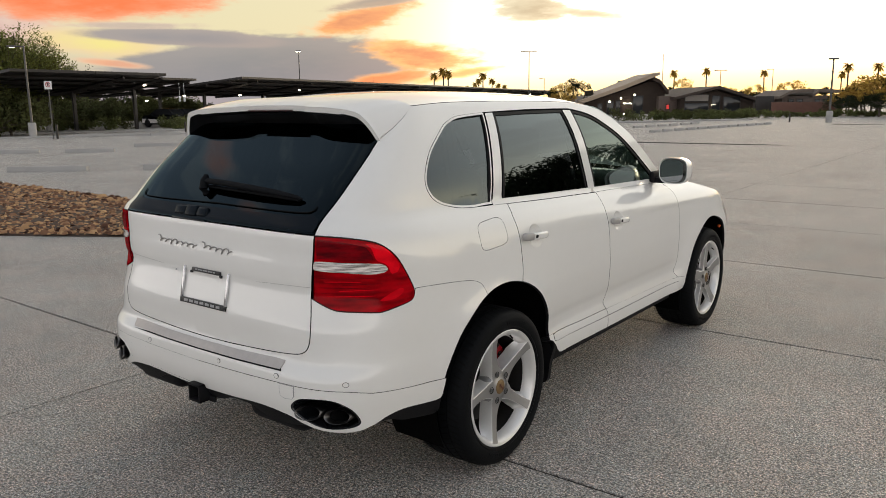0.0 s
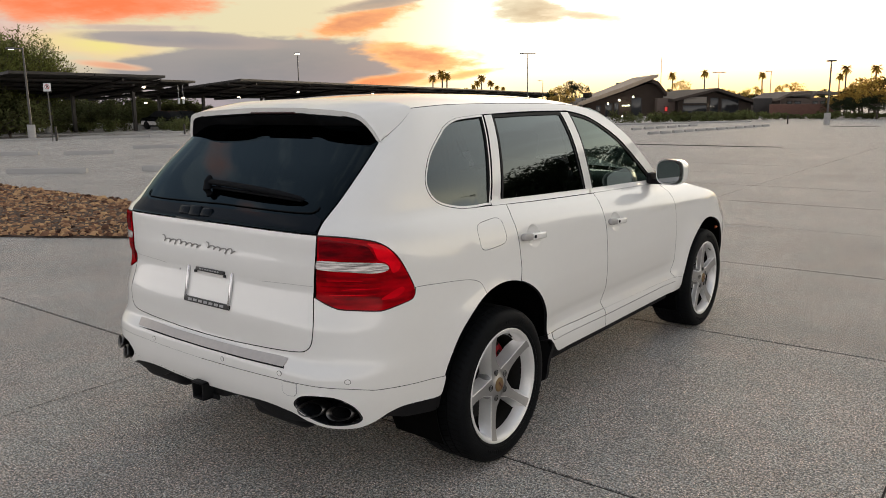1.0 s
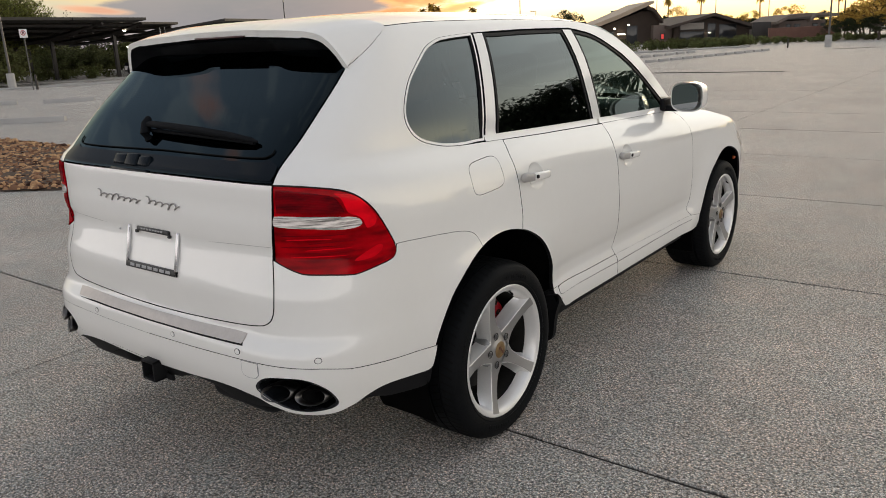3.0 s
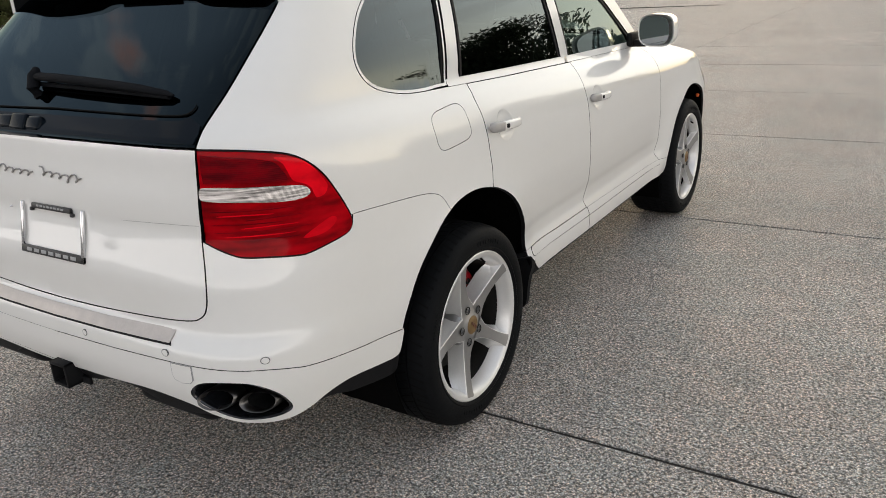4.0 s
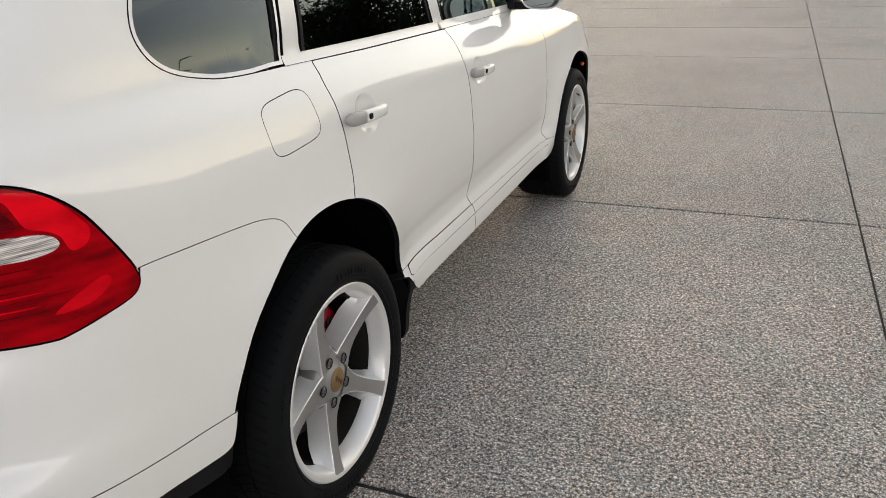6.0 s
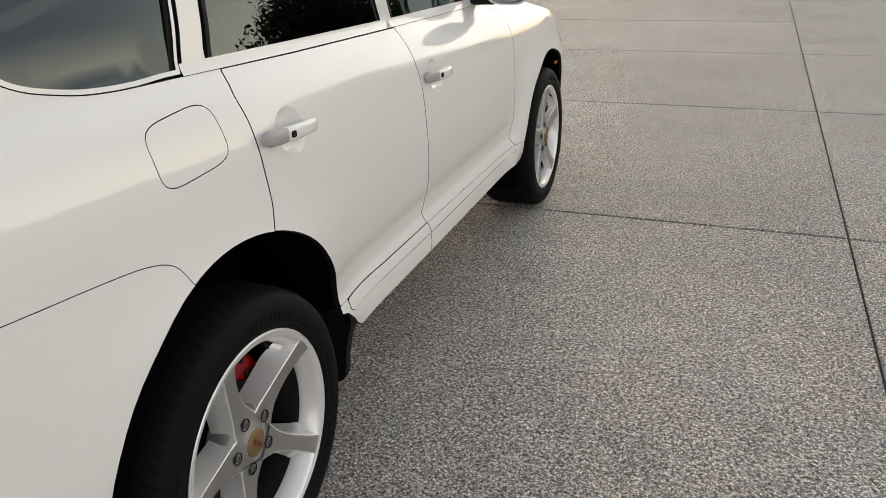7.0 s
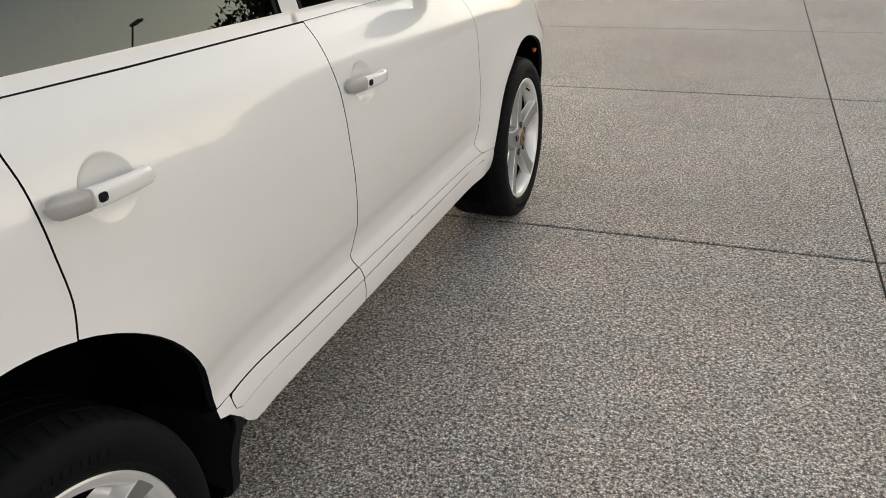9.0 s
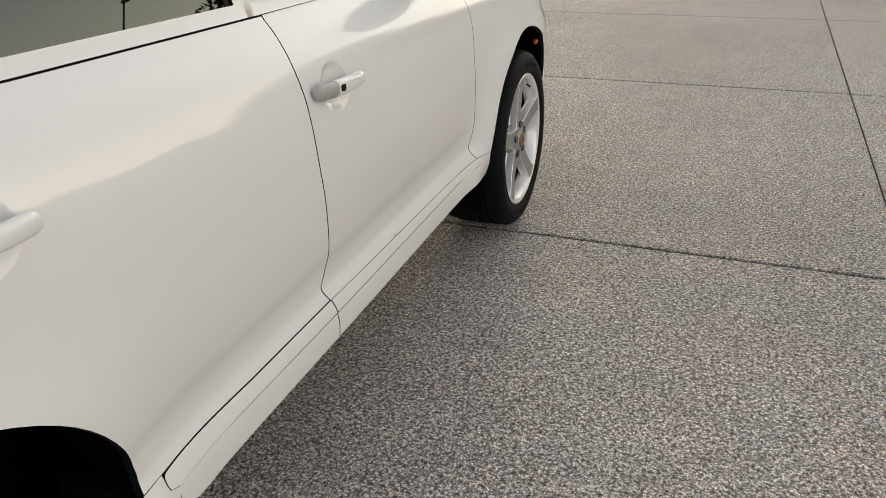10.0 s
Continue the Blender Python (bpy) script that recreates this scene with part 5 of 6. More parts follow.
# ---------------------------------------------------------------- the lot
def concrete(name, base):
    """Weathered exposed-aggregate concrete: broken pale and dark stones, pits between them, broad stains."""
    m = bpy.data.materials.new(name)
    m.use_nodes = True
    nt = m.node_tree
    b = nt.nodes["Principled BSDF"]
    pos = nt.nodes.new("ShaderNodeNewGeometry").outputs["Position"]
    stain = nd(nt, "ShaderNodeTexNoise", Scale=0.55, Detail=6.0, Roughness=0.6)
    blotch = nd(nt, "ShaderNodeTexNoise", Scale=6.0, Detail=5.0, Roughness=0.65)
    rough = nd(nt, "ShaderNodeTexNoise", Scale=84.0, Detail=6.0, Roughness=0.74)
    fine = nd(nt, "ShaderNodeTexNoise", Scale=170.0, Detail=3.0, Roughness=0.7)
    stone = nd(nt, "ShaderNodeTexVoronoi", Scale=165.0)
    for n in (stain, blotch, rough, fine):
        nt.links.new(pos, n.inputs["Vector"])
    # the stones' outlines are bent by fine noise
    off = nt.nodes.new("ShaderNodeVectorMath")
    off.operation = "MULTIPLY_ADD"
    nt.links.new(fine.outputs["Color"], off.inputs[0])
    off.inputs[1].default_value = (0.009, 0.009, 0.009)
    nt.links.new(pos, off.inputs[2])
    nt.links.new(off.outputs[0], stone.inputs["Vector"])
    tone = nt.nodes.new("ShaderNodeSeparateColor")
    nt.links.new(stone.outputs["Color"], tone.inputs[0])
    val = ramp(nt, tone.outputs[0], 0.0, 1.0, 0.62, 1.22, False)
    val = mth(nt, "MULTIPLY", val, ramp(nt, rough.outputs[0], 0.37, 0.60, 0.17, 1.24))
    val = mth(nt, "MULTIPLY", val, ramp(nt, stone.outputs["Distance"], 0.30, 0.72, 1.0, 0.35))
    val = mth(nt, "MULTIPLY", val, ramp(nt, fine.outputs[0], 0.32, 0.68, 0.72, 1.22, False))
    val = mth(nt, "MULTIPLY", val, ramp(nt, stain.outputs[0], 0.3, 0.7, 0.86, 1.12, False))
    val = mth(nt, "MULTIPLY", val, ramp(nt, blotch.outputs[0], 0.3, 0.7, 0.92, 1.08, False))
    rnd = nt.nodes.new("ShaderNodeObjectInfo").outputs["Random"]
    val = mth(nt, "MULTIPLY", val, ramp(nt, rnd, 0.0, 1.0, 0.97, 1.03, False))
    hsv = nd(nt, "ShaderNodeHueSaturation", Color=(*base, 1))
    nt.links.new(val, hsv.inputs["Value"])
    warm = mix(nt, ramp(nt, tone.outputs[2], 0.55, 0.9), hsv.outputs[0], (1.0, 0.90, 0.80), "MULTIPLY")
    cool = mix(nt, ramp(nt, tone.outputs[1], 0.6, 0.9), warm, (0.90, 0.98, 1.0), "MULTIPLY")
    patch = nd(nt, "ShaderNodeTexNoise", Scale=2.4, Detail=4.0, Roughness=0.6)
    nt.links.new(pos, patch.inputs["Vector"])
    cool = mix(nt, ramp(nt, patch.outputs[0], 0.40, 0.62), cool, mix(nt, 1.0, cool, (0.93, 0.985, 1.0), "MULTIPLY"))
    nt.links.new(cool, b.inputs["Base Color"])
    b.inputs["Roughness"].default_value = 0.78
    b.inputs["Specular IOR Level"].default_value = 0.35
    h = mth(nt, "SUBTRACT", mth(nt, "ADD", mth(nt, "MULTIPLY", rough.outputs[0], 1.2), mth(nt, "MULTIPLY", fine.outputs[0], 0.3)), mth(nt, "MULTIPLY", stone.outputs["Distance"], 0.5))
    bp = nd(nt, "ShaderNodeBump", Strength=0.9, Distance=0.006)
    nt.links.new(h, bp.inputs["Height"])
    nt.links.new(bp.outputs[0], b.inputs["Normal"])
    return m


CONCRETE = concrete("aggregate_concrete", (0.85, 0.788, 0.741))
JOINT = mat("joint_dirt", (0.030, 0.027, 0.024), 0.95, var=0.3, scale=30)
KERB = mat("pale_cast_concrete", (0.36, 0.35, 0.335), 0.85, var=0.15, scale=3, bump=0.2, bscale=60)
GRAVELBED = mat("gravel_soil", (0.060, 0.036, 0.023), 0.95, var=0.4, scale=6, fine=60, bump=0.6, bscale=40)
BARK = mat("bark", (0.075, 0.06, 0.048), 0.9, var=0.3, scale=10, bump=0.4, bscale=40)
STEEL = mat("dark_painted_steel", (0.022, 0.018, 0.016), 0.55, var=0.15, scale=3)
POLE = mat("pole_paint", (0.09, 0.085, 0.08), 0.5, 0.2, var=0.1)
STUCCO = mat("tan_stucco", (0.135, 0.105, 0.090), 0.9, var=0.12, scale=1.5, bump=0.1, bscale=30)
HALLROOF = mat("pale_tan_roofing", (0.40, 0.315, 0.235), 0.7, var=0.15, scale=1.5, bump=0.2, bscale=12)
STUCCO2 = mat("brown_stucco", (0.045, 0.032, 0.025), 0.9, var=0.15, scale=1.5, bump=0.1, bscale=30)
ROOFING = mat("brown_roofing", (0.055, 0.040, 0.032), 0.85, var=0.2, scale=2, bump=0.2, bscale=20)
ROOFTAN = mat("tan_roofing", (0.15, 0.118, 0.095), 0.8, var=0.2, scale=1.5, bump=0.2, bscale=12)
PALE = mat("pale_fascia", (0.30, 0.27, 0.24), 0.6, var=0.08)
DARKPANE = mat("dark_window", (0.02, 0.022, 0.025), 0.12, var=0.1)
SIGNWHITE = mat("sign_white", (0.75, 0.75, 0.74), 0.5, var=0.05)
SIGNRED = mat("sign_red", (0.45, 0.03, 0.03), 0.5, var=0.05)
ROCK = mat("far_mountain_rock", (0.10, 0.085, 0.095), 0.95, var=0.2, scale=0.01)
LAMP = glow("lamp_glow", (1.0, 0.86, 0.62), 4.0)
LAMPLOW = glow("lit_sign", (0.8, 0.06, 0.05), 0.14)


def leaf_mat(name, c, lo=0.5, hi=1.6, through_light=0.45):
    m = mat(name, c, 0.7, var=0.0, spec=0.08)
    nt = m.node_tree
    b = nt.nodes["Principled BSDF"]
    isl = nt.nodes.new("ShaderNodeNewGeometry").outputs["Random Per Island"]
    hsv = nd(nt, "ShaderNodeHueSaturation", Color=(*c, 1))
    nt.links.new(ramp(nt, isl, 0, 1, lo, hi, False), hsv.inputs["Value"])
    nt.links.new(ramp(nt, isl, 0, 1, 0.48, 0.52, False), hsv.inputs["Hue"])
    nt.links.new(hsv.outputs[0], b.inputs["Base Color"])
    if through_light:
        tl = nt.nodes.new("ShaderNodeBsdfTranslucent")
        nt.links.new(hsv.outputs[0], tl.inputs["Color"])
        ms = nd(nt, "ShaderNodeMixShader", Fac=through_light)
        nt.links.new(b.outputs[0], ms.inputs[1])
        nt.links.new(tl.outputs[0], ms.inputs[2])
        nt.links.new(ms.outputs[0], nt.nodes["Material Output"].inputs[0])
    return m


LEAF = leaf_mat("grey_green_leaves", (0.105, 0.118, 0.046))
WISP = leaf_mat("yellow_green_slivers", (0.155, 0.165, 0.048), .45, 1.5, .4)
LEAFDEEP = leaf_mat("deep_green_leaves", (0.075, 0.080, 0.030), .4, 1.5, .35)
LEAFDARK = leaf_mat("dark_leaves", (0.030, 0.038, 0.018))
# gold of the low sun behind the leaves, put into their colour
LEAFWARM = leaf_mat("sun_gold_leaves", (0.44, 0.285, 0.070), .5, 1.5, .66)
STONES = leaf_mat("tan_gravel_stones", (0.21, 0.118, 0.068), .12, 2.5, 0.0)

# slabs: joints run along y at x = -1.60, 2.46 and across every 2.62 m
bm = bmesh.new()
SX, SY = 4.06, 2.62
box(bm, 0, 0, -.02, SX - .010, SY - .018, .04, 0)
top = [e for e in bm.edges if all(v.co.z > -.001 for v in e.verts)]
bmesh.ops.bevel(bm, geom=top, offset=.006, segments=2, profile=.5, affect="EDGES")
slab_mesh = mesh_of("slab", bm, CONCRETE, 0)
bm = bmesh.new()
xs = [-3500, -900, -300, -120, -60, -30, -14, -6, 0, 6, 14, 30, 60, 120, 300, 900, 3500]
gv = [[bm.verts.new((x, y, -.010)) for y in xs] for x in xs]
for i in range(len(xs) - 1):
    for j in range(len(xs) - 1):
        bm.faces.new((gv[i][j], gv[i + 1][j], gv[i + 1][j + 1], gv[i][j + 1]))
ground = part("ground", bm, CONCRETE, None, "", 0)
tagged(ground, "grey weathered concrete of a wide parking lot", "ground", kind="structure")
apron = thing("pavement", "grey exposed-aggregate concrete slabs with dark joints", "pavement", Matrix.Identity(4), kind="structure")
bm = bmesh.new()
box(bm, -1.60 + SX * 1.5, .025 + SY * 4, -.009, SX * 5, SY * 14, .004)
part("joint_bed", bm, JOINT, apron, "", 0)
for i in range(-1, 4):
    for j in range(-3, 11):
        ob = new("slab", slab_mesh)
        ob.parent = apron
        ob.location = (-1.60 + SX * (i + .5), .025 + SY * (j + .5), random.uniform(-.0012, .0012))

# place by bearing and depth from the first stand
EYE0, FOC = Vector((2.803, -2.852, 0)), 1358.0
A2, R2 = Vector(AHEAD), Vector(RIGHT)


def spot(px, depth, z=0.0):
    p = EYE0 + A2 * depth + R2 * ((px - 784) / FOC * depth * .983)
    return Vector((p.x, p.y, z))


def height(py, px, depth):
    """How high a thing is that reaches the line py at that bearing and depth."""
    return 1.683 + (181.0 - .0114 * (px - 764) - py) / 1407 * depth * 1.01


VIEW_TURN = math.atan2(RIGHT[1], RIGHT[0])


def facing(px, depth, turn=0.0, z=0.0):
    return Matrix.Translation(spot(px, depth, z)) @ Matrix.Rotation(VIEW_TURN + radians(turn), 4, "Z")


# gravel bed on the near side of the lot
bed = [(-6.5, 2.5), (-9.2, .9), (-15, -1.5), (-24, -3.5), (-26, 2.0), (-22, 4.4), (-16, 4.7), (-10.4, 4.66), (-8.0, 4.0), (-6.6, 3.1)]
bm = bmesh.new()
rim = [bm.verts.new((x, y, -.004)) for x, y in bed]
cx, cy = sum(p[0] for p in bed) / len(bed), sum(p[1] for p in bed) / len(bed)
mid = [bm.verts.new((cx + (x - cx) * .85, cy + (y - cy) * .85, .035)) for x, y in bed]
for i in range(len(bed)):
    j = (i + 1) % len(bed)
    bm.faces.new((rim[i], rim[j], mid[j], mid[i]))
bm.faces.new(mid)
tagged(part("gravel_bed", bm, GRAVELBED, None, "", 60), "brown soil bed under loose tan gravel", "gravel bed", kind="structure")
rng = random.Random(5)
vs, fs = [], []
count = 0
while count < 15000:
    x, y = rng.uniform(-19, -6.4), rng.uniform(-2.5, 4.75)
    if x < -14 and rng.random() < .35:
        continue
    if not inside((x, y), bed):
        continue
    r = rng.uniform(.014, .048) * (1.8 if rng.random() < .12 else 1)
    k = len(vs)
    a0 = rng.uniform(0, 6.28)
    flat = rng.uniform(.35, .7)
    for q in range(5):
        a = a0 + q * 1.2566 + rng.uniform(-.3, .3)
        rr = r * rng.uniform(.75, 1.2)
        vs.append((x + rr * math.cos(a), y + rr * math.sin(a), .018))
    for q in range(3):
        a = a0 + q * 2.094
        vs.append((x + r * .5 * math.cos(a), y + r * .5 * math.sin(a), .022 + r * flat * rng.uniform(.7, 1.3)))
    fs += [(k, k + 1, k + 5), (k + 1, k + 2, k + 6), (k + 1, k + 6, k + 5), (k + 2, k + 3, k + 6), (k + 3, k + 4, k + 7), (k + 3, k + 7, k + 6), (k + 4, k, k + 7), (k, k + 5, k + 7), (k + 5, k + 6, k + 7)]
    count += 1
me = bpy.data.meshes.new("gravel")
me.from_pydata(vs, [], fs)
me.materials.append(STONES)
tagged(new("gravel", me), "loose tan and brown gravel stones", "gravel", kind="stuff")

# kerbs and wheel stops
bm = bmesh.new()
rows = []
for x, k in ((-.5, .8), (-.47, 1), (.47, 1), (.5, .8)):
    rows.append([bm.verts.new((x, y * k, z)) for y, z in ((-.085, 0), (-.075, .09), (-.055, .125), (.055, .125), (.075, .09), (.085, 0))])
for a, b in zip(rows, rows[1:]):
    for i in range(5):
        bm.faces.new((a[i], a[i + 1], b[i + 1], b[i]))
bm.faces.new(rows[0][::-1])
bm.faces.new(rows[-1])
stop_mesh = mesh_of("wheel_stop", bm, KERB, 30)


def stop(a, b, label="pale cast concrete wheel stop on the lot", wide=1.0):
    a, b = Vector((*a, 0)), Vector((*b, 0))
    d = b - a
    ob = new("wheel_stop", stop_mesh)
    ob.matrix_world = Matrix.Translation((a + b) / 2 + Vector((0, 0, -.010))) @ Matrix.Rotation(math.atan2(d.y, d.x), 4, "Z") @ Matrix.Diagonal((d.length, 1.15 * wide, 1.1, 1))
    tagged(ob, label, "wheel stop", "wheel stops in the lot")




def ground_depth(px, py):
    """How far off the lot's surface is where it shows on the line py at that bearing."""
    return 1.683 * 1393 / (py - 181 + .0114 * (px - 764))


for px0, px1, py, wide in ((-40, 64, 272, 1.0), (110, 198, 270, 1.0), (234, 318, 259, 1.0), (128, 180, 241, 1.2), (200, 248, 240, 1.2), (265, 318, 239, 1.2), (4, 147, 304, 1.1), (246, 296, 299, 1.7)):
    stop(spot(px0, ground_depth(px0, py)).xy, spot(px1, ground_depth(px1, py - 2)).xy, "long weathered white wheel stop" if wide > 1.5 else "pale cast concrete wheel stop on the lot", wide)
p0, p1 = spot(1155, 40.5).xy, spot(1372, 51.5).xy
for k in range(12):
    a, b = p0.lerp(p1, k / 12), p0.lerp(p1, (k + .74) / 12)
    stop(a, b)
p0, p1 = spot(1125, 47.0).xy, spot(1245, 54.0).xy
for k in range(6):
    stop(p0.lerp(p1, k / 6), p0.lerp(p1, (k + .7) / 6))
bm = bmesh.new()
for a, b, wide in ((spot(1110, 31.6), spot(1396, 28.0), .36), (spot(1480, 49), spot(1568, 48.4), .3)):
    d = (b - a)
    m = Matrix.Translation((a + b) / 2) @ Matrix.Rotation(math.atan2(d.y, d.x), 4, "Z")
    box(bm, 0, 0, -.002, d.length, wide, .008, 0, m)
tagged(part("expansion_joint", bm, DEEPBLACK, None, "", 0), "dark joint line across the concrete", "joint", kind="structure")
bm = bmesh.new()
for a, b, w in ((spot(-60, 42), spot(345, 46.5), .5), (spot(-40, 50), spot(330, 54), 2.5), (spot(1080, 58), spot(1330, 62), 1.0)):
    d = (b - a)
    m = Matrix.Translation((a + b) / 2) @ Matrix.Rotation(math.atan2(d.y, d.x), 4, "Z")
    box(bm, 0, 0, .03, d.length, w, .12, .03, m)
tagged(part("kerb", bm, KERB, None), "pale concrete kerb round the lot", "kerb", kind="structure")


# ---------------------------------------------------------------- plants
def leaves(vs, fs, centre, radius, n, size, rng, squash=1.0):
    for _ in range(n):
        d = Vector((rng.gauss(0, 1), rng.gauss(0, 1), rng.gauss(0, 1))).normalized() * radius * rng.random() ** .45
        c = centre + Vector((d.x, d.y, d.z * squash))
        a = Vector((rng.gauss(0, 1), rng.gauss(0, 1), rng.gauss(0, 1))).normalized()
        b = a.orthogonal().normalized()
        s = size * rng.uniform(.6, 1.4)
        k = len(vs)
        vs += [c - a * s, c + b * s * .5, c + a * s, c - b * s * .5]
        fs.append((k, k + 1, k + 2, k + 3))


def tree_meshes(seed, h, spread, clumps, per, size, leaf, low=.35, trunks=1):
    """A trunk with forking limbs, and a ragged crown of clumps of leaves round the limbs' ends."""
    rng = random.Random(seed)
    bm = bmesh.new()
    vs, fs = [], []
    for t in range(trunks):
        lean = Vector((rng.uniform(-.12, .12), rng.uniform(-.12, .12), 0)) * h
        fork = Vector((lean.x * .5, lean.y * .5, h * low))
        base = Vector((rng.uniform(-.1, .1) * (trunks > 1), rng.uniform(-.1, .1) * (trunks > 1), 0)) * h * .3
        tube(bm, [base + Vector((0, 0, -.2)), base.lerp(fork, .5), fork], [h * .028, h * .022, h * .018], 8)
        for k in range(max(3, clumps // trunks)):
            a = rng.uniform(0, 6.28)
            r = spread * math.sqrt(rng.uniform(.03, 1))
            top = h * (low + (1 - low) * rng.uniform(.25, 1.0) * math.sqrt(max(.08, 1 - .8 * (r / spread) ** 2)))
            end = Vector((r * math.cos(a) + lean.x, r * math.sin(a) + lean.y, top * .93))
            mid = fork.lerp(end, .5) + Vector((rng.uniform(-.1, .1), rng.uniform(-.1, .1), .06)) * h * .5
            if k % 2 == 0:
                tube(bm, [fork, mid, end], [h * .012, h * .007, h * .002], 5)
            leaves(vs, fs, end, spread * rng.uniform(.20, .36), per, size, rng, .75)
    me1 = mesh_of("trunk", bm, BARK)
    me2 = bpy.data.meshes.new("crown")
    me2.from_pydata([tuple(v) for v in vs], [], fs)
    me2.materials.append(leaf)
    return me1, me2


def plant_tree(meshes, m, name, label, category="tree", group=""):
    t = thing(name, label, category, m, group)
    for me in meshes:
        ob = new(me.name, me)
        ob.parent = t
    return t


def wispy_meshes(seed, h, spread, n):
    """A many-stemmed desert tree: arching thin branches set with slivers of leaf, so that the outline stays feathery."""
    rng = random.Random(seed)
    bm = bmesh.new()
    vs, fs = [], []
    for t in range(5):
        a = t * 1.257 + rng.uniform(-.3, .3)
        fork = Vector((spread * .28 * math.cos(a), spread * .28 * math.sin(a), h * rng.uniform(.30, .42)))
        tube(bm, [Vector((.12 * math.cos(a), .12 * math.sin(a), -.2)), fork * .55 + Vector((0, 0, -.1)), fork], [h * .020, h * .015, h * .010], 7)
        for k in range(n // 5):
            b = a + rng.gauss(0, .85)
            reach = spread * math.sqrt(rng.uniform(.05, 1.0))
            rise = h * (1.0 - .42 * (reach / spread) ** 2) * rng.uniform(.55, 1.04)
            p0 = fork * rng.uniform(.6, 1.0)
            p2 = Vector((reach * math.cos(b), reach * math.sin(b), rise))
            p1 = p0.lerp(p2, .5) + Vector((0, 0, h * .05))
            if k % 2 == 0:
                tube(bm, [p0, p1, p2], [h * .005, h * .003, h * .001], 4)
            for q in range(44):
                t2 = rng.uniform(.35, 1.05)
                c = p0 * (1 - t2) ** 2 + p1 * 2 * t2 * (1 - t2) + p2 * t2 * t2 if t2 <= 1 else p2 + (p2 - p1) * (t2 - 1)
                c = c + Vector((rng.gauss(0, .16), rng.gauss(0, .16), rng.gauss(0, .14)))
                d = Vector((math.cos(b) * .6 + rng.gauss(0, .6), math.sin(b) * .6 + rng.gauss(0, .6), rng.uniform(.1, 1.1))).normalized() * rng.uniform(.10, .24)
                s = d.cross(Vector((rng.gauss(0, 1), rng.gauss(0, 1), rng.gauss(0, 1)))).normalized() * .030
                i = len(vs)
                vs += [c - d * .5 - s, c - d * .5 + s, c + d * .5 + s * .4, c + d * .5 - s * .4]
                fs.append((i, i + 1, i + 2, i + 3))
    me1 = mesh_of("trunk", bm, BARK)
    me2 = bpy.data.meshes.new("crown")
    me2.from_pydata([tuple(v) for v in vs], [], fs)
    me2.materials.append(WISP)
    return me1, me2


def palm_meshes(seed, h=9.0):
    rng = random.Random(seed)
    bm = bmesh.new()
    tube(bm, [(0, 0, -.3), (rng.uniform(-.1, .1), 0, h * .5), (rng.uniform(-.2, .2), 0, h)], [.24, .17, .15], 8)
    trunk = mesh_of("trunk", bm, BARK)
    vs, fs = [], []
    for k in range(74):
        a, droop = rng.uniform(0, 6.28), rng.uniform(-1.25, 1.0)
        L = rng.uniform(.95, 1.4)
        d = Vector((math.cos(a), math.sin(a), 0))
        prev = None
        for j in range(5):
            t = j / 4
            c = Vector((0, 0, h)) + d * L * t * math.cos(droop * .6) + Vector((0, 0, L * (t * math.sin(droop) - .35 * t * t)))
            w = .15 * math.sin(math.pi * (t * .8 + .15)) + .02
            s = Vector((-d.y, d.x, .3)) * w
            i = len(vs)
            vs += [c - s, c + s]
            if prev is not None:
                fs.append((prev, prev + 1, i + 1, i))
            prev = i
    crown = bpy.data.meshes.new("crown")
    crown.from_pydata([tuple(v) for v in vs], [], fs)
    # fronds share the leaf colour that holds the low sun's gold
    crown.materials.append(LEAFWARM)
    return trunk, crown


PALM = [palm_meshes(s) for s in (1, 2, 3)]
for i, (px, py, d) in enumerate(((771, 129, 150), (787, 121, 150), (796, 125, 152), (843, 146, 190), (829, 152, 190), (857, 129, 160), (850, 139, 165), (873, 139, 160), (884, 148, 190), (895, 150, 190), (1193, 125, 150), (1250, 121, 160), (1352, 125, 150), (1489, 127, 140), (1499, 113, 140), (1552, 112, 120))):
    hh = height(py, px, d)
    plant_tree(PALM[i % 3], facing(px, d, i * 40) @ Matrix.Diagonal((hh / 9.6, hh / 9.6, hh / 9.6, 1)), "palm_tree", "tall fan palm dark against the dusk sky", "palm", "palms on the skyline")

PALO = wispy_meshes(11, 7.0, 3.4, 760)
THICK = tree_meshes(16, 3.0, 2.4, 60, 130, .11, LEAFDEEP, .10, 3)
ROUND = tree_meshes(12, 6.0, 2.6, 34, 90, .12, LEAFDARK, .30)
GOLDEN = tree_meshes(13, 6.0, 2.8, 30, 70, .14, LEAFWARM, .30)
BARE = tree_meshes(14, 5.0, 2.0, 22, 22, .07, LEAFDARK, .25)
BROAD = tree_meshes(15, 6.5, 4.2, 110, 170, .15, LEAFDARK, .12, 2)


def tree(meshes, px, d, top, turn, base_h, name, label, wide=1.0, sink=0.0):
    hh = (height(top, px, d) + sink) / base_h
    m = facing(px, d, turn, -sink) @ Matrix.Diagonal((hh * wide, hh * wide, hh, 1))
    return plant_tree(meshes, m, name, label)


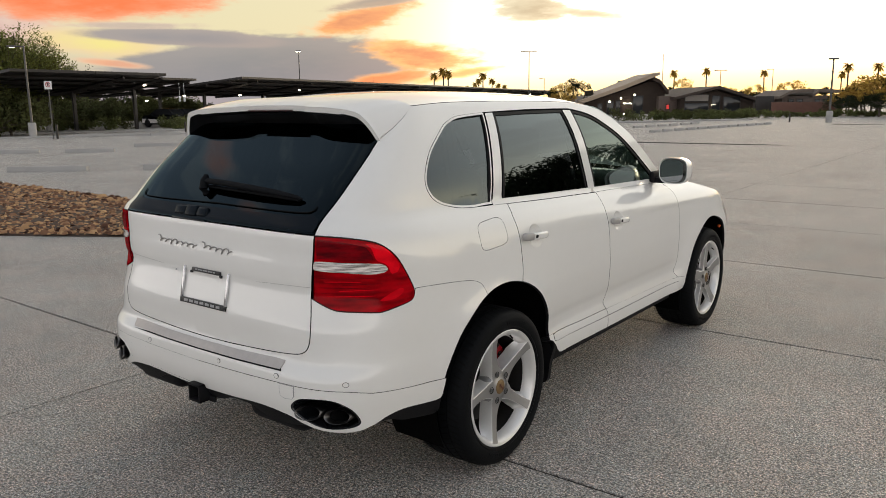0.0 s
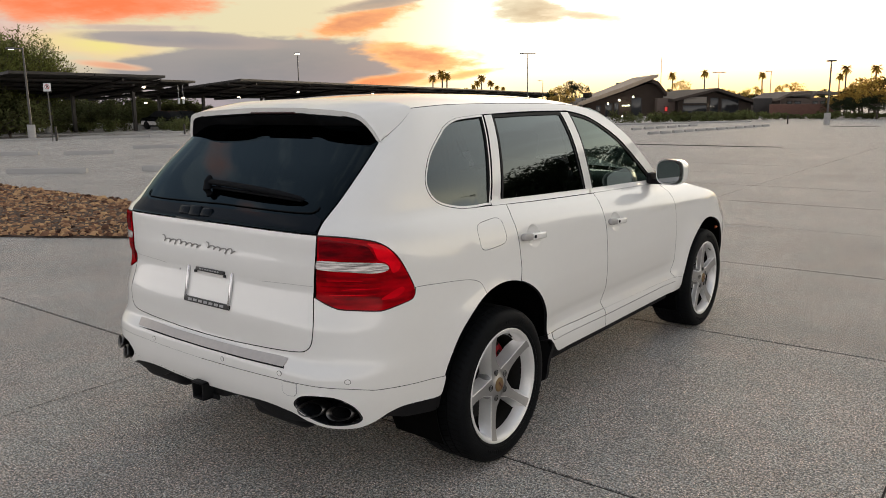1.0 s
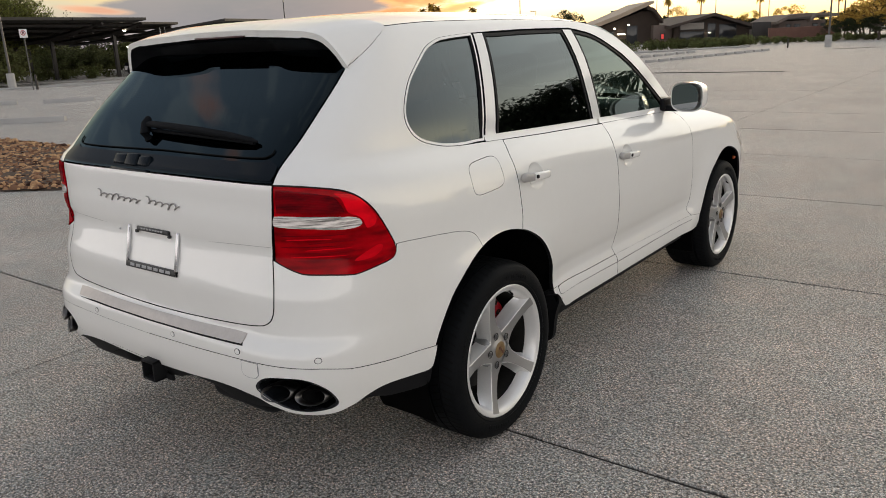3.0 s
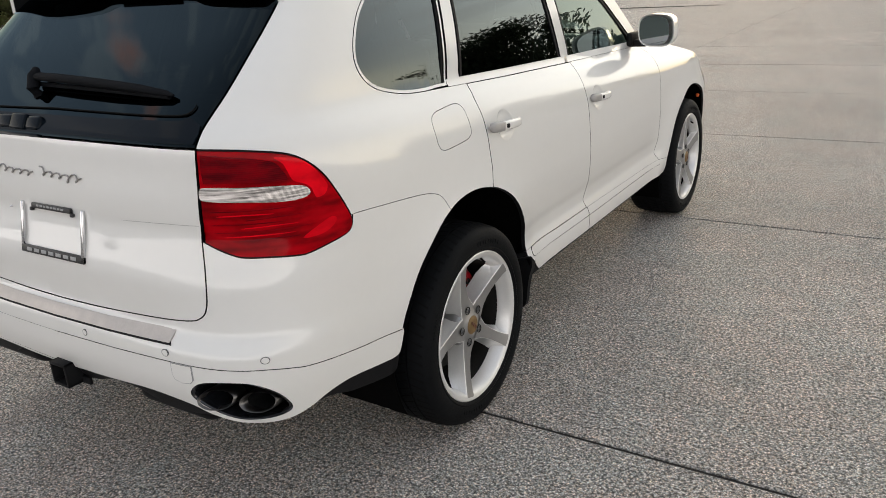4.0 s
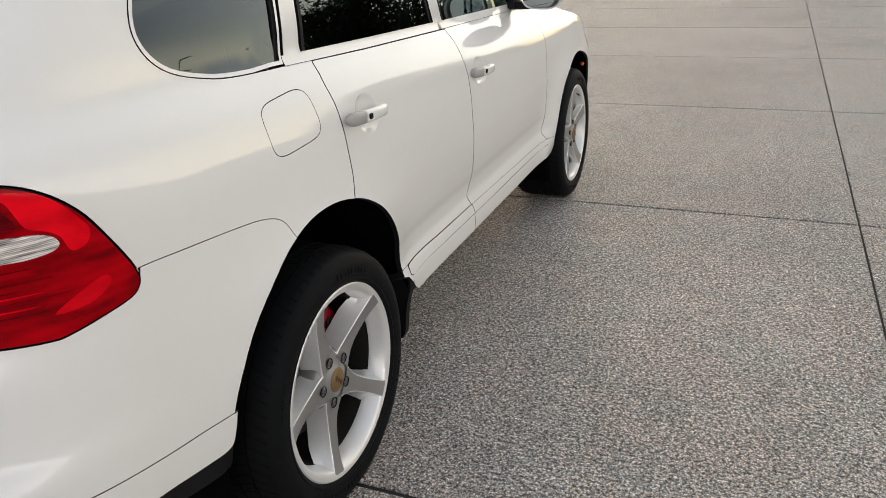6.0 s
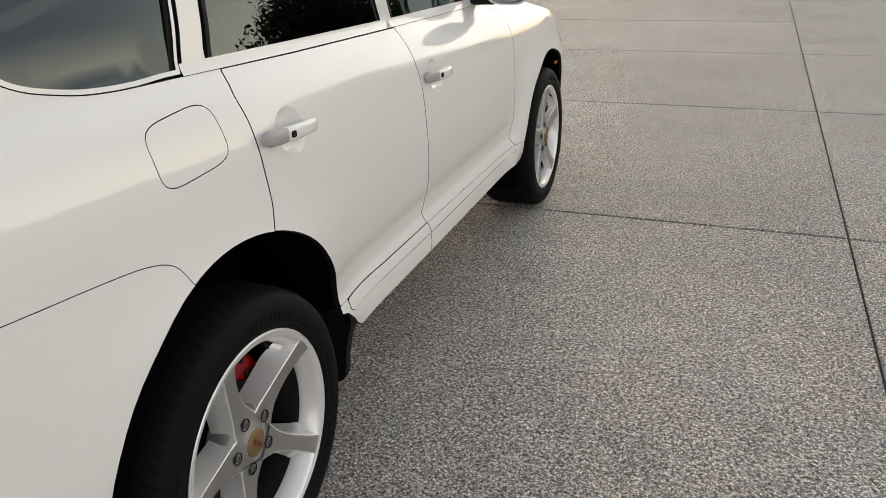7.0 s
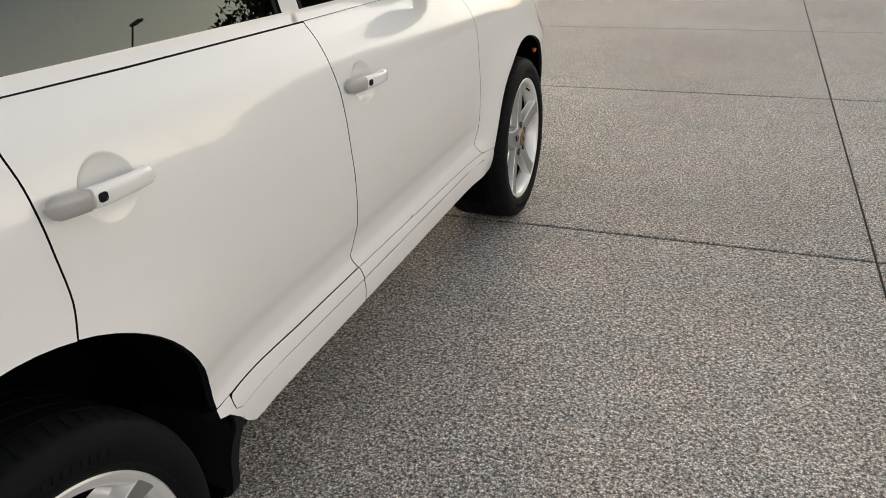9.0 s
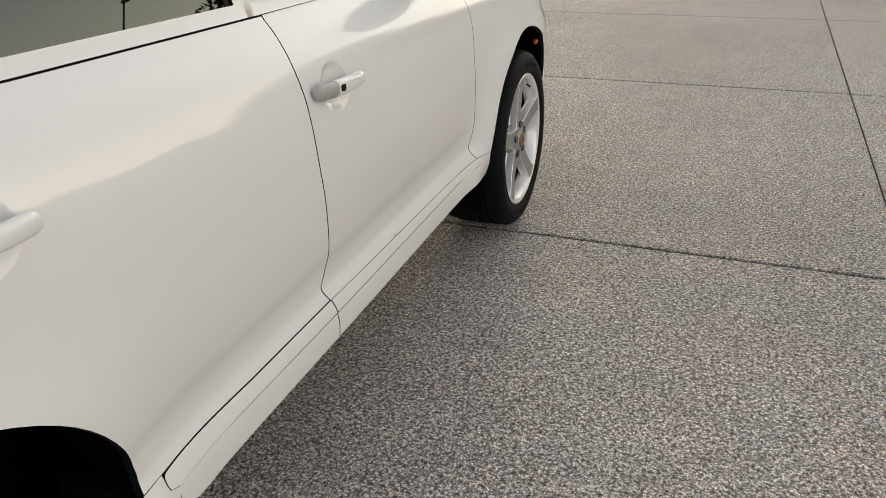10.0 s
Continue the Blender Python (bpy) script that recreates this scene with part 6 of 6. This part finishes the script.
tree(PALO, 48, 56, 42, 0, 7.2, "desert_tree", "feathery green desert tree beside the carport", 1.0)
tree(PALO, 0, 54, 44, 200, 7.2, "desert_tree", "feathery green desert tree behind the carport", 1.1)
tree(THICK, -8, 45, 138, 20, 3.1, "thicket_tree", "dense green bush beside the carport", 1.0)
tree(THICK, 18, 47, 160, 140, 3.1, "thicket_tree", "dense green bush beside the carport", .8)
tree(PALO, -40, 52, 60, 90, 7.2, "desert_tree", "feathery green desert tree at the lot's edge", 1.1)
tree(BARE, 170, 72, 104, 30, 5.2, "desert_tree", "sparse dark tree behind the carport", .9)
tree(ROUND, 205, 75, 118, 70, 6.2, "desert_tree", "low dark tree behind the carport", .8)
for i in range(17):
    tree(THICK, -30 + i * 25, 71 + 5 * (i % 3), 160 + 8 * math.sin(i * 2.1) + i * .8, i * 50, 3.1, "thicket_tree", "dense green thicket behind the carport posts", 1.15)
tree(BARE, 666, 105, 134, 10, 5.2, "bare_tree", "small bare round tree on the skyline", .8)
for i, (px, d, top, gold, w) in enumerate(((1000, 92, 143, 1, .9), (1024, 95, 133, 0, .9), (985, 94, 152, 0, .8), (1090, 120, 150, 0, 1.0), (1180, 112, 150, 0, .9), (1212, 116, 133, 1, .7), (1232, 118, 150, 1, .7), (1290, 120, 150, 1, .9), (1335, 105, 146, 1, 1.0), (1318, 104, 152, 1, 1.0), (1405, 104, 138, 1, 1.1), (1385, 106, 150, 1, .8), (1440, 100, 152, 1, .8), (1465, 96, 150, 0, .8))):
    tree(GOLDEN if gold else ROUND, px, d, top, i * 67, 6.2, "skyline_tree", "tree with low-sun gold put into its leaf colour" if gold else "dark tree on the skyline", w)
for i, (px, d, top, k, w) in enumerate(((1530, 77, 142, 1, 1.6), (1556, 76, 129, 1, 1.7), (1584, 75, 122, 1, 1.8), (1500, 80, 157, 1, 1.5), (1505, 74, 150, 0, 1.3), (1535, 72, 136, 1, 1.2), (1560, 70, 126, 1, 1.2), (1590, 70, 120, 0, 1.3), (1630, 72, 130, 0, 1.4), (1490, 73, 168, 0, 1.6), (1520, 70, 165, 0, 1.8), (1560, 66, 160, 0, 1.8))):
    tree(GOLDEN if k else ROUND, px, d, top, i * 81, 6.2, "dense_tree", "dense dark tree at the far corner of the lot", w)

for i, (px, d, top, w) in enumerate(((1300, 101, 161, 1.5), (1325, 103, 158, 1.6), (1352, 100, 160, 1.5), (1375, 102, 163, 1.4), (1490, 84, 160, 1.4), (1512, 80, 157, 1.4), (1545, 80, 155, 1.5), (1195, 112, 160, 1.3), (1060, 118, 160, 1.5))):
    tree(ROUND, px, d, top, i * 53, 6.2, "boundary_tree", "dark dense tree between the buildings", w)

# trees beyond the near side of the lot, seen in the car's glass and paint
for i, (az, d, hh, w) in enumerate(((62.5, 26, 6.6, .75), (55.5, 25, 3.7, .75), (68.5, 30, 3.6, .8), (78, 34, 2.6, 1.0), (86, 38, 2.4, 1.0))):
    p = Vector((0.9 + d * math.cos(radians(az)), .8 + d * math.sin(radians(az)), 0))
    plant_tree(BROAD, Matrix.Translation(p) @ Matrix.Rotation(i * 1.1, 4, "Z") @ Matrix.Diagonal((hh / 6.5 * w, hh / 6.5 * w, hh / 6.5, 1)), "broad_tree", "broad dark leafy tree beyond the lot")
for i in range(26):
    a = radians(-150 + 205 * i / 25)
    d = 95 + 12 * math.sin(i * 2.3)
    k = .34 + .10 * math.sin(i * 1.7)
    plant_tree(ROUND, Matrix.Translation((d * math.cos(a), d * math.sin(a), 0)) @ Matrix.Rotation(i, 4, "Z") @ Matrix.Diagonal((k * 3.4, k * 3.4, k, 1)), "boundary_tree", "dark tree along the lot's far boundary", group="boundary trees")


def shrub(px, d, w, h, seed):
    rng = random.Random(seed)
    vs, fs = [], []
    for k in range(16):
        c = Vector((rng.uniform(-.5, .5) * w, rng.uniform(-.4, .4) * w, h * rng.uniform(.25, .72)))
        leaves(vs, fs, c, h * .36, 46, .075, rng, .9)
    me = bpy.data.meshes.new("shrub")
    me.from_pydata([tuple(v) for v in vs], [], fs)
    me.materials.append(LEAF if seed % 3 else LEAFDEEP)
    ob = new("shrub", me)
    ob.matrix_world = facing(px, d, seed * 40)
    tagged(ob, "rounded grey-green desert shrub", "shrub", "shrubs round the lot")


for i, (px, d, w, h) in enumerate(((12, 50, 2.2, 1.5), (40, 51, 2.0, 1.3), (102, 53, 1.6, 1.0), (122, 55, 1.6, .95), (152, 54, 1.4, .9), (190, 53, 1.3, 1.0), (212, 56, 1.4, .9), (300, 55, 1.6, 1.1), (322, 54, 1.5, 1.1), (1100, 60, 1.8, 1.1), (1122, 61, 2.2, .9))):
    shrub(px, d, w, h, i)
for i in range(15):
    shrub(1165 + i * 11, 63 + (i % 3), 1.9, .80 + .2 * math.sin(i * 1.9), 20 + i)
for i in range(12):
    shrub(1318 + i * 22, 67 + (i % 2) * 2, 1.7, .62 + .15 * math.sin(i), 50 + i)


# ---------------------------------------------------------------- carports
def carport(name, px0, d0, px1, d1, deep, z0, z1, posts, label, wide=.22):
    """A long tilted shade roof on single steel posts with cantilever beams."""
    c = thing(name, label, "carport", Matrix.Identity(4))
    a, b = spot(px0, d0), spot(px1, d1)
    along = (b - a).normalized()
    back = Vector((-along.y, along.x, 0))
    back = back if back.dot(A2) > 0 else -back
    L = (b - a).length
    n = max(2, int(L / 8))
    for k in range(n):
        bm = bmesh.new()
        q = [a + along * (L * k / n + .04), a + along * (L * (k + 1) / n - .04)]
        vs = []
        for p in q:
            for off, z in ((0, z0), (deep, z1)):
                for t in (0, .16):
                    vs.append(bm.verts.new(p + back * off + Vector((0, 0, z + t))))
        for f in ((0, 1, 3, 2), (4, 6, 7, 5), (0, 4, 5, 1), (2, 3, 7, 6), (0, 2, 6, 4), (1, 5, 7, 3)):
            bm.faces.new([vs[i] for i in f])
        part("roof_panel", bm, STEEL, c, "", 0)
    for k in range(5):
        t = (k + .5) / 5
        bm = bmesh.new()
        tube(bm, [a + back * deep * t + Vector((0, 0, z0 + (z1 - z0) * t - .12)), b + back * deep * t + Vector((0, 0, z0 + (z1 - z0) * t - .12))], .10, 4)
        part("purlin", bm, STEEL, c, "", 0)
    for k, h in posts:
        p = a + along * L * k
        zt = z0 + (z1 - z0) * h
        bm = bmesh.new()
        box(bm, 0, 0, (zt - .3) / 2 - .05, wide, wide, zt - .3, .02, Matrix.Translation(p + back * deep * h))
        part("post", bm, STEEL, c)
        bm = bmesh.new()
        tube(bm, [p + back * .2 + Vector((0, 0, z0 - .18)), p + back * deep * h + Vector((0, 0, zt - .42)), p + back * (deep - .2) + Vector((0, 0, z1 - .18))], [.10, .20, .10], 4)
        part("beam", bm, STEEL, c, "", 0)
    return c


carport("carport", 26, 43.8, 302, 53.3, 11, 3.66, 2.60, ((.70, .5), (.98, .29)), "dark steel carport roof on single posts beside the tree")
SECOND_CARPORT = carport("carport", 112, 51.4, 354, 64.5, 11, 3.66, 2.60, ((.30, .5), (.95, .3)), "dark steel carport behind the front one")
carport("carport", 433, 61, 1000, 177, 11, 3.66, 2.60, [(.02 + .07 * k, .5) for k in range(14)], "very long dark carport roof across the lot")


def lamp_head(px, d, py, size=.30):
    bm = bmesh.new()
    box(bm, 0, 0, 0, size * 1.3, size * 1.2, size * .6, size * .12)
    ob = part("carport_light", bm, LAMP)
    ob.matrix_world = facing(px, d, 0, height(py, px, d))
    tagged(ob, "small lit lamp under a carport roof", "light", "carport lights")


for px, d, py in ((262, 54, 151), (263, 64, 178), (330, 62, 169.5), (428, 64, 168.5), (533, 73, 159.5), (665, 88, 162.5), (768, 103, 165), (872, 126, 166), (940, 150, 167)):
    lamp_head(px, d, py, .15 if d < 75 else .19)


def street_lamp(px, d, top, kind, lit=False, base=.9):
    h = height(top, px, d)
    s = thing("street_lamp", "tall dark lamp post with " + ("twin heads" if kind == 2 else "a flat head"), "street lamp", facing(px, d))
    bm = bmesh.new()
    tube(bm, [(0, 0, -.1), (0, 0, h * .5), (0, 0, h)], [.075, .062, .045], 10)
    part("pole", bm, POLE, s)
    bm = bmesh.new()
    if kind == 2:
        box(bm, 0, 0, h, 1.7, .10, .07, .02)
        box(bm, -.70, 0, h + .02, .50, .30, .10, .03)
        box(bm, .70, 0, h + .02, .50, .30, .10, .03)
    elif kind == 1:
        box(bm, 0, 0, h + .05, .55, .40, .10, .04)
    else:
        box(bm, -.3, 0, h, .7, .10, .07, .02)
        box(bm, -.65, 0, h + .01, .45, .28, .10, .03)
    head = part("lamp_head", bm, POLE, s)
    if lit:
        bm = bmesh.new()
        box(bm, 0 if kind == 1 else -.65, 0, h - .035, .45 if kind == 1 else .22, .3 if kind == 1 else .14, .04, .01)
        part("bulb", bm, LAMP, head, "glowing lamp")
    bm = bmesh.new()
    lathe(bm, [(.21, -.1), (.21, base), (.19, base + .03), (.001, base + .03)], 16)
    for v in bm.verts:
        v.co = Vector((v.co.y, v.co.z, v.co.x))
    part("footing", bm, KERB, s, "pale concrete footing")


street_lamp(535, 82, 93, 1, True)
street_lamp(938, 95, 93, 2)
street_lamp(1472, 53, 107, 1, base=.75)
street_lamp(56, 43.4, 84, 3, True, .8)
street_lamp(1275, 120, 126, 2)
street_lamp(1367, 120, 124, 3)
street_lamp(965, 130, 140, 3)
# lamp post beyond the near side of the lot
s = thing("street_lamp", "tall lamp post with an angled arm", "street lamp", Matrix.Translation((19.85, 21.7, 0)))
bm = bmesh.new()
tube(bm, [(0, 0, -.1), (0, 0, 5.35)], [.09, .06], 10)
tube(bm, [(0, 0, 5.3), (-.36, .30, 6.12)], [.04, .035], 8)
part("pole", bm, POLE, s)
bm = bmesh.new()
box(bm, -.50, .42, 6.18, .45, .34, .10, .03)
part("lamp_head", bm, POLE, s)
bm = bmesh.new()
tube(bm, [spot(1173, 100), spot(1173, 100, height(98, 1173, 100))], [.06, .03], 6)
tagged(part("flagpole", bm, POLE), "thin bare flagpole on the skyline", "flagpole")


# no-parking sign, bollards
def sign(px, d, top):
    h = height(top, px, d)
    s = thing("parking_sign", "white no-parking sign on a thin dark post", "sign", facing(px, d))
    bm = bmesh.new()
    tube(bm, [(0, 0, -.05), (0, 0, h - .02)], .03, 8)
    part("post", bm, POLE, s)
    bm = bmesh.new()
    box(bm, 0, -.03, h - .20, .40, .012, .42, .004)
    board = part("board", bm, SIGNWHITE, s)
    bm = bmesh.new()
    for k in range(28):
        a0, a1 = 2 * math.pi * k / 28, 2 * math.pi * (k + 1) / 28
        f = [bm.verts.new((r * math.cos(a), -.040, h - .17 + r * math.sin(a))) for r, a in ((.13, a0), (.13, a1), (.10, a1), (.10, a0))]
        bm.faces.new(f)
    box(bm, 0, -.040, 0, .24, .004, .028, 0, Matrix.Translation((0, 0, h - .17)) @ Matrix.Rotation(radians(40), 4, "Y"))
    part("ring", bm, SIGNRED, board, "", 0)
    bm = bmesh.new()
    box(bm, -.02, -.039, h - .17, .035, .003, .15, 0)
    box(bm, .025, -.039, h - .135, .06, .003, .07, .01)
    part("symbol", bm, BLACKPLATE, board, "", 0)


sign(92, 41, 144)
for dx in (-.17, .17):
    bm = bmesh.new()
    box(bm, dx, 0, 2.15, .15, .02, .40, .005, facing(326, 57.0))
    box(bm, dx, 0, 2.80, .02, .02, .95, 0, facing(326, 57.0))
    part("hanging_plate", bm, SIGNWHITE, SECOND_CARPORT, "narrow white hanging plate")


def bollard(px, d, h, w, material, label):
    bm = bmesh.new()
    tube(bm, [(0, 0, -.05), (0, 0, h * .9), (0, 0, h)], [w, w, w * .8], 12)
    ob = part("bollard", bm, material)
    ob.matrix_world = facing(px, d)
    tagged(ob, label, "bollard")


bollard(99, 41.5, .75, .06, STEEL, "short dark steel post")
bollard(328, 47, .7, .06, STEEL, "short dark steel post")
bollard(1402, 55, .6, .05, STEEL, "short dark steel post")
bollard(86, 52, .8, .2, KERB, "squat pale concrete bollard")


# ---------------------------------------------------------------- buildings
def wall_box(parent, name, px0, px1, d, z0, z1, deep, material, label=""):
    a, b = spot(px0, d), spot(px1, d)
    c = (a + b) / 2
    bm = bmesh.new()
    box(bm, 0, deep / 2, (z0 + z1) / 2, (b - a).length, deep, z1 - z0, .03, Matrix.Translation(c) @ Matrix.Rotation(VIEW_TURN, 4, "Z"))
    return part(name, bm, material, parent, label)


def roof_slab(parent, name, pts, d, deep, thick, material, label="", eave=.6):
    """A roof laid over a line of (bearing, height) points, seen end on."""
    bm = bmesh.new()
    rows = []
    for px, py in pts:
        p = spot(px, d) - A2 * eave
        q = p + A2 * (deep + 2 * eave)
        z = height(py, px, d)
        rows.append([bm.verts.new(Vector((p.x, p.y, z - thick))), bm.verts.new(Vector((p.x, p.y, z))), bm.verts.new(Vector((q.x, q.y, z))), bm.verts.new(Vector((q.x, q.y, z - thick)))])
    for a, b in zip(rows, rows[1:]):
        for i in range(4):
            bm.faces.new((a[i], a[(i + 1) % 4], b[(i + 1) % 4], b[i]))
    bm.faces.new(rows[0])
    bm.faces.new(rows[-1][::-1])
    return part(name, bm, material, parent, label, 0)


def gable_wall(parent, name, pts, d, deep, material):
    bm = bmesh.new()
    front, rear = [], []
    for px, py in [(pts[0][0], None)] + list(pts) + [(pts[-1][0], None)]:
        p = spot(px, d)
        z = 0 if py is None else height(py, px, d)
        front.append(bm.verts.new((p.x, p.y, z)))
        q = p + A2 * deep
        rear.append(bm.verts.new((q.x, q.y, z)))
    bm.faces.new(front)
    bm.faces.new(rear[::-1])
    for i in range(len(front)):
        j = (i + 1) % len(front)
        bm.faces.new((front[i], rear[i], rear[j], front[j]))
    return part(name, bm, material, parent, "", 0)


def opening(parent, px0, px1, py0, py1, d, material, name="window", label=""):
    a, b = spot(px0, d), spot(px1, d)
    z1, z0 = height(py0, px0, d), height(py1, px0, d)
    bm = bmesh.new()
    m = Matrix.Translation((a + b) / 2) @ Matrix.Rotation(VIEW_TURN, 4, "Z")
    L = (b - a).length
    box(bm, 0, -.02, (z0 + z1) / 2, L, .06, z1 - z0, .01, m)
    w = part(name, bm, material, parent, label)
    bm = bmesh.new()
    for x, z, sx, sz in ((0, z1, L + .1, .08), (0, z0, L + .1, .08), (-L / 2, (z0 + z1) / 2, .08, z1 - z0), (L / 2, (z0 + z1) / 2, .08, z1 - z0)):
        box(bm, x, -.05, z, sx, .06, sz, .01, m)
    part("window_frame", bm, STEEL, w)


hall = thing("hall", "hall with a steep rising pale-edged roof and lit entrance", "building", Matrix.Identity(4))
D = 92
gable_wall(hall, "wall", [(1042, 181), (1100, 163), (1150, 145), (1168, 148), (1178, 165)], D, 16, STUCCO2)
roof_slab(hall, "roof", [(1030, 178), (1100, 154), (1160, 130)], D, 8, .30, HALLROOF, "rising tan roof", 2.0)
roof_slab(hall, "fascia", [(1028, 178.6), (1100, 153.4), (1161, 129.4)], D - 2.1, .1, .22, HALLROOF, "thin pale roof edge", 0)
roof_slab(hall, "roof", [(1152, 137), (1164, 142), (1180, 161)], D, 16, .4, ROOFING, "", 1.2)
for px0, px1, py0, py1 in ((1060, 1068, 184, 203), (1076, 1088, 180, 203), (1092, 1100, 178, 203), (1122, 1140, 170, 203)):
    opening(hall, px0, px1, py0, py1, D, DARKPANE)
opening(hall, 1105, 1120, 182, 185, D - .5, LAMP, "lit_panel", "lit white sign panel")
for px, py in ((1081, 180), (1101, 174), (1125, 168), (1107, 202)):
    p = spot(px, D - 2.2)
    bm = bmesh.new()
    bmesh.ops.create_icosphere(bm, subdivisions=2, radius=.11, matrix=Matrix.Translation((p.x, p.y, height(py, px, D - 2.2))))
    part("lamp", bm, LAMP, hall, "glowing round lamp")
wall_box(hall, "chimney", 1040, 1052, D + 3, 1, height(160, 1046, D), 1.5, STUCCO2)
wall_box(hall, "side_wall", 1020, 1046, D + 2, 0, height(170, 1030, D), 6, PALE)

annex = thing("annex", "low brown building with a shallow roof and pale panels", "building", Matrix.Identity(4))
D = 90
gable_wall(annex, "wall", [(1205, 176), (1268, 160), (1335, 180)], D, 14, STUCCO2)
roof_slab(annex, "roof", [(1192, 172), (1268, 153), (1348, 178)], D, 14, .3, ROOFING, "", 1.2)
wall_box(annex, "link_wall", 1168, 1206, D + 1, 0, height(170, 1190, D), 8, STUCCO)
opening(annex, 1214, 1256, 168, 180, D, PALE, "pale_panel", "pale wall panel")
opening(annex, 1214, 1256, 183, 203, D, DARKPANE)
opening(annex, 1262, 1276, 170, 203, D, DARKPANE)
opening(annex, 1282, 1312, 172, 204, D, DARKPANE)
opening(annex, 1261, 1269, 185, 186.5, D - .3, LAMP, "lit_panel", "lit strip by the door")
opening(annex, 1181, 1187, 185, 194, D + .6, LAMPLOW, "lit_panel", "red lit vending panel")

lodge = thing("lodge", "tan two-part lodge with a pale tiled roof", "building", Matrix.Identity(4))
D = 88
wall_box(lodge, "wall", 1386, 1480, D, 0, height(170, 1430, D), 10, STUCCO)
roof_slab(lodge, "roof", [(1376, 171), (1400, 160), (1436, 158)], D, 6, .3, ROOFTAN, "", .8)
roof_slab(lodge, "roof", [(1434, 168), (1446, 158), (1490, 160)], D, 6, .3, ROOFTAN, "", .8)
for px0, px1 in ((1398, 1406), (1412, 1422), (1444, 1452), (1458, 1470)):
    opening(lodge, px0, px1, 176, 192, D, DARKPANE)
wall_box(lodge, "garden_wall", 1370, 1495, D - 6, 0, 1.25, .4, mat("red_brown_wall", (0.15, 0.075, 0.055), 0.9, var=0.15, scale=2))
wall_box(lodge, "gate", 1340, 1372, D - 4, 0, 1.9, .2, STEEL)


# parked car under the carport
def far_car(px, d, turn):
    c = thing("parked_car", "dark parked saloon under the carport", "car", facing(px, d, turn))
    bm = bmesh.new()
    rows = []
    for y, w, z0, z1 in ((-2.2, .70, .35, .75), (-2.05, .86, .25, .92), (-.9, .90, .22, .98), (.9, .90, .22, .98), (2.0, .86, .25, .90), (2.2, .70, .35, .70)):
        rows.append([bm.verts.new(q) for q in ((-w, y, z0), (-w * 1.02, y, (z0 + z1) / 2), (-w * .88, y, z1), (w * .88, y, z1), (w * 1.02, y, (z0 + z1) / 2), (w, y, z0))])
    for a, b in zip(rows, rows[1:]):
        for i in range(6):
            bm.faces.new((a[i], a[(i + 1) % 6], b[(i + 1) % 6], b[i]))
    bm.faces.new(rows[0])
    bm.faces.new(rows[-1][::-1])
    part("body", bm, GLOSS, c)
    bm = bmesh.new()
    rows = [[bm.verts.new(q) for q in ((-w, y, z), (w, y, z), (w * 1.1, y, .95), (-w * 1.1, y, .95))] for y, w, z in ((-1.5, .72, .97), (-.8, .66, 1.40), (.5, .66, 1.42), (1.3, .72, .97))]
    for a, b in zip(rows, rows[1:]):
        for i in range(4):
            bm.faces.new((a[i], a[(i + 1) % 4], b[(i + 1) % 4], b[i]))
    part("cabin", bm, DARKPANE, c)
    for x in (-.82, .82):
        for y in (-1.35, 1.35):
            bm = bmesh.new()
            lathe(bm, [(.001, -.1), (.2, -.1), (.32, -.09), (.33, 0), (.32, .09), (.2, .1), (.001, .1)], 20)
            for v in bm.verts:
                v.co += Vector((x, y, .32))
            part("wheel", bm, RUBBER, c)
    bm = bmesh.new()
    for x in (-.6, .6):
        box(bm, x, -2.18, .68, .3, .08, .12, .03)
    part("headlight", bm, CLEARLENS, c)


far_car(298, 62, 60)
far_car(322, 63, 60)

# far hills
bm = bmesh.new()
rng = random.Random(3)
for a, b, peak, py in ((500, 640, 575, 141), (690, 770, 726, 148)):
    d = 2600
    n = 18
    lo, hi = [], []
    for k in range(n + 1):
        px = a + (b - a) * k / n
        t = 1 - abs(px - peak) / (peak - a if px < peak else b - peak)
        z = (height(py, px, d) - 4) * max(t, 0) ** .8 * (.85 + .3 * rng.random() * (0 < k < n)) + 2
        p = spot(px, d)
        q = spot(px, d + 500)
        lo.append((bm.verts.new((p.x, p.y, -2)), bm.verts.new((q.x, q.y, -2))))
        hi.append(bm.verts.new(((p.x + q.x) / 2, (p.y + q.y) / 2, z)))
    for k in range(n):
        bm.faces.new((lo[k][0], lo[k + 1][0], hi[k + 1], hi[k]))
        bm.faces.new((lo[k][1], hi[k], hi[k + 1], lo[k + 1][1]))
tagged(part("mountains", bm, ROCK, None, "", 0), "far bare desert mountains on the skyline", "mountains", kind="structure")
